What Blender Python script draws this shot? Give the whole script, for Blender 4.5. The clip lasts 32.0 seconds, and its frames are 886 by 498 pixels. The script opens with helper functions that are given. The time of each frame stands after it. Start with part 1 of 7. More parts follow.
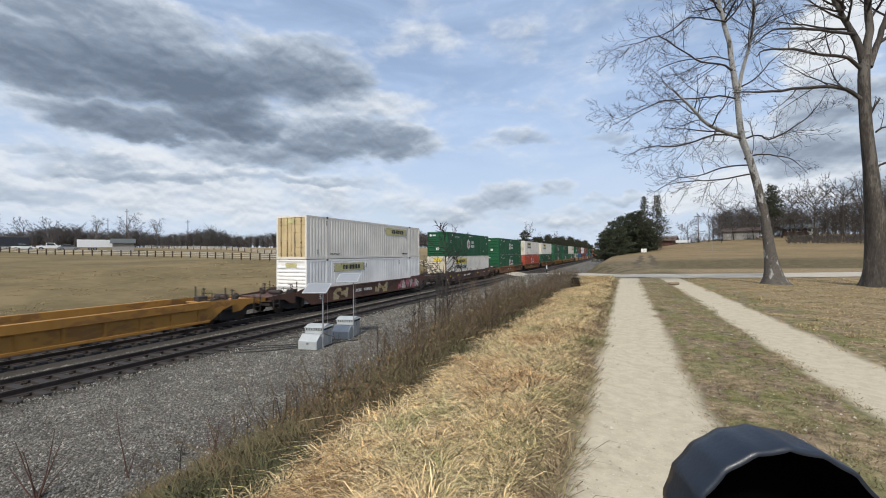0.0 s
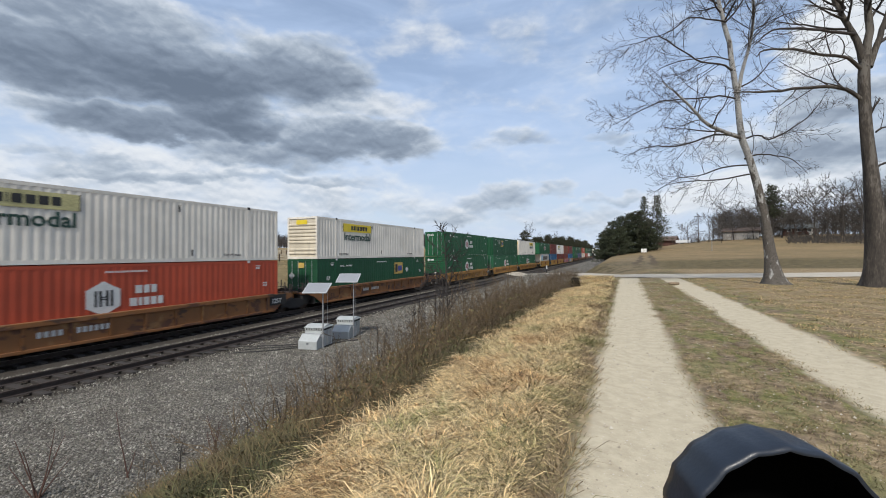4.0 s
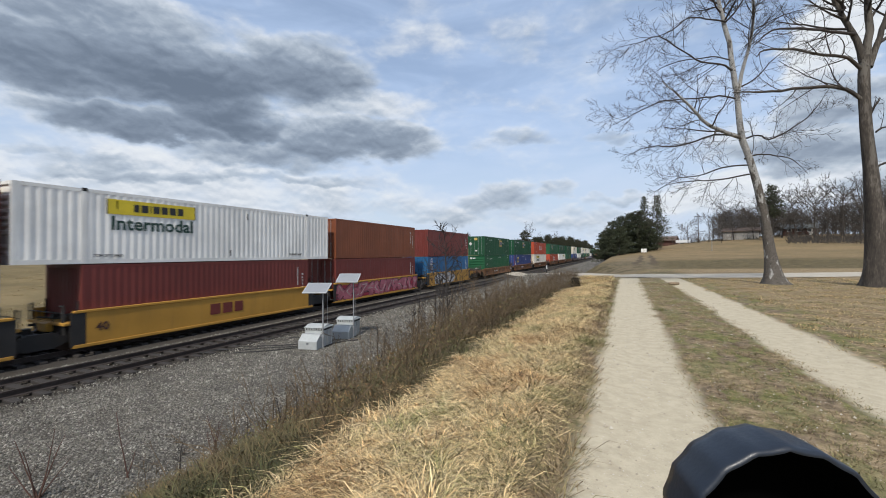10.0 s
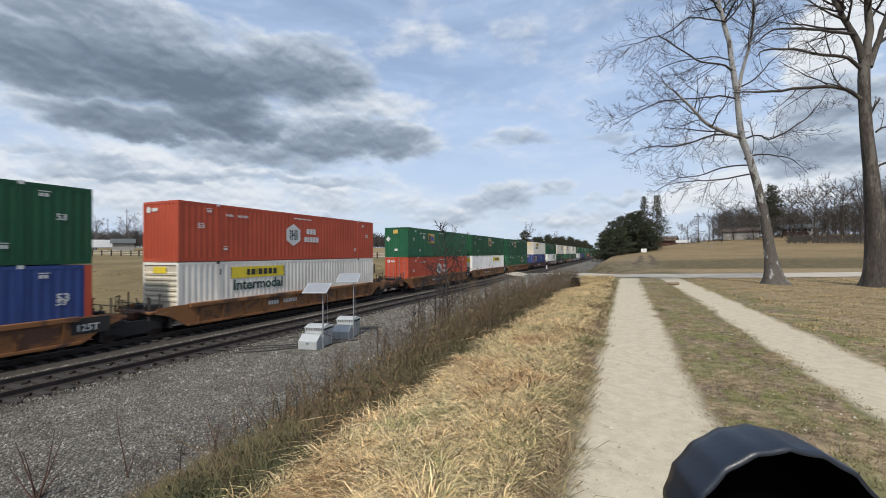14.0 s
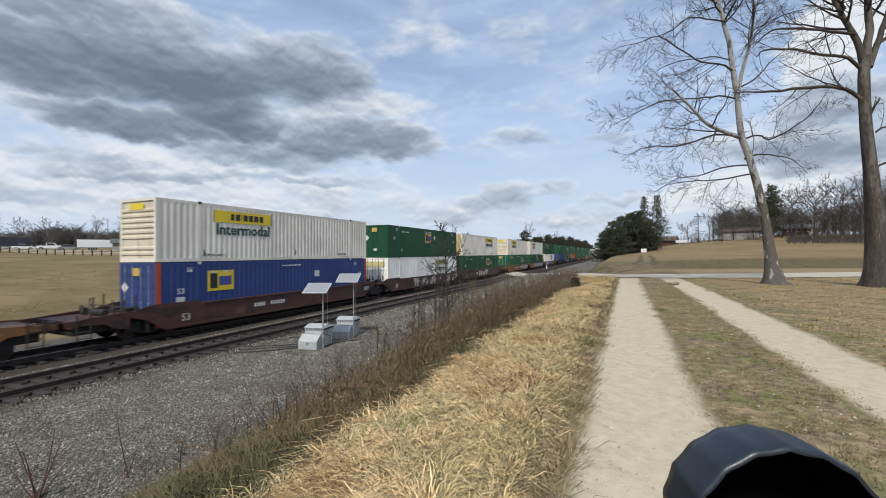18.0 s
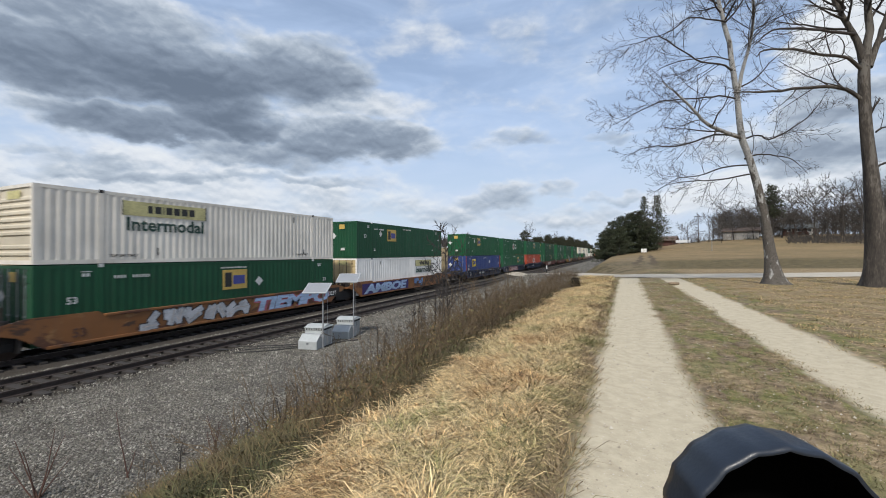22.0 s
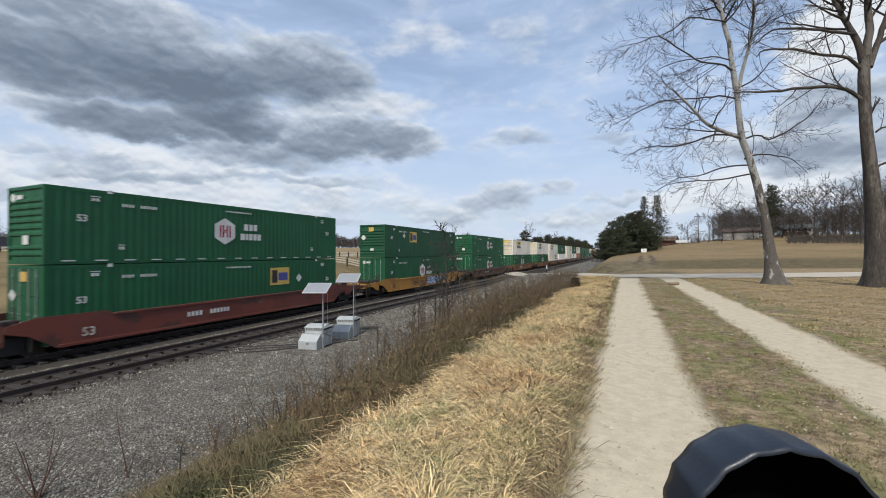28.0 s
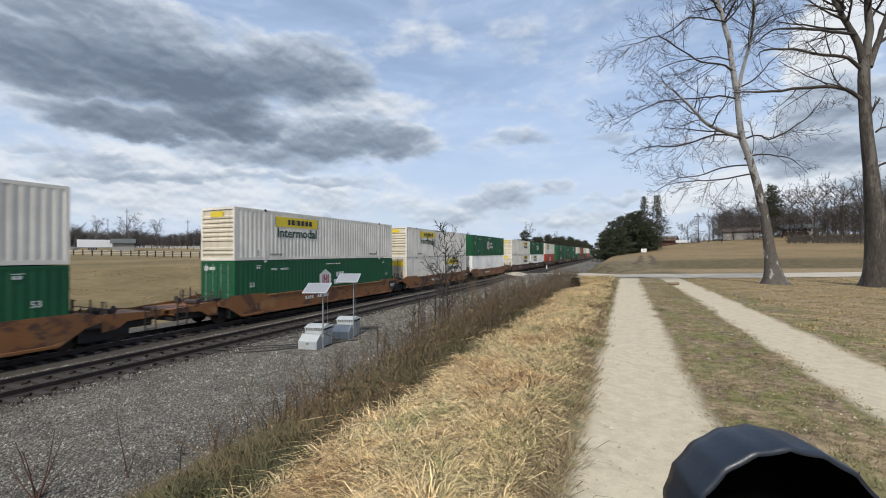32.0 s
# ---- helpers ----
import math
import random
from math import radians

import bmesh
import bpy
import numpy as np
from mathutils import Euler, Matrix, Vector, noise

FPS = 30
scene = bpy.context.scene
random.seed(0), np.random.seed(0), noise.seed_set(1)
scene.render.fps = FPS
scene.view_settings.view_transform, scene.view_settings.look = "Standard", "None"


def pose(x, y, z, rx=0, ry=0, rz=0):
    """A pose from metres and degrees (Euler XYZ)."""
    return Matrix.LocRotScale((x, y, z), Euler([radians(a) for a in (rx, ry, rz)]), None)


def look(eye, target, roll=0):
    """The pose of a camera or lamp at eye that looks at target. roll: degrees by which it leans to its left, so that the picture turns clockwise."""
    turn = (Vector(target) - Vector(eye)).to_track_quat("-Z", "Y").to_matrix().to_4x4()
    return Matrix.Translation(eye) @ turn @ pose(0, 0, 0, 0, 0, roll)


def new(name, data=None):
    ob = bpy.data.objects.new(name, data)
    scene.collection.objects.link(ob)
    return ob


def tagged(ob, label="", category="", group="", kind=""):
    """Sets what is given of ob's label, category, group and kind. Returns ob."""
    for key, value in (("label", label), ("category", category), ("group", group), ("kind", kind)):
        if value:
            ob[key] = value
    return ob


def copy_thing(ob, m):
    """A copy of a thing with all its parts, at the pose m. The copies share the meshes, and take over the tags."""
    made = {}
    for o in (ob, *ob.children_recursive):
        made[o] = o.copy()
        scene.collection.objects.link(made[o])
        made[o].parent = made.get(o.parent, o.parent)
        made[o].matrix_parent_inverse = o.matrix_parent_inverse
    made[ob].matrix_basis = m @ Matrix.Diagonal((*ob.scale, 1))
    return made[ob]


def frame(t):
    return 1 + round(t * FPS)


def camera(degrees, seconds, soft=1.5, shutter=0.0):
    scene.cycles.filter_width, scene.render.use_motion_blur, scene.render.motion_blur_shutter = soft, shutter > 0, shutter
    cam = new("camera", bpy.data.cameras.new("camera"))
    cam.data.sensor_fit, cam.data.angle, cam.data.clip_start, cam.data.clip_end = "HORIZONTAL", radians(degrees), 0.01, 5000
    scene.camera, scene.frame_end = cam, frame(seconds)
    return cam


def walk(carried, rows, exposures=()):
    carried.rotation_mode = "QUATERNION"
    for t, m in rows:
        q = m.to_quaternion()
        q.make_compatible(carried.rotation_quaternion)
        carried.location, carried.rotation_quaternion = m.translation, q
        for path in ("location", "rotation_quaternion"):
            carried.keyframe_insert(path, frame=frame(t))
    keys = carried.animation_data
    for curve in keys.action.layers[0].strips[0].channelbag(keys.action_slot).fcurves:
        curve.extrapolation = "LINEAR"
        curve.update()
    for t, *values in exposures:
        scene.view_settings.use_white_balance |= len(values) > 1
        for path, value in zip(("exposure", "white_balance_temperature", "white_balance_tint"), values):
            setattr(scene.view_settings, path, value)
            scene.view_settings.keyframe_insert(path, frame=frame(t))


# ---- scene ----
cam = camera(94.489, 32.0, soft=1.0, shutter=0.15)
EYE = Vector((0.0, 0.0, 1.25))
AIM = Vector((math.sin(radians(-23.606)) * math.cos(radians(0.6)), math.cos(radians(-23.606)) * math.cos(radians(0.6)), math.sin(radians(0.6))))
STAND = look(EYE, EYE + AIM, -0.25)
walk(cam, [(0.0, STAND), (32.0, STAND)], exposures=[(0.0, 0.56), (32.0, 0.56)])

RAIL = -2.36          # top of rail
SPEED = 20.9          # metres a second, towards the viewer
NEAR = -18.77         # near side of the boxes
TRAIN_X = NEAR - 1.295
SIDING_X = -15.75

# ---- light ----
SUN_EL, SUN_AZ = 48.0, 169.5          # azimuth clockwise from +y
sun_way = Vector((math.sin(radians(SUN_AZ)) * math.cos(radians(SUN_EL)), math.cos(radians(SUN_AZ)) * math.cos(radians(SUN_EL)), math.sin(radians(SUN_EL))))
sun_data = bpy.data.lights.new("sun", "SUN")
sun_data.energy, sun_data.angle, sun_data.color = 2.55, radians(4.0), (1.0, 0.95, 0.865)
sun = new("sun", sun_data)
sun.matrix_world = look(sun_way * 60, (0, 0, 0))


class Nodes:
    """Short hand for node trees."""

    def __init__(self, tree):
        self.t = tree

    def n(self, kind):
        return self.t.nodes.new(kind)

    def put(self, socket, value):
        if isinstance(value, bpy.types.NodeSocket):
            self.t.links.new(value, socket)
        elif value is not None:
            socket.default_value = value

    def math(self, op, a, b=None, c=None, clamp=False):
        node = self.n("ShaderNodeMath")
        node.operation, node.use_clamp = op, clamp
        for i, v in enumerate((a, b, c)):
            self.put(node.inputs[i], v)
        return node.outputs[0]

    def vec(self, op, a, b=None):
        node = self.n("ShaderNodeVectorMath")
        node.operation = op
        self.put(node.inputs[0], a)
        self.put(node.inputs[1], b)
        return node.outputs["Value"] if op in ("DOT_PRODUCT", "LENGTH") else node.outputs[0]

    def xyz(self, x, y, z):
        node = self.n("ShaderNodeCombineXYZ")
        for i, v in enumerate((x, y, z)):
            self.put(node.inputs[i], v)
        return node.outputs[0]

    def noise(self, where, scale, detail=4.0, rough=0.55, warp=0.0):
        node = self.n("ShaderNodeTexNoise")
        self.put(node.inputs["Vector"], where)
        node.inputs["Scale"].default_value, node.inputs["Detail"].default_value = scale, detail
        node.inputs["Roughness"].default_value, node.inputs["Distortion"].default_value = rough, warp
        return node.outputs["Fac"]

    def step(self, v, lo, hi, a=0.0, b=1.0):
        node = self.n("ShaderNodeMapRange")
        node.interpolation_type = "SMOOTHSTEP"
        for i, x in enumerate((v, lo, hi, a, b)):
            self.put(node.inputs[i], x)
        return node.outputs[0]

    def mix(self, fac, a, b, blend="MIX"):
        node = self.n("ShaderNodeMix")
        node.data_type, node.blend_type = "RGBA", blend
        self.put(node.inputs[0], fac)
        for socket, v in ((node.inputs[6], a), (node.inputs[7], b)):
            self.put(socket, (*v, 1.0) if isinstance(v, tuple) and len(v) == 3 else v)
        return node.outputs[2]

    def ramp(self, fac, stops):
        node = self.n("ShaderNodeValToRGB")
        els = node.color_ramp.elements
        while len(els) < len(stops):
            els.new(0.5)
        for e, (pos, col) in zip(els, stops):
            e.position, e.color = min(1.0, pos), (*col, 1.0)
        self.put(node.inputs[0], fac)
        return node.outputs[0]


# the sky: blue air under broken cloud; each cloud as (azimuth, elevation, half width, half height, cover, greyness)
GREAT_BANK = [(-55.8, 20.2, 14.3, 4.4, 1.0, 1.0), (-68.7, 19.1, 7.6, 3.5, 0.95, 0.9), (-51.6, 17.2, 9.3, 3.1, 1.0, 1.0), (-42.3, 23.3, 9.2, 4.8, 0.85, 0.8), (-60.1, 14.4, 10.3, 2.2, 0.95, 0.85),
              (-34.9, 15.1, 11.3, 3.0, 0.85, 0.72), (-65.0, 24.6, 13.7, 3.0, 0.8, 0.62), (-47.1, 12.8, 11.3, 2.4, 0.8, 0.6), (-63.9, 9.4, 6.5, 1.1, 0.7, 0.5), (-36.4, 19.9, 8.2, 2.7, 0.7, 0.35)]
LOW_SHEETS = [(-55.7, 7.9, 29.3, 4.9, 0.62, 0.22), (-67.5, 14.5, 6.2, 2.4, 0.6, 0.2), (-68.6, 6.1, 5.2, 1.2, 0.6, 0.42), (-55.7, 9.2, 9.7, 0.9, 0.6, 0.46), (-40.8, 9.6, 8.6, 0.9, 0.6, 0.5),
              (-67.0, 10.5, 6.3, 0.8, 0.6, 0.45), (-36.4, 6.8, 11.9, 2.0, 0.55, 0.3), (-37.9, 4.1, 8.9, 0.7, 0.5, 0.45)]
SMALL_PUFFS = [(-12.9, 27.0, 4.6, 2.9, 0.42, 0.38), (-13.7, 15.1, 5.8, 1.5, 0.42, 0.5), (-2.7, 14.7, 3.5, 1.0, 0.42, 0.5), (-16.1, 7.7, 7.3, 2.3, 0.62, 0.5), (-7.0, 8.6, 2.5, 1.8, 0.6, 0.4),
               (-6.3, 4.8, 10.0, 1.5, 0.6, 0.42), (-0.7, 6.8, 5.0, 0.8, 0.5, 0.45), (-23.1, 5.4, 8.6, 1.7, 0.55, 0.4)]
EAST_CUMULUS = [(20.8, 21.1, 3.9, 5.4, 0.95, 0.05), (21.2, 15.3, 4.8, 2.6, 0.9, 0.6), (19.0, 10.6, 7.8, 3.1, 0.85, 0.62), (15.9, 6.9, 12.4, 2.7, 0.8, 0.15), (13.5, 11.8, 6.1, 2.7, 0.5, 0.3),
                (23.4, 5.8, 4.4, 3.2, 0.8, 0.4), (-25.5, 27.7, 6.3, 2.5, 0.4, 0.12), (-10.7, 19.2, 4.5, 1.2, 0.3, 0.3)]
CLOUDS = GREAT_BANK + LOW_SHEETS + SMALL_PUFFS + EAST_CUMULUS


def make_world():
    world = bpy.data.worlds.new("world")
    scene.world = world
    world.use_nodes = True
    g = Nodes(world.node_tree)
    world.node_tree.nodes.clear()
    sky = g.n("ShaderNodeTexSky")
    sky.sky_type, sky.sun_disc, sky.sun_elevation, sky.sun_rotation = "NISHITA", False, radians(SUN_EL), radians(SUN_AZ)
    sky.air_density, sky.dust_density, sky.ozone_density = 1.0, 1.2, 1.4
    d = g.n("ShaderNodeTexCoord").outputs["Generated"]
    sep = g.n("ShaderNodeSeparateXYZ")
    g.put(sep.inputs[0], d)
    az = g.math("MULTIPLY", g.math("ARCTAN2", sep.outputs[0], sep.outputs[1]), 57.29578)
    el = g.math("MULTIPLY", g.math("ARCSINE", sep.outputs[2]), 57.29578)
    # clouds are wider than tall: stretch the pattern along the horizon
    flat = g.vec("MULTIPLY", d, (1.0, 1.0, 2.0))
    lit = g.vec("ADD", flat, (0.0, 0.0, 0.040))
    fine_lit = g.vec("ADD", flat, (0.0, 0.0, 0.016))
    bend_a, bend_b = g.noise(flat, 5.0, 3.0, 0.5), g.noise(g.vec("ADD", flat, (7.3, 2.1, 4.0)), 5.0, 3.0, 0.5)
    fray_a, fray_b = g.noise(flat, 19.0, 4.0, 0.55), g.noise(g.vec("ADD", flat, (3.9, 6.2, 1.0)), 19.0, 4.0, 0.55)
    puff = g.noise(g.vec("ADD", flat, (1.3, 5.1, 0.7)), 7.0, 5.0, 0.50, 0.2)
    puff_lit = g.noise(g.vec("ADD", lit, (1.3, 5.1, 0.7)), 7.0, 5.0, 0.50, 0.2)
    tuft = g.noise(g.vec("ADD", flat, (2.7, 0.4, 6.6)), 21.0, 6.0, 0.52, 0.3)
    tuft_lit = g.noise(g.vec("ADD", fine_lit, (2.7, 0.4, 6.6)), 21.0, 6.0, 0.52, 0.3)
    wisp = g.noise(g.vec("MULTIPLY", d, (1.0, 1.0, 4.0)), 4.0, 6.0, 0.55, 0.4)
    wide = g.noise(g.vec("ADD", flat, (3.1, 9.4, 0.0)), 2.2, 4.0, 0.55)
    az_w = g.math("MULTIPLY_ADD", g.math("SUBTRACT", bend_a, 0.5), 13.0, g.math("MULTIPLY_ADD", g.math("SUBTRACT", fray_a, 0.5), 4.0, az))
    el_w = g.math("MULTIPLY_ADD", g.math("SUBTRACT", bend_b, 0.5), 6.0, g.math("MULTIPLY_ADD", g.math("SUBTRACT", fray_b, 0.5), 2.6, el))
    cover = grey = None
    for a, e, wa, we, k, dark in CLOUDS:
        x = g.math("DIVIDE", g.math("SUBTRACT", az_w, float(a)), float(wa))
        y = g.math("DIVIDE", g.math("SUBTRACT", el_w, float(e)), float(we))
        r = g.math("MULTIPLY_ADD", x, x, g.math("MULTIPLY", y, y))
        blob = g.step(r, 1.9, 0.0)
        c = g.math("MULTIPLY", blob, float(k))
        # lit from above: the underside is the greyer
        s = g.math("MULTIPLY", blob, g.math("MULTIPLY", g.step(y, 1.0, -0.8, 0.72, 1.12), float(dark)))
        cover = c if cover is None else g.math("SMOOTH_MAX", cover, c, 0.15)
        grey = s if grey is None else g.math("SMOOTH_MAX", grey, s, 0.15)
    # broken cloud all round, outside the named banks
    away = g.step(g.math("ABSOLUTE", g.math("ADD", az, 22.0)), 52.0, 70.0)
    rest = g.math("MULTIPLY", away, g.step(wide, 0.40, 0.70, 0.0, 0.9))
    cover, grey = g.math("MAXIMUM", cover, rest), g.math("MAXIMUM", grey, g.math("MULTIPLY", rest, 0.75))
    p0, t0 = g.math("SUBTRACT", puff, 0.5), g.math("SUBTRACT", tuft, 0.5)
    dens = g.math("MULTIPLY_ADD", t0, 0.50, g.math("MULTIPLY_ADD", p0, 0.95, cover))
    dens = g.math("MULTIPLY_ADD", g.math("SUBTRACT", wisp, 0.5), 0.25, dens)
    alpha = g.step(dens, 0.06, 0.72)
    # billows: brighter on the side turned up to the light
    relief = g.math("ADD", g.math("MULTIPLY", g.math("SUBTRACT", puff, puff_lit), 0.65), g.math("MULTIPLY", g.math("SUBTRACT", tuft, tuft_lit), 0.55))
    tone = g.math("SUBTRACT", g.math("MULTIPLY_ADD", p0, 0.34, g.math("MULTIPLY_ADD", t0, 0.08, g.math("MULTIPLY", grey, 0.97))), relief)
    shade = g.ramp(tone, [(0.02, (0.565, 0.590, 0.610)), (0.16, (0.51, 0.54, 0.58)), (0.38, (0.332, 0.380, 0.442)), (0.62, (0.190, 0.231, 0.292)), (0.86, (0.122, 0.153, 0.202)), (1.0, (0.096, 0.123, 0.166))])
    air = g.mix(1.0, sky.outputs[0], (0.085, 0.085, 0.085), "MULTIPLY")
    veil = g.math("MULTIPLY", g.step(wisp, 0.30, 0.75), 0.30)
    haze = g.math("ADD", g.step(el, -1.0, 30.0, 0.88, 0.42), veil, clamp=True)
    air = g.mix(haze, air, g.mix(g.step(el, 0.0, 22.0), (0.405, 0.475, 0.575), (0.355, 0.455, 0.630)))
    col = g.mix(g.math("MULTIPLY", alpha, 0.95), air, shade)
    back = g.n("ShaderNodeBackground")
    g.put(back.inputs[0], col)
    back.inputs[1].default_value = 1.0
    g.put(g.n("ShaderNodeOutputWorld").inputs[0], back.outputs[0])


make_world()

# ---- materials ----


def mat(name, base, rough=0.7, metal=0.0, var=0.18, scale=3.0, bump=0.15, bump_scale=60.0, stain=None, stain_at=0.62, stretch=(1, 1, 1), rnd=0.0, spec=0.5):
    """A painted, wooden, stony or metal surface: broad and fine variation, stains, fine relief."""
    m = bpy.data.materials.new(name)
    m.use_nodes = True
    g = Nodes(m.node_tree)
    bsdf = m.node_tree.nodes["Principled BSDF"]
    where = g.n("ShaderNodeTexCoord").outputs["Object"]
    info = g.n("ShaderNodeObjectInfo").outputs["Random"]
    here = g.vec("ADD", g.vec("MULTIPLY", where, tuple(map(float, stretch))), g.xyz(g.math("MULTIPLY", info, 37.0), 0.0, 0.0))
    a, b = g.noise(here, scale, 5.0, 0.6), g.noise(here, scale * 11.0, 3.0, 0.6)
    f = g.math("MULTIPLY_ADD", b, 0.45, g.math("MULTIPLY", a, 0.55))
    dark, light = tuple(c * (1 - var) for c in base), tuple(min(1.0, c * (1 + var)) for c in base)
    col = g.mix(g.step(f, 0.33, 0.67), dark, light)
    if rnd:
        col = g.mix(g.math("MULTIPLY", info, rnd), col, tuple(c * 0.45 for c in base))
    if stain:
        col = g.mix(g.step(g.math("MULTIPLY_ADD", b, 0.3, g.math("MULTIPLY", a, 0.8)), stain_at - 0.04, stain_at + 0.08), col, stain)
    g.put(bsdf.inputs["Base Color"], col)
    g.put(bsdf.inputs["Roughness"], g.step(f, 0.2, 0.8, max(0.05, rough - 0.12), min(1.0, rough + 0.12)))
    bsdf.inputs["Metallic"].default_value = metal
    bsdf.inputs["Specular IOR Level"].default_value = spec
    if bump:
        node = g.n("ShaderNodeBump")
        node.inputs["Strength"].default_value, node.inputs["Distance"].default_value = bump, 0.01
        g.put(node.inputs["Height"], g.noise(here, bump_scale, 4.0, 0.6))
        g.put(bsdf.inputs["Normal"], node.outputs[0])
    return m


def steel_paint(name, base, rust=(0.16, 0.07, 0.035), dirt=0.35, rough=0.55, patches=None):
    """Painted corrugated steel: grime that runs down in streaks, rust at scattered spots."""
    m = bpy.data.materials.new(name)
    m.use_nodes = True
    g = Nodes(m.node_tree)
    bsdf = m.node_tree.nodes["Principled BSDF"]
    where = g.n("ShaderNodeTexCoord").outputs["Object"]
    info = g.n("ShaderNodeObjectInfo").outputs["Random"]
    here = g.vec("ADD", where, g.xyz(g.math("MULTIPLY", info, 53.0), g.math("MULTIPLY", info, 91.0), 0.0))
    run = g.noise(g.vec("MULTIPLY", here, (2.2, 2.2, 0.22)), 1.6, 5.0, 0.65)
    blot = g.noise(here, 0.45, 4.0, 0.6)
    grain = g.noise(here, 14.0, 4.0, 0.7)
    col = g.mix(g.step(blot, 0.3, 0.7), tuple(c * 0.86 for c in base), tuple(min(1, c * 1.10) for c in base))
    if patches:
        # years of touched-up and weathered areas along the side
        for k, (tint, lo) in enumerate(patches):
            area = g.noise(g.vec("ADD", g.vec("MULTIPLY", here, (1.0, 1.0, 1.6)), (9.0 * k, 3.0, 5.0)), 0.62, 4.0, 0.6, 0.6)
            col = g.mix(g.step(area, lo, lo + 0.06, 0.0, 0.85), col, tint)
    grime = tuple(0.45 * c + 0.55 * d for c, d in zip(base, (0.10, 0.09, 0.075)))
    col = g.mix(g.math("MULTIPLY", g.step(run, 0.50, 0.78), dirt), col, grime)
    col = g.mix(g.step(g.math("MULTIPLY_ADD", grain, 0.5, g.math("MULTIPLY", blot, 0.5)), 0.64, 0.72, 0.0, 0.8), col, rust)
    g.put(bsdf.inputs["Base Color"], col)
    g.put(bsdf.inputs["Roughness"], g.step(run, 0.3, 0.8, rough - 0.1, rough + 0.2))
    bsdf.inputs["Specular IOR Level"].default_value = 0.35
    node = g.n("ShaderNodeBump")
    node.inputs["Strength"].default_value, node.inputs["Distance"].default_value = 0.12, 0.01
    g.put(node.inputs["Height"], grain)
    g.put(bsdf.inputs["Normal"], node.outputs[0])
    return m


GREEN = steel_paint("green_paint", (0.008, 0.080, 0.031), dirt=0.25)
GREEN_DARK = steel_paint("dark_green_paint", (0.008, 0.063, 0.027), dirt=0.3)
GREEN_FADED = steel_paint("faded_green_paint", (0.014, 0.092, 0.042), dirt=0.3)
WHITE = steel_paint("white_paint", (0.70, 0.655, 0.575), rust=(0.30, 0.17, 0.08), dirt=0.40)
WHITE_CLEAN = steel_paint("clean_white_paint", (0.80, 0.78, 0.735), dirt=0.22)
WHITE_END = steel_paint("dingy_cream_end_paint", (0.56, 0.50, 0.39), rust=(0.24, 0.13, 0.06), dirt=0.7)
CREAM_RUST = steel_paint("rust_stained_cream_paint", (0.52, 0.40, 0.22), rust=(0.22, 0.10, 0.04), dirt=0.6)
RED = steel_paint("orange_red_paint", (0.40, 0.065, 0.030), dirt=0.35)
MAROON = steel_paint("maroon_paint", (0.15, 0.032, 0.026), dirt=0.25)
BROWN_BOX = steel_paint("brown_red_paint", (0.195, 0.060, 0.026), dirt=0.25)
BLUE = steel_paint("sea_blue_paint", (0.020, 0.110, 0.250), dirt=0.25)
NAVY_BOX = steel_paint("royal_blue_paint", (0.026, 0.050, 0.170), dirt=0.35)
GREY_BOX = steel_paint("light_grey_paint", (0.50, 0.485, 0.44), rust=(0.25, 0.10, 0.04), dirt=0.45)
YELLOW_CAR = steel_paint("yellow_ochre_car_paint", (0.36, 0.175, 0.035), dirt=0.85, patches=(((0.22, 0.105, 0.032), 0.54), ((0.10, 0.05, 0.028), 0.66)))
TTX_CAR = steel_paint("bright_ochre_car_paint", (0.44, 0.23, 0.040), dirt=0.35)
ORANGE_CAR = steel_paint("rusty_orange_brown_car_paint", (0.22, 0.095, 0.035), rust=(0.10, 0.045, 0.025), dirt=0.75, patches=(((0.085, 0.040, 0.028), 0.52), ((0.27, 0.145, 0.060), 0.60), ((0.045, 0.030, 0.026), 0.60)))
MAROON_CAR = steel_paint("dark_brown_car_paint", (0.072, 0.032, 0.027), rust=(0.05, 0.03, 0.025), dirt=0.7, patches=(((0.035, 0.024, 0.022), 0.55), ((0.115, 0.066, 0.05), 0.62)))
REDBROWN_CAR = steel_paint("oxide_red_car_paint", (0.135, 0.038, 0.027), rust=(0.07, 0.035, 0.025), dirt=0.7, patches=(((0.07, 0.032, 0.026), 0.54), ((0.16, 0.07, 0.045), 0.62)))
NAVY_CAR = steel_paint("navy_car_paint", (0.014, 0.021, 0.044), rust=(0.07, 0.035, 0.03), dirt=0.6)
DARKBROWN_CAR = steel_paint("weathered_brown_car_paint", (0.100, 0.050, 0.034), rust=(0.05, 0.03, 0.025), dirt=0.7, patches=(((0.05, 0.032, 0.028), 0.54), ((0.15, 0.095, 0.06), 0.62)))
BLACK_STEEL = mat("black_greasy_steel", (0.018, 0.016, 0.015), rough=0.7, var=0.35, bump=0.3)
WHEEL_STEEL = mat("brown_wheel_steel", (0.055, 0.040, 0.033), rough=0.5, metal=0.6)
DECAL_WHITE = mat("white_decal", (0.56, 0.56, 0.54), rough=0.5, var=0.12, scale=1.5)
DECAL_YELLOW = mat("yellow_decal", (0.66, 0.50, 0.025), rough=0.5, var=0.12, scale=1.5)
DECAL_PALE = mat("faded_yellow_decal", (0.46, 0.42, 0.20), rough=0.6, var=0.3, scale=1.2)
DECAL_GOLD = mat("gold_decal", (0.50, 0.34, 0.085), rough=0.5, var=0.15, scale=1.5)
DECAL_BLACK = mat("black_decal", (0.018, 0.018, 0.017), rough=0.5, var=0.3)
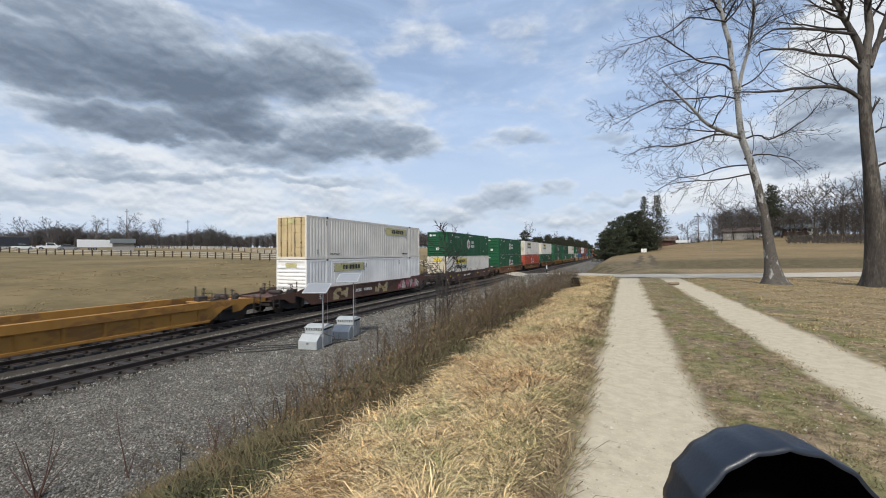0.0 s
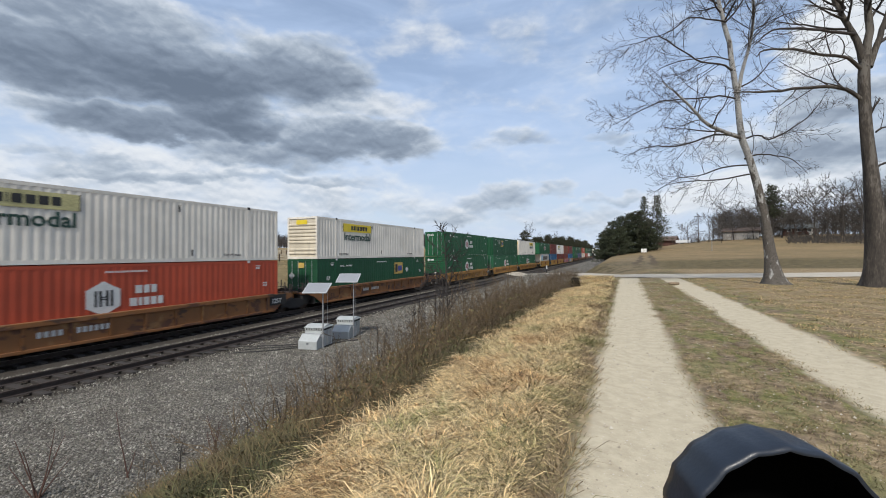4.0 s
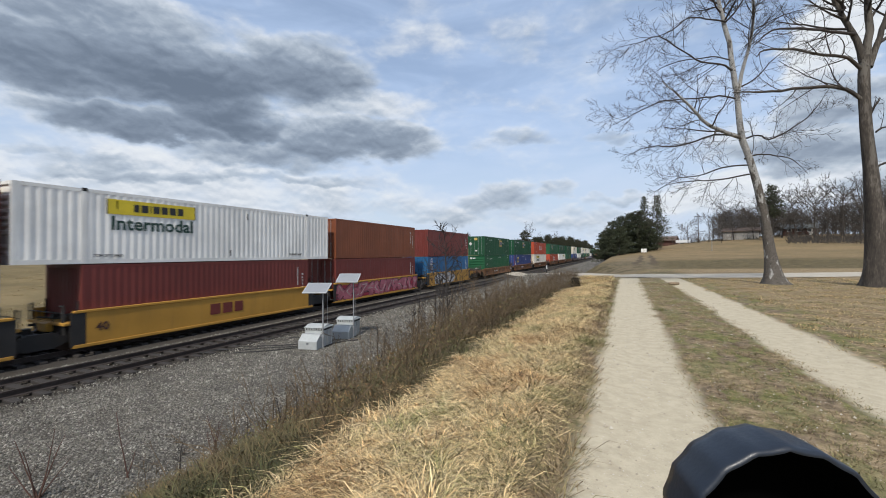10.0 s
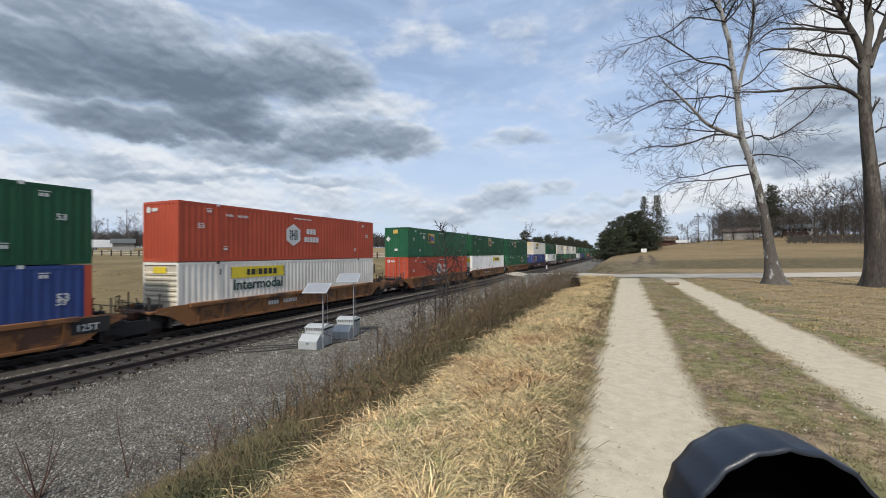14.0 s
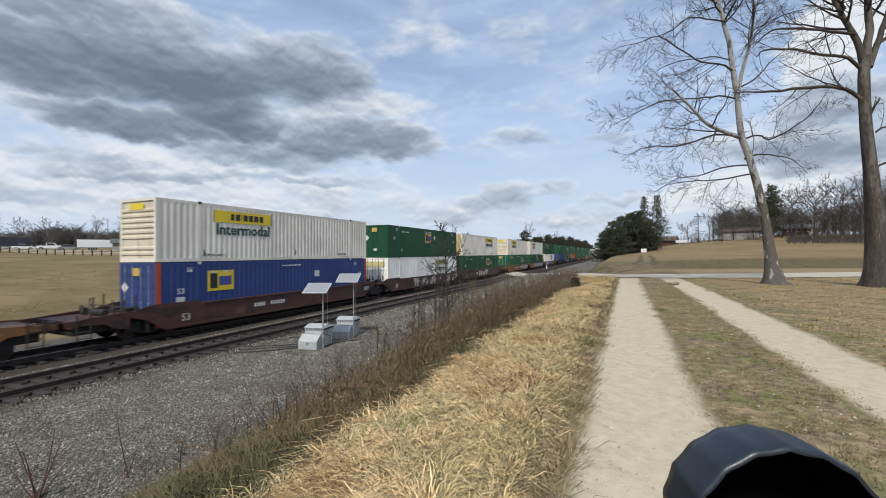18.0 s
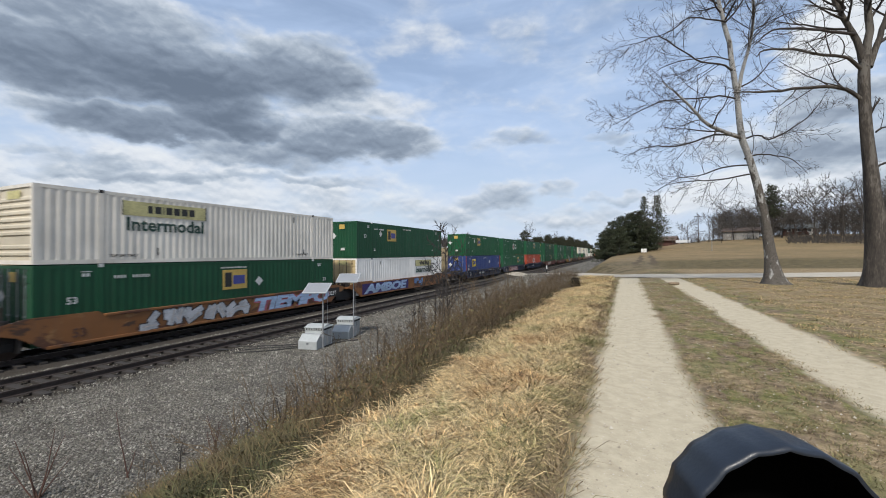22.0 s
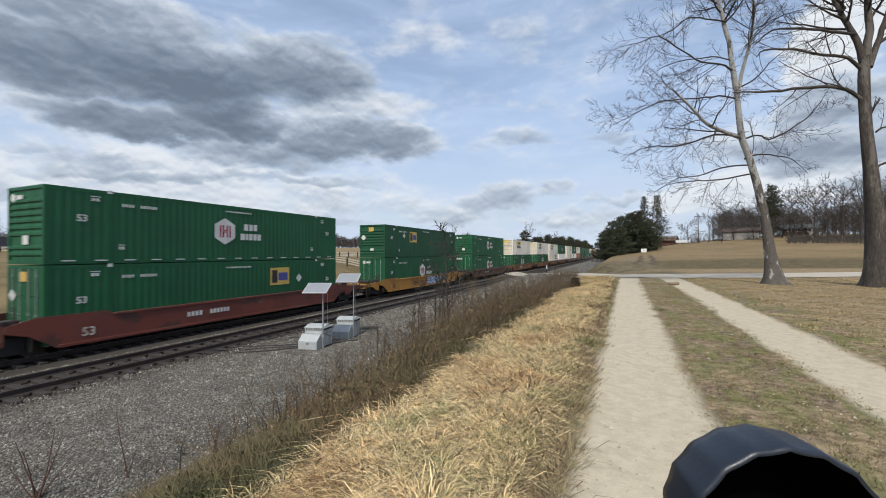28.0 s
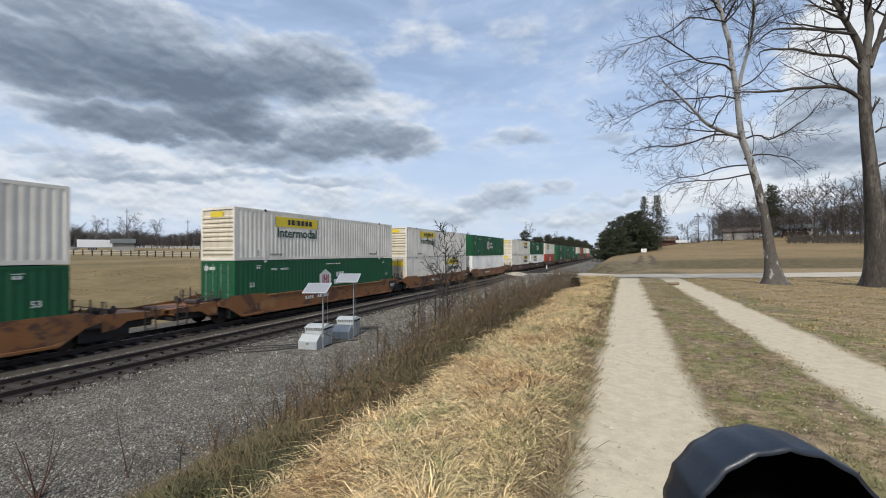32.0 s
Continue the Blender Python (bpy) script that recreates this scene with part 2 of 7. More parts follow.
DECAL_GREEN = mat("dark_green_decal", (0.016, 0.050, 0.036), rough=0.5, var=0.3)
DECAL_MAROON = mat("crimson_decal", (0.26, 0.012, 0.035), rough=0.5, var=0.2)
DECAL_BLUE = mat("blue_decal", (0.05, 0.06, 0.24), rough=0.5, var=0.2)
DECAL_SKY = mat("sky_blue_decal", (0.12, 0.42, 0.66), rough=0.5, var=0.12)
SPRAY_WHITE = mat("pale_spray_paint", (0.42, 0.37, 0.33), rough=0.7, var=0.5, scale=0.9)
SPRAY_PINK = mat("dull_pink_spray_paint", (0.34, 0.10, 0.13), rough=0.7, var=0.5, scale=0.9)
SPRAY_ROSE = mat("pale_rose_spray_paint", (0.38, 0.27, 0.275), rough=0.7, var=0.25, scale=0.9)
SPRAY_BLUE = mat("blue_spray_paint", (0.13, 0.22, 0.42), rough=0.7, var=0.4, scale=0.9)
SPRAY_NAVY = mat("navy_purple_spray_paint", (0.035, 0.022, 0.11), rough=0.7, var=0.4, scale=0.9)
SPRAY_SKY = mat("pale_blue_spray_paint", (0.30, 0.40, 0.56), rough=0.7, var=0.3, scale=0.9)
SPRAY_TAN = mat("tan_spray_paint", (0.34, 0.26, 0.13), rough=0.7, var=0.4, scale=0.9)
SPRAY_TEAL = mat("teal_spray_paint", (0.02, 0.11, 0.10), rough=0.7, var=0.3)
SPRAY_SILVER = mat("silver_spray_paint", (0.40, 0.41, 0.43), rough=0.6, metal=0.0, var=0.4, scale=1.2)
SPRAY_DARK = mat("black_spray_paint", (0.02, 0.018, 0.022), rough=0.7, var=0.3)
RAIL_STEEL = mat("rusty_rail_steel", (0.040, 0.030, 0.026), rough=0.6, metal=0.1, var=0.3, bump=0.3)
RAIL_HEAD = mat("worn_rail_head", (0.22, 0.20, 0.19), rough=0.35, metal=0.8, var=0.2)
TIE_WOOD = mat("creosoted_tie_wood", (0.034, 0.029, 0.026), rough=0.9, var=0.4, scale=5, bump=0.6, bump_scale=25, stretch=(0.3, 2, 2))
POST_WOOD = mat("dark_fence_wood", (0.055, 0.038, 0.028), rough=0.85, var=0.3, bump=0.4)
RAILBOARD_WOOD = mat("pale_grey_fence_board", (0.40, 0.37, 0.32), rough=0.85, var=0.25, bump=0.3)
BOX_METAL = mat("pale_grey_enclosure_paint", (0.38, 0.40, 0.40), rough=0.5, var=0.12, stain=(0.28, 0.26, 0.22), stain_at=0.66)
GALV = mat("galvanised_pole", (0.34, 0.35, 0.36), rough=0.45, metal=0.6, var=0.2)
PANEL_GREY = mat("pale_panel_sheet", (0.40, 0.41, 0.42), rough=0.55, var=0.10)
CABLE = mat("black_cable", (0.015, 0.015, 0.015), rough=0.6)
CONCRETE = mat("weathered_concrete", (0.34, 0.32, 0.28), rough=0.9, var=0.2, bump=0.4)
PLANK = mat("grey_crossing_plank", (0.10, 0.095, 0.09), rough=0.9, var=0.3, bump=0.4)

# ---- building helpers ----


def smooth(a, b, x):
    t = np.clip((x - a) / (b - a), 0, 1)
    return t * t * (3 - 2 * t)


def mesh_of(name, verts, faces, shade=False):
    me = bpy.data.meshes.new(name)
    me.from_pydata([tuple(v) for v in verts], [], [tuple(f) for f in faces])
    if shade:
        me.polygons.foreach_set("use_smooth", [True] * len(me.polygons))
    me.update()
    return me


def raw_mesh(name, verts, quads=None, tris=None, shade=False):
    """A large mesh straight from arrays."""
    me = bpy.data.meshes.new(name)
    verts = np.asarray(verts, dtype=np.float32)
    loops, starts, n = [], [], 0
    for f, k in ((quads, 4), (tris, 3)):
        if f is not None and len(f):
            f = np.asarray(f, dtype=np.int32)
            loops.append(f.ravel())
            starts.append(np.arange(len(f), dtype=np.int32) * k + n)
            n += f.size
    me.vertices.add(len(verts))
    me.vertices.foreach_set("co", verts.ravel())
    me.loops.add(n)
    me.loops.foreach_set("vertex_index", np.concatenate(loops))
    starts = np.concatenate(starts)
    me.polygons.add(len(starts))
    me.polygons.foreach_set("loop_start", starts)
    if shade:
        me.polygons.foreach_set("use_smooth", np.ones(len(starts), dtype=bool))
    me.update(calc_edges=True)
    me.validate()
    return me


class Shape:
    """Boxes, prisms and tubes gathered into one mesh."""

    def __init__(self):
        self.v, self.f = [], []

    def box(self, x0, x1, y0, y1, z0, z1, chamfer=0.0):
        c = min(chamfer, (x1 - x0) / 2.5, (y1 - y0) / 2.5, (z1 - z0) / 2.5)
        if c <= 0:
            i = len(self.v)
            self.v += [(x, y, z) for z in (z0, z1) for y in (y0, y1) for x in (x0, x1)]
            self.f += [tuple(i + k for k in q) for q in ((0, 2, 3, 1), (4, 5, 7, 6), (0, 1, 5, 4), (2, 6, 7, 3), (0, 4, 6, 2), (1, 3, 7, 5))]
            return self
        bm = bmesh.new()
        bmesh.ops.create_cube(bm, size=1.0, matrix=Matrix.Translation(((x0 + x1) / 2, (y0 + y1) / 2, (z0 + z1) / 2)) @ Matrix.Diagonal((x1 - x0, y1 - y0, z1 - z0, 1)))
        bmesh.ops.bevel(bm, geom=bm.edges[:], offset=c, segments=1, affect="EDGES")
        return self.take(bm)

    def take(self, bm):
        i = len(self.v)
        bm.verts.ensure_lookup_table()
        bm.verts.index_update()
        self.v += [tuple(v.co) for v in bm.verts]
        self.f += [tuple(i + v.index for v in f.verts) for f in bm.faces]
        bm.free()
        return self

    def prism(self, pts, axis, a, b):
        """A flat outline, pushed along an axis: x takes (y, z), y takes (x, z), z takes (x, y)."""
        i, n = len(self.v), len(pts)
        for h in (a, b):
            self.v += [(h, p, q) if axis == "x" else (p, h, q) if axis == "y" else (p, q, h) for p, q in pts]
        self.f.append(tuple(range(i, i + n)))
        self.f.append(tuple(range(i + 2 * n - 1, i + n - 1, -1)))
        self.f += [(i + k, i + n + k, i + n + (k + 1) % n, i + (k + 1) % n) for k in range(n)]
        return self

    def rod(self, p, q, r, r2=None, sides=8):
        p, q = Vector(p), Vector(q)
        r2 = r if r2 is None else r2
        d = (q - p).normalized()
        a = d.orthogonal().normalized()
        b = d.cross(a)
        i = len(self.v)
        for c, rad in ((p, r), (q, r2)):
            self.v += [tuple(c + (a * math.cos(t) + b * math.sin(t)) * rad) for t in (2 * math.pi * k / sides for k in range(sides))]
        self.f += [(i + k, i + (k + 1) % sides, i + sides + (k + 1) % sides, i + sides + k) for k in range(sides)]
        self.f += [tuple(range(i + sides - 1, i - 1, -1)), tuple(range(i + sides, i + 2 * sides))]
        return self

    def done(self, name, fix=True):
        me = mesh_of(name, self.v, self.f)
        if fix:
            bm = bmesh.new()
            bm.from_mesh(me)
            bmesh.ops.recalc_face_normals(bm, faces=bm.faces[:])
            bm.to_mesh(me)
            bm.free()
        return me


def link_mat(ob, material):
    if not ob.data.materials:
        ob.data.materials.append(material)
    ob.material_slots[0].link = "OBJECT"
    ob.material_slots[0].material = material


def part(name, bm, material, parent, label="", at=None):
    """Links a mesh, a bmesh or a Shape as one mesh object under a thing or a part."""
    if isinstance(bm, Shape):
        bm = bm.done(name)
    elif isinstance(bm, bmesh.types.BMesh):
        me = bpy.data.meshes.new(name)
        bm.to_mesh(me)
        bm.free()
        bm = me
    ob = new(name, bm)
    link_mat(ob, material)
    ob.parent = parent
    if at is not None:
        ob.matrix_basis = at if isinstance(at, Matrix) else Matrix.Translation(at)
    if label:
        tagged(ob, label)
    return ob


def thing(name, label, category, group="", kind="", at=None):
    ob = new(name)
    ob.empty_display_size = 0.3
    if at is not None:
        ob.matrix_basis = at if isinstance(at, Matrix) else Matrix.Translation(at)
    return tagged(ob, label, category, group, kind)


def single(name, bm, material, label, category, group="", kind="", at=None):
    """A thing of one mesh."""
    ob = part(name, bm, material, None, at=at)
    return tagged(ob, label, category, group, kind)


KEPT = {}


def kept(key, make):
    """Meshes that alike parts share."""
    if key not in KEPT:
        made = make()
        KEPT[key] = made.done(key[0]) if isinstance(made, Shape) else made
    return KEPT[key]


def lettering(words, size):
    def make():
        curve = bpy.data.curves.new("lettering", "FONT")
        curve.body, curve.size, curve.align_x, curve.align_y, curve.extrude = words, size, "LEFT", "BOTTOM_BASELINE", 0.003
        curve.offset = 0.022 * size
        curve.resolution_u = 2
        ob = bpy.data.objects.new("lettering", curve)
        scene.collection.objects.link(ob)
        me = bpy.data.meshes.new_from_object(ob.evaluated_get(bpy.context.evaluated_depsgraph_get()))
        bpy.data.objects.remove(ob)
        bpy.data.curves.remove(curve)
        return me
    return kept(("lettering", words, size), make)


ON_SIDE = Matrix(((0, 0, 1, 0), (1, 0, 0, 0), (0, 1, 0, 0), (0, 0, 0, 1)))      # flat drawing on a side that faces +x
ON_END = Matrix(((1, 0, 0, 0), (0, 0, -1, 0), (0, 1, 0, 0), (0, 0, 0, 1)))      # flat drawing on an end that faces -y


def bar_mesh(w, h):
    return kept(("bar", round(w, 3), round(h, 3)), lambda: Shape().box(0, w, 0, h, -0.002, 0.004))


# ---- the lie of the land ----
FWD = (-0.4004, 0.9163)
ROAD = [(70, 62), (40, 45.5), (13, 30.5), (4, 25.2), (-0.5, 24.6), (-4, 33), (-7.5, 46), (-11, 58.5), (-15.75, 68), (-20, 76.5), (-32, 96), (-60, 130)]
ROAD_Z = [0.35, 0.1, 0.0, 0.0, -0.05, -0.35, -1.2, -2.2, -2.37, -2.37, -2.2, -1.2]


def road_near(x, y):
    """Distance to the road's middle line and its height there."""
    best, level = np.full(x.shape, 1e9), np.zeros(x.shape)
    for (ax, ay), (bx, by), za, zb in zip(ROAD, ROAD[1:], ROAD_Z, ROAD_Z[1:]):
        dx, dy = bx - ax, by - ay
        t = np.clip(((x - ax) * dx + (y - ay) * dy) / (dx * dx + dy * dy), 0, 1)
        d = np.hypot(x - ax - t * dx, y - ay - t * dy)
        near = d < best
        best, level = np.where(near, d, best), np.where(near, za + t * (zb - za), level)
    return best, level


def bank_foot(y):
    """Where the weeds of the bank give way to gravel."""
    return -6.7 + 1.2 * smooth(4, 14, y)


def height(x, y):
    x, y = np.asarray(x, dtype=float), np.asarray(y, dtype=float)
    far = np.hypot(x, y)
    r = np.hypot(x + 15, y)
    left = np.interp(r, [22, 40, 56, 68, 97, 119, 134, 149, 195, 470, 3500], [-2.75, -1.7, -0.4, 0.05, 0.85, 1.35, 2.5, 2.85, 4.0, 8.0, 9.0])
    left = -2.65 + (left + 2.65) * smooth(23.5, 42, -x)
    xb = x - 2.5 * smooth(15, 23, y) * (1 - smooth(34, 50, y))
    bank = -2.62 + 2.42 * smooth(-7.1, -1.85, xb) + 0.2 * smooth(-2.1, -0.6, xb)
    d = FWD[0] * x + FWD[1] * y
    t = np.maximum(0, d - 27)
    hill = np.where(t < 90, 0.00078 * t * t, 6.318 + 3.2 * (1 - np.exp(-(t - 90) / 70.0)))
    hill = hill * (0.54 * smooth(-9.5, 20, x) + 0.46 * smooth(8, 60, x))
    z = np.where(x < -23.2, left, bank + hill)
    lumps = 0.035 * np.sin(x * 1.9 + 0.7 * np.sin(y * 1.3)) * np.sin(y * 1.45 + x * 0.6) + 0.02 * np.sin(x * 4.1 + y * 3.3)
    rough = smooth(-8.4, -6.6, x) * (1 - smooth(-0.75, -0.4, x)) + 0.3 * smooth(3.4, 4.2, x) + smooth(-24, -27, x)
    z = z + lumps * rough * (1 - smooth(30, 45, far))
    # the two worn wheel tracks of the lane
    lane = 1 - smooth(19.5, 22, y)
    z = z - 0.035 * lane * (np.exp(-((x - 0.23) / 0.36) ** 2) + np.exp(-((x - 2.2) / 0.36) ** 2))
    dist, level = road_near(x, y)
    k = 1 - smooth(2.3, 6.5, dist)
    return z * (1 - k) + (level - 0.02) * k

# ---- ground ----


def ground_material():
    m = bpy.data.materials.new("ground_cover")
    m.use_nodes = True
    g = Nodes(m.node_tree)
    bsdf = m.node_tree.nodes["Principled BSDF"]
    pos = g.n("ShaderNodeNewGeometry").outputs["Position"]
    sep = g.n("ShaderNodeSeparateXYZ")
    g.put(sep.inputs[0], pos)
    x, y = sep.outputs[0], sep.outputs[1]
    n_big, n_mid, n_fine, n_grit = g.noise(pos, 0.11, 4, 0.6), g.noise(pos, 1.1, 5, 0.65), g.noise(pos, 9.0, 5, 0.7), g.noise(pos, 46.0, 3, 0.7)
    xw = g.math("MULTIPLY_ADD", g.math("SUBTRACT", n_mid, 0.5), 0.9, x)
    # dry winter grass
    gold = g.mix(g.step(n_fine, 0.32, 0.68), (0.12, 0.085, 0.045), (0.35, 0.255, 0.145))
    olive = g.mix(g.step(n_fine, 0.32, 0.68), (0.10, 0.095, 0.042), (0.25, 0.215, 0.11))
    brown = g.mix(g.step(n_fine, 0.32, 0.68), (0.14, 0.10, 0.058), (0.40, 0.305, 0.185))
    grass = g.mix(g.step(n_mid, 0.40, 0.66), gold, olive)
    # between and beside the wheel tracks: short, trodden and greener
    soil = g.mix(g.step(n_fine, 0.34, 0.66), (0.085, 0.062, 0.040), (0.25, 0.19, 0.125))
    moss = g.mix(g.step(n_fine, 0.32, 0.68), (0.085, 0.088, 0.030), (0.21, 0.20, 0.075))
    clod = g.noise(g.vec("MULTIPLY", pos, (1.6, 0.7, 1.0)), 2.3, 5, 0.65)
    trodden = g.mix(g.step(clod, 0.44, 0.56), g.mix(g.step(n_mid, 0.40, 0.56), moss, olive), g.mix(g.step(n_mid, 0.44, 0.60), soil, brown))
    trodden = g.mix(g.math("MULTIPLY", g.step(n_grit, 0.66, 0.74), g.step(n_mid, 0.45, 0.60)), trodden, (0.40, 0.35, 0.27))
    col = g.mix(g.math("MULTIPLY", g.step(xw, -0.9, -0.3), g.step(y, 24.0, 19.0)), grass, trodden)
    col = g.mix(g.math("MULTIPLY", g.step(g.math("ABSOLUTE", g.math("ADD", xw, 0.55)), 0.28, 0.10), g.step(y, 24.0, 19.0)), col, soil)
    col = g.mix(g.math("MULTIPLY", g.step(xw, 3.0, 3.9), 0.75), col, g.mix(g.step(n_mid, 0.42, 0.6), gold, brown))
    # bank foot, brambles and litter
    col = g.mix(g.step(xw, -1.72, -2.1), col, g.mix(g.step(n_mid, 0.4, 0.62), (0.055, 0.05, 0.022), (0.10, 0.072, 0.045)))
    # open field beyond the line
    field = g.mix(g.step(g.math("MULTIPLY_ADD", n_big, 0.7, g.math("MULTIPLY", n_mid, 0.3)), 0.40, 0.60), (0.135, 0.104, 0.052), (0.205, 0.155, 0.080))
    field = g.mix(g.step(g.noise(g.vec("MULTIPLY", pos, (0.35, 1.0, 1.0)), 0.8, 6, 0.7), 0.42, 0.70, 0.0, 0.28), field, (0.10, 0.085, 0.04))
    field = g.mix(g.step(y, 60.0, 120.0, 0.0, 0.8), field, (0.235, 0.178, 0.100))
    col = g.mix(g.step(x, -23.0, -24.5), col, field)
    # hillside across the road
    d = g.math("ADD", g.math("MULTIPLY", x, FWD[0]), g.math("MULTIPLY", y, FWD[1]))
    band = g.mix(g.step(n_mid, 0.35, 0.65), (0.070, 0.058, 0.029), (0.150, 0.115, 0.058))
    slope = g.mix(g.step(n_big, 0.4, 0.62), (0.235, 0.165, 0.088), (0.175, 0.130, 0.070))
    slope = g.mix(g.step(n_mid, 0.44, 0.68, 0.0, 0.5), slope, (0.30, 0.22, 0.122))
    dry = g.math("MULTIPLY_ADD", g.noise(pos, 3.2, 5, 0.75), 0.5, g.math("MULTIPLY", g.noise(g.vec("MULTIPLY", pos, (0.35, 1.0, 1.0)), 0.4, 6, 0.72), 0.5))
    slope = g.mix(g.step(dry, 0.46, 0.58, 0.0, 0.75), slope, (0.14, 0.11, 0.056))
    upper = g.mix(g.step(g.math("MULTIPLY_ADD", n_big, 14.0, d), 56.0, 68.0), band, slope)
    # a worn cart track climbs the hill from the road
    cart = g.math("SUBTRACT", x, g.math("MULTIPLY_ADD", y, 0.047, g.math("MULTIPLY", g.math("SUBTRACT", n_big, 0.5), 2.5)))
    worn = g.math("MULTIPLY", g.step(g.math("ABSOLUTE", g.math("ADD", cart, 1.3)), 3.6, 1.2, 0.0, 0.6), g.step(n_mid, 0.34, 0.58))
    upper = g.mix(g.math("MULTIPLY", worn, g.step(y, 110.0, 70.0)), upper, (0.19, 0.150, 0.100))
    rutted = g.step(g.math("ABSOLUTE", g.math("SUBTRACT", g.math("ABSOLUTE", cart), 0.85)), 0.55, 0.2, 0.0, 0.85)
    upper = g.mix(g.math("MULTIPLY", rutted, g.math("MULTIPLY", g.step(y, 105.0, 85.0), g.step(y, 40.0, 50.0))), upper, (0.085, 0.064, 0.042))
    col = g.mix(g.math("MULTIPLY", g.step(x, -8.0, -5.0), g.step(d, 29.0, 32.0)), col, upper)
    # gravel bed
    cell = g.n("ShaderNodeTexVoronoi")
    cell.inputs["Scale"].default_value = 27.0
    g.put(cell.inputs["Vector"], pos)
    hue = g.n("ShaderNodeSeparateColor")
    g.put(hue.inputs[0], cell.outputs["Color"])
    stone = g.ramp(hue.outputs[0], [(0.0, (0.07, 0.065, 0.055)), (0.4, (0.16, 0.148, 0.125)), (0.75, (0.25, 0.233, 0.20)), (1.0, (0.40, 0.375, 0.33))])
    stone = g.mix(g.step(cell.outputs["Distance"], 0.35, 0.75, 0.0, 0.75), stone, (0.06, 0.055, 0.05))
    stone = g.mix(g.step(n_mid, 0.5, 0.75, 0.0, 0.5), stone, (0.13, 0.11, 0.088))
    # ballast at the rails: oily, with the shade under the train painted in
    oil_and_shade = g.math("MULTIPLY", g.math("MAXIMUM", g.step(g.math("ABSOLUTE", g.math("ADD", x, 20.06)), 2.6, 1.7), g.step(g.math("ABSOLUTE", g.math("ADD", x, 15.75)), 1.75, 1.1)), 0.9)
    stone = g.mix(oil_and_shade, stone, (0.032, 0.028, 0.025))
    stone = g.mix(g.step(x, -13.6, -14.6, 0.0, 0.55), stone, (0.075, 0.064, 0.053))
    stone = g.mix(g.step(g.noise(pos, 0.5, 4, 0.6), 0.45, 0.62, 0.0, 0.45), stone, (0.075, 0.068, 0.06))
    xg = g.math("SUBTRACT", g.math("SUBTRACT", xw, g.step(y, 4.0, 14.0, 0.0, 1.2)), g.math("MULTIPLY", g.step(y, 16.0, 24.0, 0.0, 4.6), g.step(y, 46.0, 33.0)))
    bed = g.math("MULTIPLY", g.step(xg, -6.35, -6.95), g.step(x, -24.4, -23.6))
    col = g.mix(bed, col, stone)
    # worn gravel wheel tracks
    sand = g.mix(g.step(n_fine, 0.3, 0.7), (0.40, 0.345, 0.25), (0.49, 0.43, 0.315))
    sand = g.mix(g.step(n_grit, 0.62, 0.75), sand, (0.58, 0.53, 0.45))
    wob = g.math("MULTIPLY_ADD", g.math("SUBTRACT", n_mid, 0.5), 0.34, g.math("MULTIPLY", g.math("SUBTRACT", n_fine, 0.5), 0.22))
    rut_a = g.step(g.math("ADD", g.math("ABSOLUTE", g.math("SUBTRACT", x, g.math("MULTIPLY_ADD", y, 0.008, 0.14))), wob), 0.50, 0.36)
    rut_b = g.step(g.math("ADD", g.math("ABSOLUTE", g.math("SUBTRACT", x, 2.18)), wob), 0.50, 0.36)
    ruts = g.math("MULTIPLY", g.math("MAXIMUM", rut_a, rut_b), g.step(y, 25.0, 22.5))
    col = g.mix(ruts, col, sand)
    g.put(bsdf.inputs["Base Color"], col)
    bsdf.inputs["Roughness"].default_value = 0.95
    bsdf.inputs["Specular IOR Level"].default_value = 0.15
    h = g.math("MULTIPLY_ADD", n_fine, 0.6, g.math("MULTIPLY", n_grit, 0.4))
    h = g.math("MULTIPLY_ADD", g.math("MULTIPLY", bed, cell.outputs["Distance"]), -1.2, h)
    node = g.n("ShaderNodeBump")
    node.inputs["Strength"].default_value, node.inputs["Distance"].default_value = 0.7, 0.05
    g.put(node.inputs["Height"], g.math("MULTIPLY", h, g.math("MULTIPLY_ADD", ruts, -0.7, 1.0)))
    g.put(bsdf.inputs["Normal"], node.outputs[0])
    return m


def spread(parts):
    return np.unique(np.concatenate([np.arange(a, b, s) for a, b, s in parts] + [[parts[-1][1]]]))


GROUND = ground_material()
gx = spread([(-3200, -400, 350), (-400, -130, 22), (-130, -27, 4), (-27, -9, 0.9), (-9, 5, 0.22), (5, 40, 1.4), (40, 160, 8), (160, 400, 40), (400, 3200, 350)])
gy = spread([(-3200, -200, 500), (-200, -12, 14), (-12, 0, 1.0), (0, 32, 0.3), (32, 110, 1.6), (110, 300, 8), (300, 700, 40), (700, 3400, 300)])
XX, YY = np.meshgrid(gx, gy)
ground_v = np.stack([XX, YY, height(XX, YY)], -1).reshape(-1, 3)
cols, rows_n = len(gx), len(gy)
base = (np.arange(rows_n - 1)[:, None] * cols + np.arange(cols - 1)[None, :]).ravel()
ground = new("ground", raw_mesh("ground", ground_v, quads=np.stack([base, base + 1, base + 1 + cols, base + cols], 1), shade=True))
ground.data.materials.append(GROUND)
tagged(ground, "dry winter grass, worn lane and grey gravel beside the railway", "ground", kind="structure")

ROAD_MAT = mat("pale_gravel_road", (0.40, 0.355, 0.285), rough=0.95, var=0.22, scale=0.8, bump=0.5, bump_scale=14)


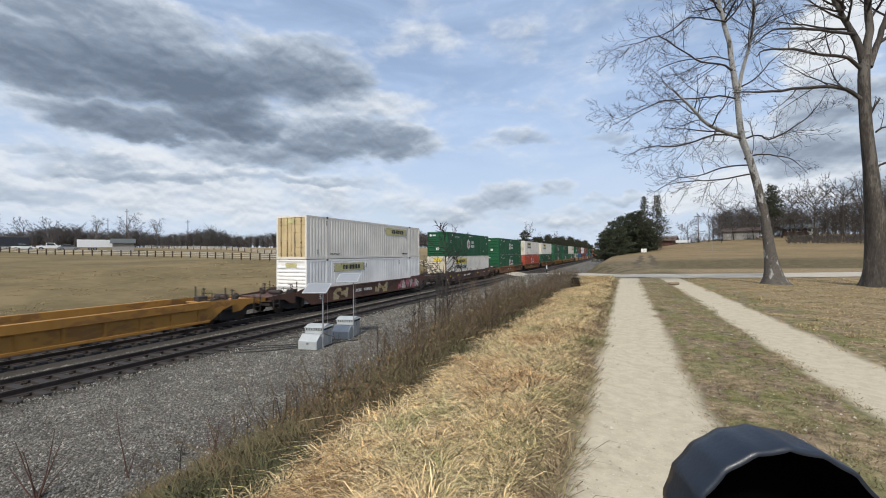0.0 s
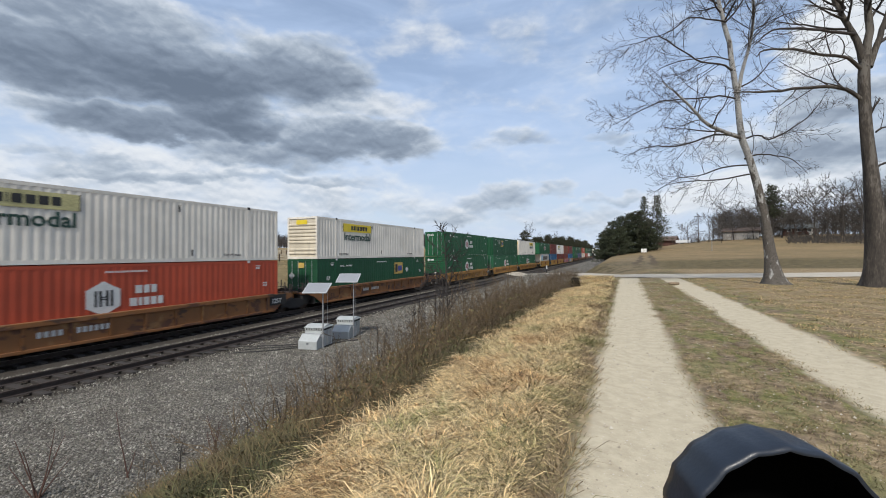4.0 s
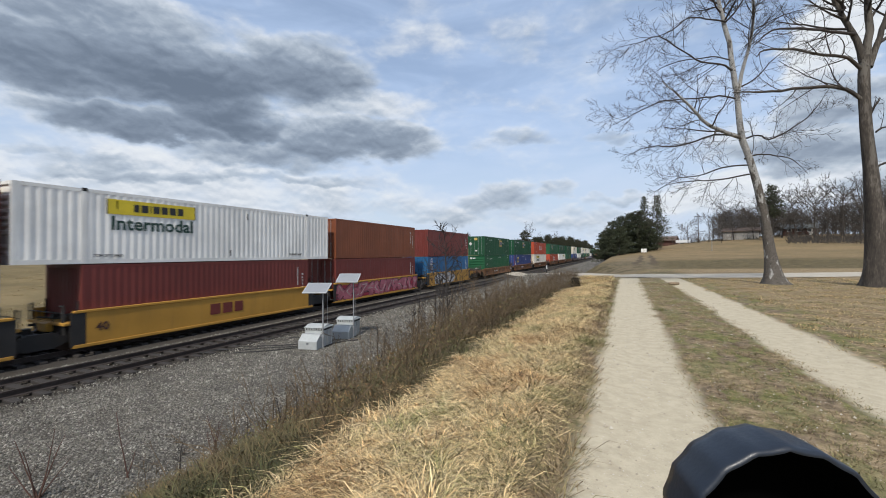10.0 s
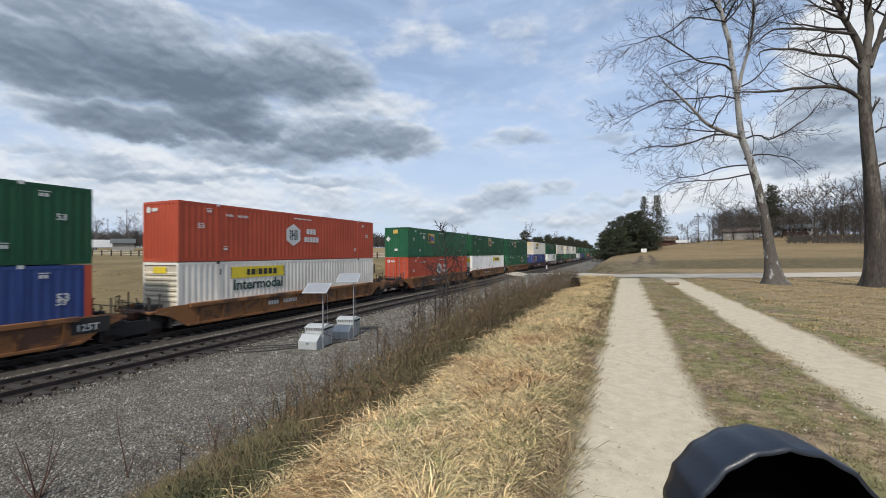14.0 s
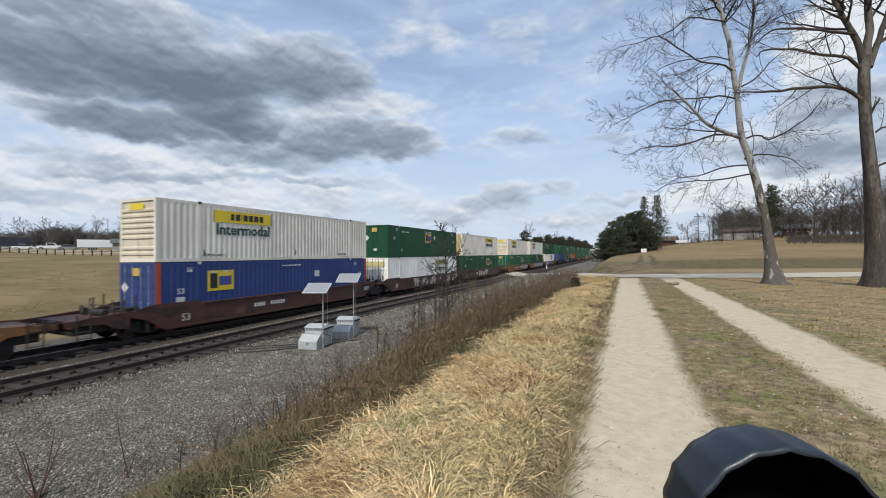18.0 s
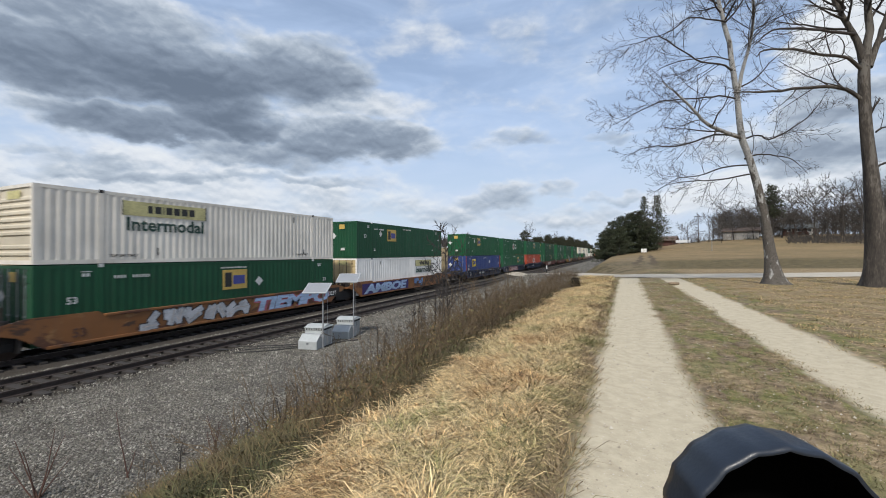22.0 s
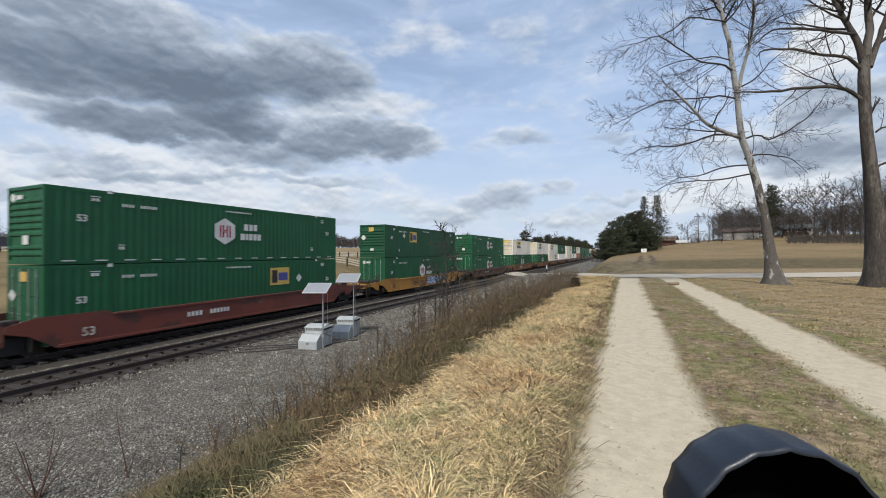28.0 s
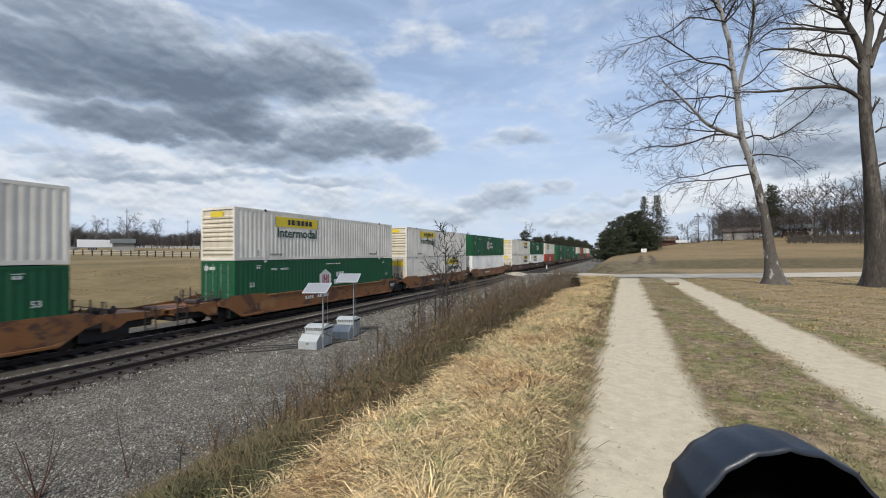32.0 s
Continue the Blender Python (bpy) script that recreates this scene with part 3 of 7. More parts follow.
def road_strip():
    pts = []
    for (ax, ay), (bx, by) in zip(ROAD, ROAD[1:]):
        n = max(2, int(math.hypot(bx - ax, by - ay) / 1.2))
        pts += [(ax + (bx - ax) * i / n, ay + (by - ay) * i / n) for i in range(n)]
    pts = np.array(pts + [ROAD[-1]], dtype=float)
    for _ in range(5):
        pts[1:-1] = (pts[:-2] + 2 * pts[1:-1] + pts[2:]) / 4
    way = np.gradient(pts, axis=0)
    way /= np.linalg.norm(way, axis=1)[:, None]
    side = np.stack([-way[:, 1], way[:, 0]], 1)
    across = np.linspace(-1.9, 1.9, 7)
    v = []
    for p, s in zip(pts, side):
        for a in across:
            q = p + s * a
            v.append((q[0], q[1], float(height(q[0], q[1])) + 0.05 - 0.012 * abs(a)))
    n = len(across)
    f = [(i * n + j, i * n + j + 1, (i + 1) * n + j + 1, (i + 1) * n + j) for i in range(len(pts) - 1) for j in range(n - 1)]
    return mesh_of("road", v, f, True)


road = new("road", road_strip())
road.data.materials.append(ROAD_MAT)
tagged(road, "pale gravel lane that leads down to the level crossing", "road", kind="structure")

# ---- tracks ----
RAIL_OUT = [(-0.075, -0.18), (0.075, -0.18), (0.075, -0.165), (0.012, -0.14), (0.012, -0.045), (0.036, -0.035), (0.036, -0.004), (0.030, 0.0), (-0.030, 0.0), (-0.036, -0.004), (-0.036, -0.035), (-0.012, -0.045), (-0.012, -0.14), (-0.075, -0.165)]
tie_mesh = Shape().box(-1.3, 1.3, -0.115, 0.115, -0.17, 0.0, 0.012).done("tie")


def track(name, x, worn, count, label):
    t = thing(name, label, "railway track", kind="structure", at=(x, 0, RAIL))
    for s in (-0.7525, 0.7525):
        rail = part("rail", Shape().prism([(s + a, b) for a, b in RAIL_OUT], "y", -60.0, 900.0), RAIL_STEEL, t)
        part("rail_head", Shape().box(s - 0.033, s + 0.033, -60, 900, -0.004, 0.003), RAIL_HEAD if worn else RAIL_STEEL, rail, "polished running surface" if worn else "")
    rng = random.Random(int(-x * 10))
    for i in range(count):
        part("tie", tie_mesh, TIE_WOOD, t, at=pose(rng.uniform(-0.05, 0.05), 2.0 + i * 0.56 + rng.uniform(-0.03, 0.03), -0.175 + rng.uniform(-0.012, 0.006), 0, 0, rng.uniform(-1.2, 1.2)))
    rest = Shape()
    for i in range(count, count + 260):
        rest.box(-1.3, 1.3, 2.0 + i * 0.56 - 0.115, 2.0 + i * 0.56 + 0.115, -0.345, -0.175)
    tagged(part("ties_far_off", rest.done("ties", False), TIE_WOOD, t), kind="stuff")
    return t


track("track_1", SIDING_X, False, 170, "rusty siding rails on dark creosoted wooden ties")
track("track_2", TRAIN_X, True, 90, "main line rails under the passing train, on wooden ties")

# ---- the train ----
W53, H53 = 2.591, 2.870


def corrugated(length, tall, pitch, depth):
    """A folded sheet along y, facing +x, its crests at x = 0."""
    v, f = [], []
    n = max(4, int(round(length / pitch)))
    p = length / n
    ys, xs = [], []
    for i in range(n):
        y = -length / 2 + i * p
        ys += [y, y + 0.34 * p, y + 0.50 * p, y + 0.84 * p]
        xs += [0.0, 0.0, -depth, -depth]
    ys.append(length / 2)
    xs.append(0.0)
    for y, x in zip(ys, xs):
        v += [(x, y, 0.0), (x, y, tall)]
    f = [(2 * i, 2 * i + 2, 2 * i + 3, 2 * i + 1) for i in range(len(ys) - 1)]
    return mesh_of("side_panel", v, f)


def box_frame(length, posts):
    """Corner posts, top and bottom rails, lifting posts, castings and floor."""
    s, h, hw = Shape(), length / 2, W53 / 2
    for x in (-1, 1):
        for y in (-1, 1):
            s.box(*sorted((x * hw, x * (hw - 0.13))), *sorted((y * h, y * (h - 0.13))), 0.0, H53)
        s.box(*sorted((x * (hw - 0.005), x * (hw - 0.09))), -h + 0.13, h - 0.13, 0.0, 0.16)
        s.box(*sorted((x * (hw - 0.005), x * (hw - 0.09))), -h + 0.13, h - 0.13, H53 - 0.13, H53)
        if posts:
            for y in (-6.02, 6.02):
                s.box(*sorted((x * (hw + 0.004), x * (hw - 0.10))), y - 0.085, y + 0.085, 0.0, H53 + 0.004)
    for y in (-1, 1):
        s.box(-hw + 0.13, hw - 0.13, *sorted((y * h, y * (h - 0.10))), 0.0, 0.15)
        s.box(-hw + 0.13, hw - 0.13, *sorted((y * h, y * (h - 0.10))), H53 - 0.12, H53)
    s.box(-hw + 0.1, hw - 0.1, -h + 0.1, h - 0.1, 0.10, 0.17)
    return s


def roof_sheet(length):
    v, f = [], []
    n = 22
    for i in range(n * 2 + 1):
        y = -length / 2 + 0.1 + (length - 0.2) * i / (2 * n)
        z = H53 - (0.02 if i % 2 else 0.045)
        v += [(-W53 / 2 + 0.08, y, z), (W53 / 2 - 0.08, y, z)]
    f = [(2 * i, 2 * i + 1, 2 * i + 3, 2 * i + 2) for i in range(2 * n)]
    return mesh_of("roof", v, f)


def nose_sheet(kind):
    """The closed end as one pressed sheet: deep horizontal ribs, or upright folds."""
    hw, v = W53 / 2 - 0.12, []
    if kind == "ribs":
        zs, ys = [0.1], [0.05]
        for i in range(9):
            z = 0.28 + i * 0.245
            if i != 2:
                zs += [z, z + 0.05, z + 0.14, z + 0.19]
                ys += [0.05, 0.0, 0.0, 0.05]
        zs.append(H53 - 0.1)
        ys.append(0.05)
        for z, y in zip(zs, ys):
            v += [(-hw, y, z), (hw, y, z)]
    else:
        xs, ys = [-hw], [0.05]
        for i in range(9):
            x = -hw + 0.13 + i * (2 * hw - 0.26) / 8
            xs += [x - 0.09, x - 0.045, x + 0.045, x + 0.09]
            ys += [0.05, 0.0, 0.0, 0.05]
        xs.append(hw)
        ys.append(0.05)
        for x, y in zip(xs, ys):
            v += [(x, y, 0.1), (x, y, H53 - 0.1)]
    return mesh_of("end_panel", v, [(2 * i, 2 * i + 1, 2 * i + 3, 2 * i + 2) for i in range(len(v) // 2 - 1)])


def door_leaf():
    s = Shape().box(-0.575, 0.575, 0.02, 0.06, 0.0, 2.60, 0.006)
    for i in range(5):
        s.box(-0.53, 0.53, 0.004, 0.03, 0.10 + i * 0.50, 0.10 + i * 0.50 + 0.36, 0.01)
    return s


def hexagon(r):
    return Shape().prism([(r * math.cos(radians(90 + 60 * i)), r * math.sin(radians(90 + 60 * i))) for i in range(6)], "z", -0.002, 0.004)


def mark(parent, name, me, material, y, z, out=W53 / 2 + 0.006, label=""):
    ob = part(name, me, material, parent, label, at=Matrix.Translation((out, y, z)) @ ON_SIDE)
    return tagged(ob, label, kind="stuff") if name in ("small_print", "brand_word", "badge_sign", "reflector", "number_bar") else ob


def mark_end(parent, name, me, material, x, z, half, label=""):
    return part(name, me, material, parent, label, at=Matrix.Translation((x, -half - 0.012, z)) @ ON_END)


def strokes(name, bars):
    """Plain bars (y, z, width, height) drawn as one flat mark."""
    def make():
        s = Shape()
        for i, (y, z, w, h) in enumerate(bars):
            e = 0.0006 * (i % 4)
            s.box(y, y + w, z, z + h, -0.002, 0.004 + e)
        return s
    return kept((name, tuple(bars)), make)


def row(y, z, widths, h, gap):
    bars = []
    for w in widths:
        bars.append((round(y, 3), round(z, 3), w, h))
        y += w + gap * h
    return bars


def word_bars(parent, name, material, y, z, widths, h, gap=0.28, out=W53 / 2 + 0.006):
    """A word that stays unread or unnamed, as one row of plain blocks."""
    mark(parent, name, strokes(name, row(0.0, 0.0, widths, h, gap)), material, y, z, out)


def hub_sign(box, a, half, red=False):
    y, z = -half + a + 0.64, 1.52
    mark(box, "badge", kept(("badge", 0.68), lambda: hexagon(0.68)), DECAL_WHITE, y, z, label="white hexagon badge")
    bars = [(d, -0.31, 0.085, 0.62) for d in (-0.31, -0.15, 0.08, 0.24)] + [(-0.15, d, 0.30, 0.05) for d in (-0.06, 0.03)]
    mark(box, "badge_sign", strokes("badge_sign", bars), DECAL_BLACK if red else DECAL_MAROON, y, z, W53 / 2 + 0.012)
    bars = row(0.22, 0.10, (0.26, 0.22, 0.22), 0.34, 0.22) + row(0.0, -0.42, (0.28, 0.13, 0.22, 0.22, 0.22), 0.34, 0.20)
    mark(box, "brand_word", strokes("brand_word", bars), DECAL_WHITE, y + 0.94, z, label="white brand word as blocks")


def emp_sign(box, a, half, z=1.42, bright=False):
    y, o = -half + a, W53 / 2 + 0.012
    mark(box, "sign_panel", bar_mesh(1.48, 1.02), DECAL_YELLOW if bright else DECAL_GOLD, y, z, label="gold sign panel")
    mark(box, "brand_word", bar_mesh(0.40, 0.74), DECAL_BLACK, y + 0.13, z + 0.14, o)
    mark(box, "brand_word", bar_mesh(0.72, 0.46), DECAL_BLUE, y + 0.62, z + 0.26, o)


def hunt_sign(box, a, half, faded=False, word=True):
    y, o = -half + a, W53 / 2 + 0.012
    mark(box, "sign_panel", bar_mesh(3.66, 0.60), DECAL_PALE if faded else DECAL_YELLOW, y, 1.98, label="yellow sign panel")
    bars = row(0.98, 0.14, (0.20, 0.28, 0.04, 0.27, 0.27, 0.28, 0.26), 0.32, 0.26) + [(-0.02, -0.02, 0.035, 0.64), (3.64, -0.02, 0.035, 0.64)]
    mark(box, "brand_word", strokes("brand_word", bars), DECAL_BLACK, y, 1.98, o, "black brand word as blocks")
    if word:
        mark(box, "lettering", lettering("Intermodal", 0.78), DECAL_GREEN, y + 0.12, 1.36, label="dark green lettering")


BOXES = {"green": (GREEN, "green"), "dgreen": (GREEN_DARK, "dark green"), "fgreen": (GREEN_FADED, "faded green"), "white": (WHITE, "dull white"), "cwhite": (WHITE_CLEAN, "clean white"),
         "red": (RED, "orange-red"), "maroon": (MAROON, "maroon"), "brown": (BROWN_BOX, "red-brown"), "blue": (BLUE, "sea blue"), "navy": (NAVY_BOX, "royal blue"), "grey": (GREY_BOX, "light grey")}
MOVING = []


def container(colour, end, length, u, level, signs, tag):
    """A steel freight container; u: its middle along the train, level: 0 in the well, 1 on top."""
    paint, word = BOXES[colour]
    half, hw = length / 2, W53 / 2
    where = "in a well car" if level == 0 else "stacked on top"
    size = "long" if length > 14 else "shorter"
    box = thing("shipping_container", f"{size} {word} container {tag}, {where}", "container", "containers on the train")
    near = u < 800
    MOVING.append((box, u, RAIL + 0.36 + level * (H53 + 0.042)))
    key = round(length, 2)
    deep = 0.017 if colour in ("white", "cwhite") else 0.011
    side = kept(("side_panel", key, deep), lambda: corrugated(length - 0.26, H53 - 0.28, 0.30 if length > 14 else 0.28, deep))
    part("side_panel", side, paint, box, at=(hw - 0.008, 0, 0.155))
    part("side_panel", side, paint, box, at=Matrix.Translation((-hw + 0.008, 0, 0.155)) @ pose(0, 0, 0, 0, 0, 180))
    part("frame", kept(("frame", key), lambda: box_frame(length, length > 14)), paint, box)
    part("roof", kept(("roof", key), lambda: roof_sheet(length)), paint, box)
    part("end_panel", kept(("end_panel", "folds"), lambda: nose_sheet("folds")), paint, box, at=Matrix.Translation((0, half, 0)) @ pose(0, 0, 0, 0, 0, 180))
    end_paint = CREAM_RUST if end == "rusty_doors" else WHITE_END if colour == "white" else paint
    if "doors" in end:
        for s in (-1, 1):
            leaf = part("door", kept(("door", 0), door_leaf), end_paint, box, "rust-stained cream door" if end == "rusty_doors" else "", at=(s * 0.59, -half, 0.15))
            for dx in (-0.27, 0.27) if near else ():
                part("lock_rod", kept(("lock_rod", 0), lambda: Shape().rod((0, -0.02, 0.0), (0, -0.02, 2.6), 0.018).box(-0.05, 0.05, -0.045, 0.0, 0.9, 0.96).box(-0.04, 0.04, -0.04, 0.0, 0.15, 0.22).box(-0.04, 0.04, -0.04, 0.0, 2.3, 2.37)),
                     WHEEL_STEEL if end == "rusty_doors" or colour in ("white", "cwhite") else GALV, leaf, at=(dx, 0, 0))
    else:
        part("end_panel", kept(("end_panel", end), lambda: nose_sheet(end)), end_paint, box, "dingy cream ribbed end" if colour == "white" else "", at=(0, -half, 0))
    if length > 14:
        for y in (-6.02, 6.02):
            mark(box, "lifting_casting", kept(("casting", 0), lambda: Shape().box(-0.085, 0.085, 0, 0.13, -0.01, 0.006)), BLACK_STEEL if "white" in colour else DECAL_WHITE, y, H53 - 0.10, label="lifting casting")
    light = "white" not in colour and colour != "grey"
    ink = DECAL_WHITE if light else DECAL_BLACK
    if length > 14 and light:
        low = level == 0
        mark(box, "lettering", lettering("53", 0.36), ink, -half + 0.95, 1.62 if not low else 1.42, label="painted number")
        mark(box, "lettering", lettering("53", 0.32), ink, half - 1.1, 1.62 if not low else 1.42, label="painted number")
        bars = []
        for y, z, w in ((-half + 2.35, 0.55, 0.26), (half - 2.6, 0.55, 0.26), (-half + 1.4, 2.42, 0.34), (half - 1.6, 2.42, 0.34)):
            bars += [(y, z + 0.17, w, 0.03), (y + 0.03, z, w * 0.3, 0.12), (y + 0.03 + w * 0.42, z, w * 0.3, 0.12)]
        bars += row(-half + 2.5, 2.30, (0.07, 0.06, 0.07, 0.06), 0.12, 0.45) + row(-half + 3.2, 2.30, (0.06, 0.07, 0.06, 0.06, 0.07, 0.06), 0.12, 0.45)
        bars += row(-half + 7.3, 2.52, (0.05,) * 7 + (0.09,) + (0.05,) * 4 + (0.09,) + (0.05,) * 5, 0.075, 0.45)
        mark(box, "small_print", strokes("small_print", bars), ink, 0, 0, label="rows of small unreadable markings")
    elif length > 14:
        mark(box, "lettering", lettering("TOP LIFT ONLY", 0.15), ink, -half + 2.35, 0.26, label="small black lettering")
        mark(box, "lettering", lettering("TOP LIFT ONLY", 0.15), ink, half - 3.6, 0.26, label="small black lettering")
        rng = random.Random(int(u * 7) + level)
        for _ in range(3 if near else 0):
            mark(box, "grime_mark", bar_mesh(0.06, 0.32), BLACK_STEEL, rng.uniform(-half + 0.6, half - 0.6), rng.choice((0.25, 2.2, 0.3, 2.3)))
    else:
        mark(box, "small_print", strokes("small_print", [(half - 0.55, 1.9 - i * 0.2, 0.09, 0.11) for i in range(6)] + [(half - 0.95, 1.3, 0.05, 1.1)]), ink, 0, 0, label="upright rows of small markings")
    for sign, *args in signs:
        if sign == "hub":
            hub_sign(box, 6.6, half, colour == "red")
        elif sign == "emp":
            emp_sign(box, args[0], half, bright=colour == "navy")
            if colour != "navy":
                mark(box, "hazard_diamond", kept(("diamond", 0), lambda: Shape().prism([(0.26, 0), (0, 0.26), (-0.26, 0), (0, -0.26)], "z", -0.002, 0.004)), DECAL_WHITE, -half + args[0] + (-1.1 if args[0] < 7 else 2.3), 2.0 if level else 1.75, label="white diamond placard")
        elif sign == "hunt":
            hunt_sign(box, args[0], half, *args[1:])
        elif sign == "dashes":
            mark(box, "reflector", strokes("reflector", [(0.5 + i * 1.05, 0.0, 0.42, 0.045) for i in range(15)]), DECAL_WHITE, -half, 0.10, label="row of white reflective strips")
        elif sign == "square":
            mark(box, "sign_panel", bar_mesh(1.55, 1.35), DECAL_SKY, -half + 1.15, 1.25, label="sky-blue square emblem")
            star = [(r * math.cos(radians(90 + 25.7143 * i)), r * math.sin(radians(90 + 25.7143 * i))) for i, r in enumerate([0.56, 0.24] * 7)]
            mark(box, "emblem_star", kept(("star", 0), lambda: Shape().prism(star, "z", -0.002, 0.004)), DECAL_WHITE, -half + 1.92, 1.93, hw + 0.013)
            word_bars(box, "brand_block", DECAL_BLACK, -half + 3.35, 1.45, (1.25, 0.95, 0.85, 0.90, 0.85, 0.95), 0.92, 0.22)
        elif sign == "upright":
            mark(box, "brand_word", strokes("brand_word", [(0, -i * 0.27, 0.22, 0.20) for i in range(6)]), DECAL_WHITE, -half + 0.80, 2.25)
        elif sign == "plate":
            mark(box, "sign_panel", bar_mesh(0.44, 1.85), DECAL_WHITE, -half + 0.64, 0.85, label="tall white plate")
            mark(box, "brand_word", strokes("brand_word", [(0, -i * 0.28, 0.24, 0.18) for i in range(6)]), DECAL_BLUE, -half + 0.74, 2.40, hw + 0.012)
        elif sign == "edge":
            for y in (-half, half - 0.24):
                mark(box, "corner_stripe", bar_mesh(0.24, H53 - 0.02), RED, y, 0.01, hw + 0.004, label="red corner post")
            mark(box, "small_label", bar_mesh(0.42, 0.42), DECAL_WHITE, -half + 0.9, 0.85)
            mark(box, "small_label", bar_mesh(0.46, 0.40), DECAL_WHITE, half - 6.0, 1.75)
            mark(box, "lettering", lettering("53", 0.42), DECAL_WHITE, half - 1.1, 1.55, label="painted number")
    # the leading end carries its small signs
    if signs and signs[0][0] in ("hub", "end badge"):
        mark_end(box, "badge", kept(("badge", 0.17), lambda: hexagon(0.17)), DECAL_WHITE, -0.85, 2.48, half)
        mark_end(box, "brand_block", bar_mesh(0.42, 0.16), DECAL_WHITE, -0.60, 2.40, half)
        if end == "ribs":
            mark_end(box, "placard", bar_mesh(0.40, 0.34), DECAL_WHITE, -0.15, 0.72, half)
    elif signs and signs[0][0] == "emp":
        mark_end(box, "sign_panel", bar_mesh(0.52, 0.36), DECAL_GOLD, -0.35, 2.28, half)
        mark_end(box, "hazard_diamond", kept(("diamond", 0), lambda: Shape().prism([(0.26, 0), (0, 0.26), (-0.26, 0), (0, -0.26)], "z", -0.002, 0.004)), DECAL_WHITE, -0.90, 1.75, half)
        mark_end(box, "small_label", bar_mesh(0.36, 0.20), DECAL_WHITE, -0.2, 0.6, half)
    elif signs and signs[0][0] == "hunt":
        mark_end(box, "sign_panel", bar_mesh(0.95 if end != "doors" else 1.9, 0.30 if end != "doors" else 0.5), DECAL_PALE if len(signs[0]) > 2 and signs[0][2] else DECAL_YELLOW, -0.5 if end != "doors" else -0.95, 2.36 if end != "doors" else 2.05, half)
    return box

# ---- well cars ----


def sill_outline(kind):
    if kind == "short":
        return [(-6.45, 0.15), (6.45, 0.15), (6.45, 1.47), (-6.45, 1.47)]
    top = 1.42 if kind == "stepped" else 1.27
    return [(-9.1, 0.98), (-8.5, 0.80), (-7.75, 0.28), (7.75, 0.28), (8.5, 0.80), (9.1, 0.98), (9.1, 1.22), (8.3, top), (6.15, top), (5.95, 1.25), (-5.95, 1.25), (-6.15, top), (-8.3, top), (-9.1, 1.22)]


def truck(car, y):
    t = part("truck", kept(("truck", 0), lambda: Shape().box(-0.95, 0.95, -0.22, 0.22, 0.42, 0.72, 0.03).rod((0, 0, 0.7), (0, 0, 0.9), 0.2)), BLACK_STEEL, car, "four-wheel truck", at=(0, y, 0))
    out = [(-1.15, 0.32), (-1.15, 0.58), (-0.72, 0.60), (-0.38, 0.78), (0.38, 0.78), (0.72, 0.60), (1.15, 0.58), (1.15, 0.32), (0.75, 0.34), (0.42, 0.20), (-0.42, 0.20), (-0.75, 0.34)]
    for s in (-1, 1):
        part("side_frame", kept(("side_frame", 0), lambda: Shape().prism(out, "x", -0.06, 0.06).rod((-0.02, -0.14, 0.32), (-0.02, -0.14, 0.56), 0.08).rod((-0.02, 0.14, 0.32), (-0.02, 0.14, 0.56), 0.08)), BLACK_STEEL, t, at=(s * 1.0, 0, 0))
    for a in (-0.89, 0.89):
        part("axle", kept(("axle", 0), lambda: Shape().rod((-0.95, 0, 0), (0.95, 0, 0), 0.075)), WHEEL_STEEL, t, at=(0, a, 0.42))
        for s in (-1, 1):
            part("wheel", kept(("wheel", 0), lambda: Shape().rod((-0.06, 0, 0), (0.06, 0, 0), 0.42, sides=28).rod((-0.10, 0, 0), (0.10, 0, 0), 0.13, sides=14)), WHEEL_STEEL, t, at=(s * 0.75, a, 0.42))


def platform(far):
    """The deck over the trucks, with its centre sill; it reaches far where the car is coupled."""
    s = Shape().box(-1.30, 1.30, 0.0, 0.95, 0.98, 1.10, 0.02).box(-0.34, 0.34, -0.4, far + 0.1, 0.72, 1.06, 0.03)
    if far > 1.0:
        s.box(-1.22, 1.22, 0.95, far, 1.02, 1.09, 0.01).box(-1.30, 1.30, far - 0.12, far, 0.80, 1.09, 0.02)
    return s


def deck_side(far):
    """The tapering side of the deck beyond the well."""
    return Shape().prism([(0.3, 0.55), (0.3, 1.24), (0.9, 1.22), (far, 1.10), (far, 0.92), (1.2, 0.86), (0.8, 0.60)], "x", -0.02, 0.02)


def cylinder_gear():
    """Brake cylinder and reservoir lying on the deck."""
    return Shape().rod((-0.75, 1.35, 1.24), (0.15, 1.35, 1.24), 0.13, sides=12).rod((0.15, 1.35, 1.24), (0.5, 1.35, 1.24), 0.03, sides=6)


STAKES = ((1.15, 0.45, 0.82), (-1.15, 0.45, 0.82), (1.15, 0.85, 0.70), (-1.1, 0.90, 0.70))


def stake_shape(h):
    return Shape().rod((0, 0, 1.05), (0, 0, 1.05 + h), 0.035, sides=6)


def end_rail():
    """A bent grab rail round the end of the deck."""
    s = Shape()
    for x in (-1.25, -0.5, 0.5, 1.25):
        s.rod((x, 0.92, 1.05), (x, 0.92, 1.72 if abs(x) > 1 else 1.5), 0.022, sides=6)
    return s.rod((-1.25, 0.92, 1.45), (1.25, 0.92, 1.45), 0.020, sides=6).rod((-1.25, 0.92, 1.70), (-0.9, 0.92, 1.70), 0.02, sides=6).rod((0.9, 0.92, 1.70), (1.25, 0.92, 1.70), 0.02, sides=6)


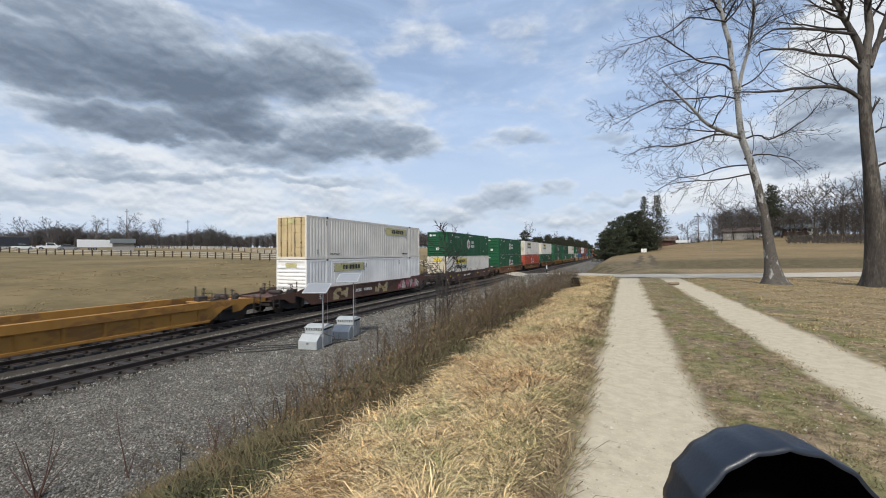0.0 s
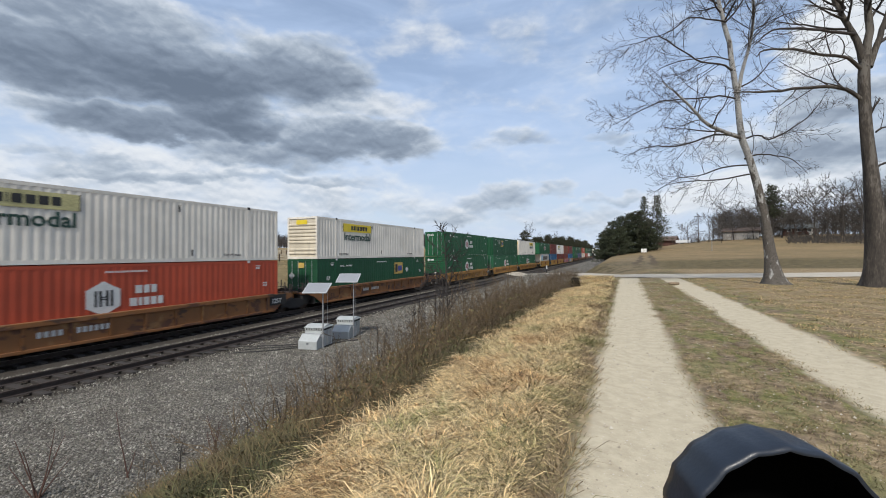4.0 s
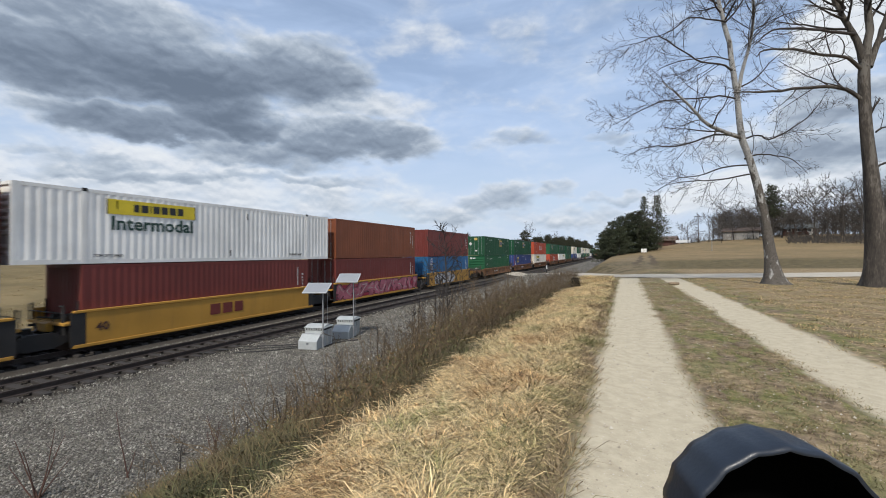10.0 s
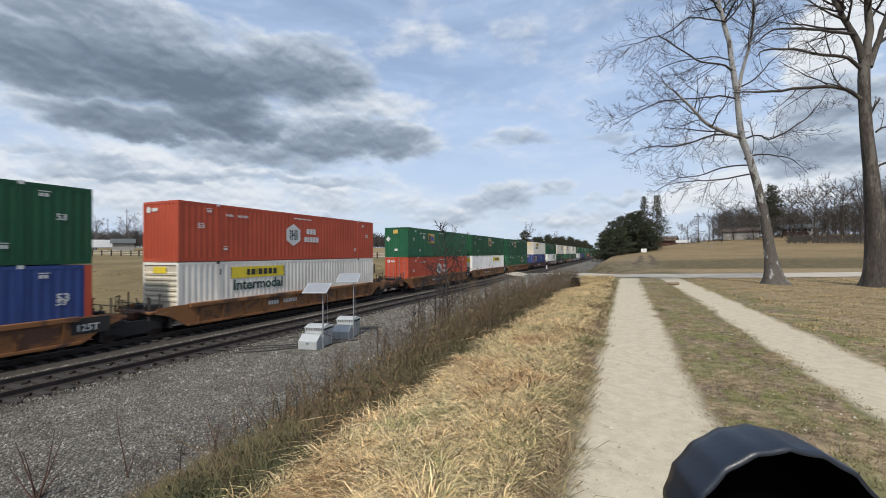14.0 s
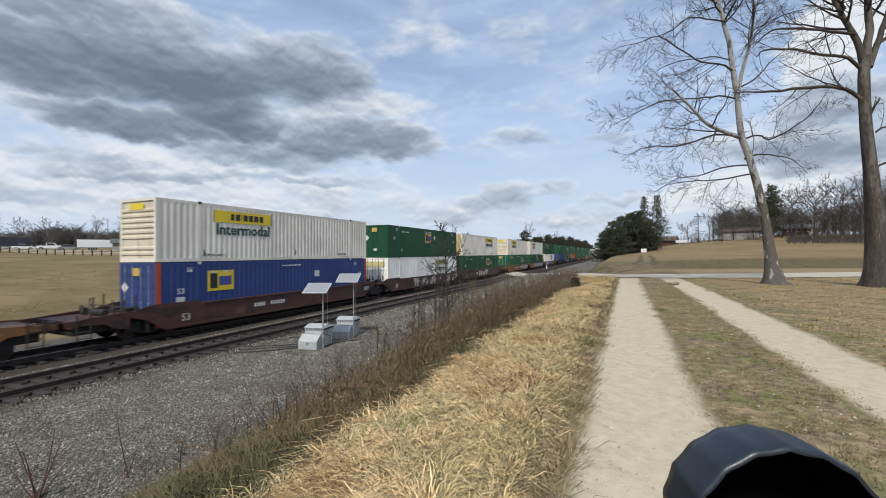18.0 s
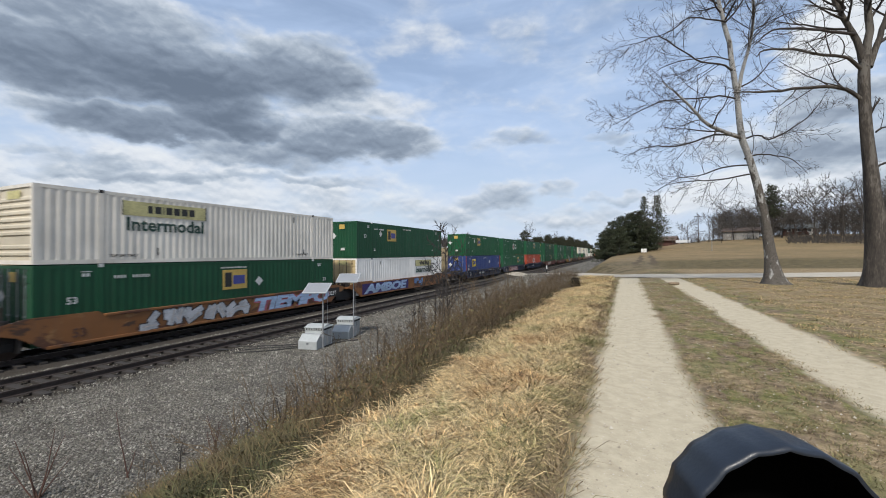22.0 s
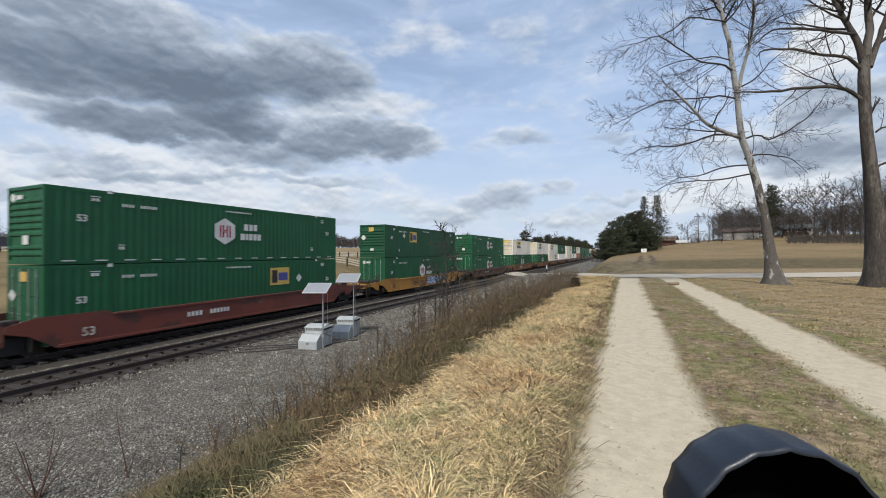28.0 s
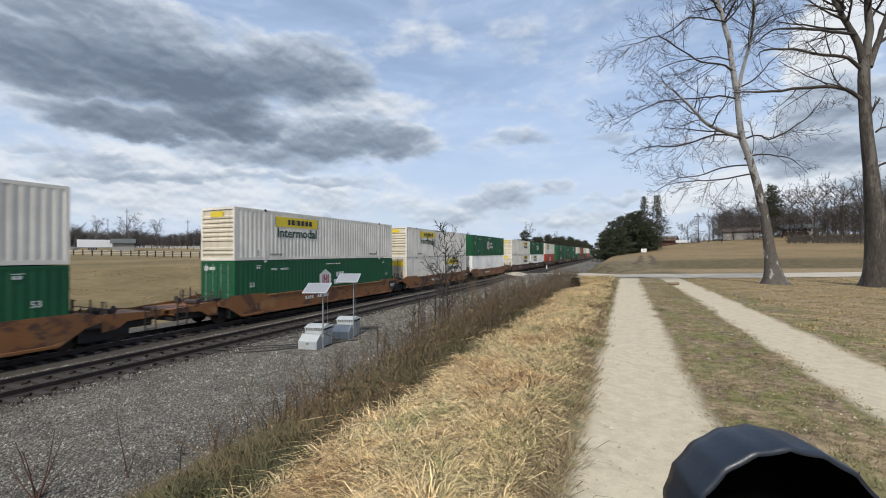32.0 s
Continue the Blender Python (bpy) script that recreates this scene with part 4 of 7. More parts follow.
def deck_gear():
    """Levers, brackets and pipes that crowd the end deck."""
    s = Shape().box(-0.9, -0.5, 0.15, 0.7, 1.09, 1.36, 0.03).box(0.2, 0.5, 0.3, 0.6, 1.09, 1.30, 0.03)
    s.rod((-1.1, 0.2, 1.16), (1.1, 0.75, 1.16), 0.035, sides=6).rod((0.95, 0.1, 1.1), (1.2, 0.1, 1.55), 0.03, sides=6)
    return s.box(1.05, 1.32, 0.25, 0.75, 0.72, 1.0, 0.02).rod((1.25, -0.2, 0.86), (1.25, 0.95, 0.86), 0.05, sides=8)


def brake_box():
    return Shape().box(0.65, 0.95, 1.25, 1.40, 1.09, 1.40, 0.03)


def ladder():
    s = Shape()
    for y in (-0.22, 0.22):
        s.box(-0.02, 0.02, y - 0.02, y + 0.02, 0.35, 1.35)
    for i in range(4):
        s.rod((0, -0.22, 0.42 + i * 0.26), (0, 0.22, 0.42 + i * 0.26), 0.014, sides=6)
    return s


def spray_word(words, bold):
    """Fat leaning letters, one unit wide and high."""
    def make():
        curve = bpy.data.curves.new("spray", "FONT")
        curve.body, curve.size, curve.shear, curve.extrude, curve.offset, curve.resolution_u, curve.space_character = words, 1.0, 0.18, 0.003, bold, 2, 0.94
        ob = bpy.data.objects.new("spray", curve)
        scene.collection.objects.link(ob)
        me = bpy.data.meshes.new_from_object(ob.evaluated_get(bpy.context.evaluated_depsgraph_get()))
        bpy.data.objects.remove(ob)
        bpy.data.curves.remove(curve)
        xs, ys = [v.co.x for v in me.vertices], [v.co.y for v in me.vertices]
        for v in me.vertices:
            v.co.x, v.co.y = (v.co.x - min(xs)) / (max(xs) - min(xs)), (v.co.y - min(ys)) / (max(ys) - min(ys))
        return me
    return kept(("spray", words, bold), make)


def bent_strokes(lines, width):
    """Flat thick strokes along bent lines, as one sheet."""
    s = Shape()
    for k, pts in enumerate(lines):
        for (ax, az), (bx, bz) in zip(pts, pts[1:]):
            ln = math.hypot(bx - ax, bz - az) or 1.0
            nx, nz = -(bz - az) / ln * width / 2, (bx - ax) / ln * width / 2
            ex, ez = (bx - ax) / ln * width * 0.3, (bz - az) / ln * width * 0.3
            s.prism([(ax - ex + nx, az - ez + nz), (ax - ex - nx, az - ez - nz), (bx + ex - nx, bz + ez - nz), (bx + ex + nx, bz + ez + nz)], "z", 0.0, 0.002 + 0.0003 * (k % 4))
    return s


def scrawl(car, rng, y0, y1, z0, z1, fill, edge, out, words=""):
    """Spray paint: a cloud of colour behind, then fat strokes with a dark rim and lighter cores."""
    wide, high = y1 - y0, z1 - z0
    if words:
        if edge not in (SPRAY_DARK, DARKBROWN_CAR, SPRAY_PINK):
            mark(car, "spray_ground", bar_mesh(wide + 0.5, high + 0.08), edge, y0 - 0.25, z0 - 0.04, out - 0.002)
        for bold, material, lift, grow in ((0.12, edge, 0.002, 0.06), (0.05, fill[0], 0.006, 0.0)):
            at = Matrix.Translation((out + lift, y0 - grow, z0 - grow * 0.6)) @ ON_SIDE @ Matrix.Diagonal((wide + 2 * grow, high + grow, 1, 1))
            tagged(part("spray_word", spray_word(words, bold), material, car, at=at), kind="stuff")
        return
    n = max(2, int(wide / (0.72 * high + 0.1)))
    step = wide / n
    if fill[0] is SPRAY_SKY:
        # swollen round letters
        mark(car, "spray_ground", bar_mesh(wide, high * 0.8), edge, y0, z0, out - 0.002)
        for i in range(2 * n):
            cy, cz = y0 + (i // 2 + 0.5) * step, z0 + high * (0.28 + 0.46 * (i % 2)) + rng.uniform(-0.03, 0.03)
            ring = [((0.55 * step * math.cos(a)) * rng.uniform(0.85, 1.1), 0.30 * high * math.sin(a) * rng.uniform(0.85, 1.1)) for a in (2 * math.pi * k / 14 for k in range(14))]
            mark(car, "spray_paint", Shape().prism([(p * 1.12, q * 1.14) for p, q in ring], "z", 0, 0.002), SPRAY_DARK, cy, cz, out + 0.0012 * i)
            mark(car, "spray_paint", Shape().prism(ring, "z", 0, 0.002), fill[0], cy, cz, out + 0.0012 * i + 0.0008)
        return
    if fill[0] is SPRAY_PINK and edge is SPRAY_DARK:
        mark(car, "spray_ground", bar_mesh(wide, high * 0.9), DECAL_MAROON, y0, z0 + 0.03, out - 0.002)
    for i in range(n):
        cy = y0 + (i + 0.5) * step
        grid = [(gx * step * 0.34 + rng.uniform(-0.07, 0.07) + 0.1 * gz * high, gz * high * 0.34 + rng.uniform(-0.04, 0.04)) for gz in (-1, 0, 1) for gx in (-1, 0, 1)]
        pick = rng.sample(range(9), 5)
        path = [[grid[k] for k in pick]]
        tail = [[(p[0] + 0.02, p[1] + 0.025) for p in path[0][:3]]]
        mid = (z0 + z1) / 2
        mark(car, "spray_paint", bent_strokes(path, high * 0.48), edge, cy, mid, out + 0.002 * (i % 2))
        mark(car, "spray_paint", bent_strokes(path, high * 0.36), fill[i % len(fill)], cy, mid, out + 0.006 + 0.002 * (i % 2))
        mark(car, "spray_stroke", bent_strokes(tail, high * 0.05), SPRAY_WHITE, cy, mid, out + 0.013)


CARS = {"yellow": (YELLOW_CAR, "dirty yellow"), "ttx": (TTX_CAR, "bright ochre"), "orange": (ORANGE_CAR, "rusty orange-brown"), "maroon": (MAROON_CAR, "dark brown"), "redbrown": (REDBROWN_CAR, "oxide-red"),
        "navy": (NAVY_CAR, "navy blue"), "dbrown": (DARKBROWN_CAR, "weathered brown")}
OUT = 1.42


def well_car(colour, kind, u, pitch, front, rear, extras=(), gaps=(4.8, 4.8)):
    """A low railcar with a well for containers. kind: ribbed, stepped or short; front, rear: a truck under that end."""
    paint, word = CARS[colour]
    shape = {"ribbed": "with ribbed sides", "stepped": "with smooth sides", "short": "with plain straight sides"}[kind]
    car = thing("well_car", f"{word} steel well car {shape}, rolling on rails", "railcar", "cars of the train")
    MOVING.append((car, u, RAIL))
    style = "short" if kind == "short" else kind
    hl = 6.45 if kind == "short" else 9.1
    top, foot = (1.47, 0.15) if kind == "short" else (1.25, 0.28)
    rng = random.Random(int(u * 3))
    for s in (-1, 1):
        sill = part("side_sill", kept(("side_sill", style), lambda: Shape().prism(sill_outline(style), "x", -0.02, 0.02)), paint, car, at=(s * (OUT - 0.03), 0, 0))
        reach = 6.4 if kind == "short" else 5.93 if kind == "stepped" else 7.6
        deep = 0.30 if kind == "ribbed" and colour == "yellow" else 0.13 if kind == "ribbed" else 0.05
        part("top_chord", kept(("top_chord", style, deep), lambda: Shape().box(-0.10, 0.125 if kind == "ribbed" else 0.06, -reach, reach, top - deep, top + 0.05, 0.014)), paint, sill, at=pose(0, 0, 0, 0, 0, 0 if s > 0 else 180))
        part("bottom_chord", kept(("bottom_chord", style), lambda: Shape().box(-0.12, 0.05, -7.7 if kind != "short" else -6.4, 7.7 if kind != "short" else 6.4, foot - 0.03, foot + 0.09, 0.012)), paint, sill)
        if kind == "ribbed":
            for i in range(12):
                part("rib", kept(("rib", 0), lambda: Shape().prism([(0.02, 0.37), (0.045, 0.37), (0.10, 1.14), (0.02, 1.14)], "y", -0.05, 0.05)), paint, sill, at=pose(0, (-7.15 + i * 1.3) * s, 0, 0, 0, 0 if s > 0 else 180))
        if kind == "short" and s > 0:
            for y in (-6.25, 6.25):
                part("end_block", kept(("end_block", 0), lambda: Shape().box(-0.02, 0.024, -0.24, 0.24, 0.17, 1.45)), BLACK_STEEL, sill, "black painted end", at=(0, y, 0))
    for i, y in enumerate((-6.6, -3.3, 0.0, 3.3, 6.6)):
        if abs(y) < hl - 0.3:
            part("cross_member", kept(("cross_member", 0), lambda: Shape().box(-1.39, 1.39, -0.18, 0.18, 0.22, 0.34, 0.015)), paint, car, at=(0, y, 0))
    for s, has in ((-1, front), (1, rear)):
        turn = Matrix.Translation((0, s * (hl - 0.75), 0)) @ pose(0, 0, 0, 0, 0, 0 if s > 0 else 180)
        far = round(0.75 + gaps[s > 0] / 2 - 0.35, 2) if has == 1 else 0.95
        p = part("end_deck", kept(("end_deck", far), lambda: platform(far)), paint, car, at=turn)
        if has == 1:
            for q in (-1, 1):
                part("deck_side", kept(("deck_side", far), lambda: deck_side(far)), paint, p, at=(q * 1.31, 0.45, 0))
            part("brake_cylinder", kept(("brake_cylinder", 0), cylinder_gear), RAIL_STEEL if u % 2 < 1.2 else BLACK_STEEL, p)
        gear = RAIL_STEEL if kind != "short" else BLACK_STEEL
        # black block added below the deck, standing in for dark gear and shade
        part("underframe", kept(("underframe", far), lambda: Shape().box(-1.05, 1.05, -0.7, far - 0.1, 0.52, 0.99, 0.04)), BLACK_STEEL, p)
        for x, y, h in STAKES if u < 800 else ():
            part("stake", kept(("stake", h), lambda: stake_shape(h)), gear, p, at=(x, y, 0))
        if u < 800:
            part("deck_gear", kept(("deck_gear", 0), deck_gear), BLACK_STEEL if int(u) % 3 else RAIL_STEEL, p)
            part("end_rail", kept(("end_rail", 0), end_rail), gear, p)
        if has == 1:
            b = part("brake_housing", kept(("brake_housing", 0), brake_box), gear, p)
            part("brake_wheel", kept(("brake_wheel", 0), lambda: Shape().rod((0.80, 1.40, 1.34), (0.80, 1.44, 1.34), 0.17, sides=16)), gear, b)
        part("bulkhead", kept(("bulkhead", 0), lambda: Shape().box(-1.38, 1.38, -0.06, 0.0, 0.28, 1.05)), BLACK_STEEL, car, at=(0, s * (hl - 0.72), 0))
        if has:
            truck(car, s * pitch / 2 if has == 2 else s * (pitch / 2 - 1.75))
            if has == 1:
                part("coupler", kept(("coupler", 0), lambda: Shape().box(-0.12, 0.12, 0, 1.3, 0.72, 0.94, 0.03).box(-0.2, 0.2, 1.1, 1.4, 0.68, 0.98, 0.05)), BLACK_STEEL, car, at=turn @ Matrix.Translation((0, far - 0.95, 0)))
                part("ladder", kept(("ladder", 0), ladder), RAIL_STEEL, car, at=(1.34, s * (hl - 0.75 + far - 0.35), 0))
        if has == 2 and kind != "short":
            part("end_plate", kept(("end_plate", 0), lambda: Shape().box(-0.01, 0.012, -0.62, 0.62, 0.62, 1.22)), BLACK_STEEL, car, "black stencilled panel", at=(OUT - 0.005, s * 8.0, 0))
            mark(car, "lettering", lettering("125T", 0.36), DECAL_WHITE, s * 8.0 - 0.5, 0.74, OUT + 0.012, "white stencilled lettering")
    o = OUT + 0.002
    if kind == "short":
        mark(car, "lettering", lettering("40", 0.46), MAROON_CAR, -5.7, 0.68, o, "dark stencilled number")
        word_bars(car, "brand_word", MAROON, -0.9, 0.62, (0.55, 0.55, 0.5), 0.52, 0.28, o)
    else:
        mark(car, "lettering", lettering("53", 0.46), DARKBROWN_CAR if colour in ("yellow", "orange") else SPRAY_WHITE, -6.9 if kind == "ribbed" else -7.0, 0.55, o + (0.03 if kind == "ribbed" else 0), "stencilled number")
        mark(car, "number_bar", strokes("number_bar", row(0.0, 0.0, (0.13,) * 4, 0.21, 0.32) + row(1.15, 0.0, (0.12,) * 6, 0.21, 0.32)), DECAL_WHITE if colour != "yellow" else DARKBROWN_CAR, -2.9, 0.70, o, "reporting marks as plain blocks")
        if colour in ("maroon", "redbrown") and kind == "stepped":
            for y in (-7.6, -5.2, -1.0, 2.2, 5.2, 7.6) if u < 100 else ():
                mark(car, "reflector", bar_mesh(0.6, 0.10), DECAL_YELLOW, y, 0.86, o, label="yellow reflective strip")
        if colour == "navy":
            for y in (-7.9, -6.9, -5.9, 5.6, 6.6, 7.6):
                mark(car, "tie_bracket", strokes("tie_bracket", [(0, 0, 0.05, 0.28), (0, 0, 0.25, 0.06)]), DECAL_WHITE, y, 1.02, o)
            mark(car, "side_band", bar_mesh(11.6, 0.24), NAVY_BOX, -5.8, 1.02, o, label="blue band along the top")
            word_bars(car, "brand_block", DECAL_WHITE, 1.3, 1.06, (0.5, 0.95, 0.55, 0.7), 0.16, 0.8, o + 0.006)
    for y0, y1, fill, edge, *words in extras:
        scrawl(car, rng, y0, y1, foot + 0.12, top - 0.08, fill, edge, o + (0.036 if kind == "ribbed" else 0.004), *words)
    return car


# ---- the make-up of the train: middle, car, then top and bottom container ----
HUB, J1, J2, JF1, JF2 = ("hub",), ("hunt", 2.8), ("hunt", 9.75), ("hunt", 2.8, True), ("hunt", 9.75, True, False)
E1, E2, E3, E4, EB = ("emp", 4.5), ("emp", 7.4), ("emp", 9.2), ("emp", 10.2), ("emp", 2.47)
T_HUB, T_EMP, T_J, T_OLD, T_N = "with white hexagon badge", "with gold sign panel", "with yellow sign panel", "with faded sign panel", "with small markings"
DASH = ("dashes",)


def g_hub(end="ribs", colour="green", dash=False):
    return (colour, end, 16.154, [HUB] + ([DASH] if dash else []), T_HUB)


def g_emp(sign, end="folds", colour="dgreen"):
    return (colour, end, 16.154, [sign], T_EMP)


def w_hunt(sign, end="ribs", colour="white"):
    return (colour, end, 16.154, [sign], T_OLD if len(sign) > 2 else T_J)


def b_emp():
    return ("navy", "doors", 16.154, [("emp", 2.47), ("edge",)], "with gold sign panel")


def short(colour, signs, end="folds"):
    return (colour, end, 12.192, signs, T_N if not signs else "with side sign")


R_HUB = ("red", "doors", 16.154, [HUB], T_HUB)
STOCK = [
    (-17.2, "yellow", "ribbed", None, None, ()),
    (6.2, "yellow", "ribbed", None, None, ()),
    (28.9, "dbrown", "stepped", w_hunt(JF2, "rusty_doors"), w_hunt(("hunt", 2.8, True, False), "ribs", "cwhite"), ((-5.6, -3.9, (SPRAY_TAN,), MAROON_CAR), (-0.2, 1.7, (SPRAY_TAN,), MAROON_CAR), (3.6, 7.6, (SPRAY_PINK, SPRAY_WHITE), DARKBROWN_CAR))),
    (52.3, "maroon", "stepped", g_hub(), w_hunt(J1), ()),
    (74.3, "orange", "ribbed", g_hub(dash=True), g_hub(), ()),
    (93.9, "orange", "ribbed", w_hunt(JF1), R_HUB, ()),
    (113.5, "orange", "ribbed", w_hunt(J1), g_emp(E4, "doors"), ()),
    (135.3, "yellow", "ribbed", g_hub("doors", dash=True), g_hub(), ()),
    (154.6, "yellow", "ribbed", g_emp(E1), g_hub("doors", "fgreen"), ()),
    (172.7, "yellow", "ribbed", w_hunt(J2, "doors"), g_hub("ribs", "fgreen"), ()),
    (194.1, "ttx", "short", g_hub(dash=True), short("grey", [("square",)]), ()),
    (209.4, "ttx", "short", short("maroon", [("upright",)]), short("blue", [("plate",)]), ()),
    (223.85, "ttx", "short", w_hunt(J1, "ribs", "cwhite"), short("maroon", []), ()),
    (238.9, "ttx", "short", short("brown", [], "doors"), short("maroon", [], "doors"), ((-6.2, 6.2, (SPRAY_PINK,), SPRAY_DARK),)),
    (254.1, "ttx", "short", short("maroon", []), short("blue", [("plate",)]), ((-4.6, 1.0, (SPRAY_SILVER,), SPRAY_SILVER),)),
    (274.75, "orange", "ribbed", ("dgreen", "doors", 14.63, [("emp", 8.0)], T_EMP), ("green", "ribs", 14.63, [("end badge",)], "with small end badge"), ()),
    (293.6, "orange", "ribbed", g_emp(E2, "doors"), b_emp(), ()),
    (313.1, "orange", "ribbed", ("red", "folds", 16.154, [HUB], T_HUB), w_hunt(J1), ()),
    (335.3, "orange", "ribbed", g_emp(E1, colour="fgreen"), R_HUB, ()),
    (353.7, "orange", "ribbed", g_emp(E2), w_hunt(("hunt", 9.75, False, False), "doors", "cwhite"), ()),
    (372.9, "orange", "ribbed", g_emp(E1, "ribs"), g_emp(E4, "doors", "fgreen"), ()),
    (395.7, "maroon", "stepped", w_hunt(J1), b_emp(), ()),
    (415.2, "maroon", "stepped", g_emp(E2), w_hunt(("hunt", 9.75, True), "doors", "cwhite"), ((-3.6, 7.7, (SPRAY_WHITE, SPRAY_WHITE, MAROON_CAR), MAROON_CAR),)),
    (433.4, "maroon", "stepped", w_hunt(J2, "rusty_doors"), g_emp(E4, "doors"), ((-1.8, 2.4, (SPRAY_WHITE,), MAROON_CAR),)),
    (456.3, "orange", "stepped", w_hunt(J1), g_emp(E4, "doors", "fgreen"), ((0.6, 4.4, (SPRAY_SILVER, SPRAY_SILVER), SPRAY_DARK, "19WAE"), (4.6, 7.4, (SPRAY_WHITE,), DARKBROWN_CAR, "BES"))),
    (475.2, "orange", "stepped", w_hunt(("hunt", 2.8, True)), g_emp(E2, "doors"), ((-4.6, 0.8, (SPRAY_SILVER,), SPRAY_DARK), (1.2, 7.5, (SPRAY_SKY, SPRAY_BLUE), SPRAY_PINK, "TIEMPO"))),
    (494.2, "orange", "stepped", g_emp(E1), w_hunt(("hunt", 9.75, True), "rusty_doors", "cwhite"), ((-7.3, -0.3, (SPRAY_SKY, SPRAY_BLUE), SPRAY_NAVY, "AMBOE"), (1.2, 3.0, (SPRAY_BLUE,), DARKBROWN_CAR))),
    (518.3, "navy", "ribbed", g_emp(E1, colour="green"), b_emp(), ()),
    (536.7, "navy", "ribbed", g_hub(), g_emp(E4, "doors", "fgreen"), ((-4.6, 1.9, (SPRAY_ROSE,), REDBROWN_CAR, "OSAEL"),)),
    (555.5, "navy", "ribbed", g_emp(E2, colour="fgreen"), R_HUB, ()),
    (578.6, "redbrown", "stepped", g_emp(E2), g_emp(E3, "doors"), ((-4.0, 1.0, (SPRAY_WHITE,), REDBROWN_CAR),)),
    (600.9, "redbrown", "stepped", g_hub(dash=True), g_emp(E4, "doors", "green"), ()),
    (623.7, "yellow", "stepped", g_emp(E1, "ribs"), g_hub("doors"), ((0.0, 3.6, (SPRAY_SKY, SPRAY_SKY), SPRAY_TEAL),)),
    (646.2, "dbrown", "ribbed", g_hub(), g_hub("doors"), ()),
    (669.1, "orange", "stepped", w_hunt(J1), g_hub("doors"), ()),
    (692.3, "orange", "stepped", w_hunt(J1), g_hub("doors"), ()),
    (711.2, "orange", "stepped", w_hunt(J1), w_hunt(J2, "doors"), ()),
    (729.9, "orange", "stepped", g_hub("folds"), ("cwhite", "folds", 16.154, [], T_N), ()),
    (752.0, "dbrown", "stepped", w_hunt(J2), w_hunt(J2), ()),
    (769.3, "dbrown", "stepped", g_hub(), w_hunt(J1, "ribs", "cwhite"), ()),
    (787.8, "dbrown", "stepped", w_hunt(J1), R_HUB, ()),
]
PALETTE = [(g_hub(), g_hub("doors")), (g_emp(E1), g_hub()), (g_hub("doors"), g_emp(E4, "doors")), (w_hunt(J1), g_emp(E2)), (short("brown", []), short("maroon", [])), (g_emp(E2), w_hunt(J1)), (w_hunt(J2, "doors"), g_hub()), (short("maroon", []), short("blue", [])), (g_hub(), w_hunt(J1)), (w_hunt(J1, "ribs", "cwhite"), R_HUB)]
ORDER = [0, 2, 0, 6, 4, 3, 9, 0, 1, 7, 5, 8, 0, 3, 2, 6, 4, 1, 0]
for i, k in enumerate(ORDER):
    STOCK.append((810.5 + i * 19.6 + 3.0 * (i // 3), ("dbrown", "orange", "maroon")[i % 3], "stepped", *PALETTE[k], ()))

mids = [s[0] for s in STOCK]
for i, (u, colour, kind, upper, lower, extras) in enumerate(STOCK):
    ahead = u - mids[i - 1] if i else 23.0
    behind = mids[i + 1] - u if i + 1 < len(mids) else 23.0
    is_joint = lambda gap, a, b: gap < (17.0 if "short" in (a, b) else 20.5)
    near_a = STOCK[i - 1][2] if i else kind
    near_b = STOCK[i + 1][2] if i + 1 < len(STOCK) else kind
    joint_a, joint_b = is_joint(ahead, near_a, kind), is_joint(behind, near_b, kind)
    own = 15.0 if kind == "short" else 18.8
    # an inner joint rests on one shared truck, carried by the car ahead of it
    front = 0 if joint_a else 1
    rear = 2 if joint_b else 1
    pitch = behind if joint_b else (21.6 if kind != "short" else 18.0)
    size = lambda k: 6.45 if k == "short" else 9.1
    well_car(colour, kind, u, pitch, front, rear, extras, (ahead - size(near_a) - size(kind), behind - size(near_b) - size(kind)))
    for level, spec in ((1, upper), (0, lower)):
        if spec:
            c, end, length, signs, tag = spec
            container(c, end, length, u, level, signs, tag)


def motions():
    for ob, u, z in MOVING:
        walk(ob, [(t, pose(TRAIN_X, u - SPEED * t, z)) for t in (0.0, 16.0, 32.0)])

# ---- plants ----


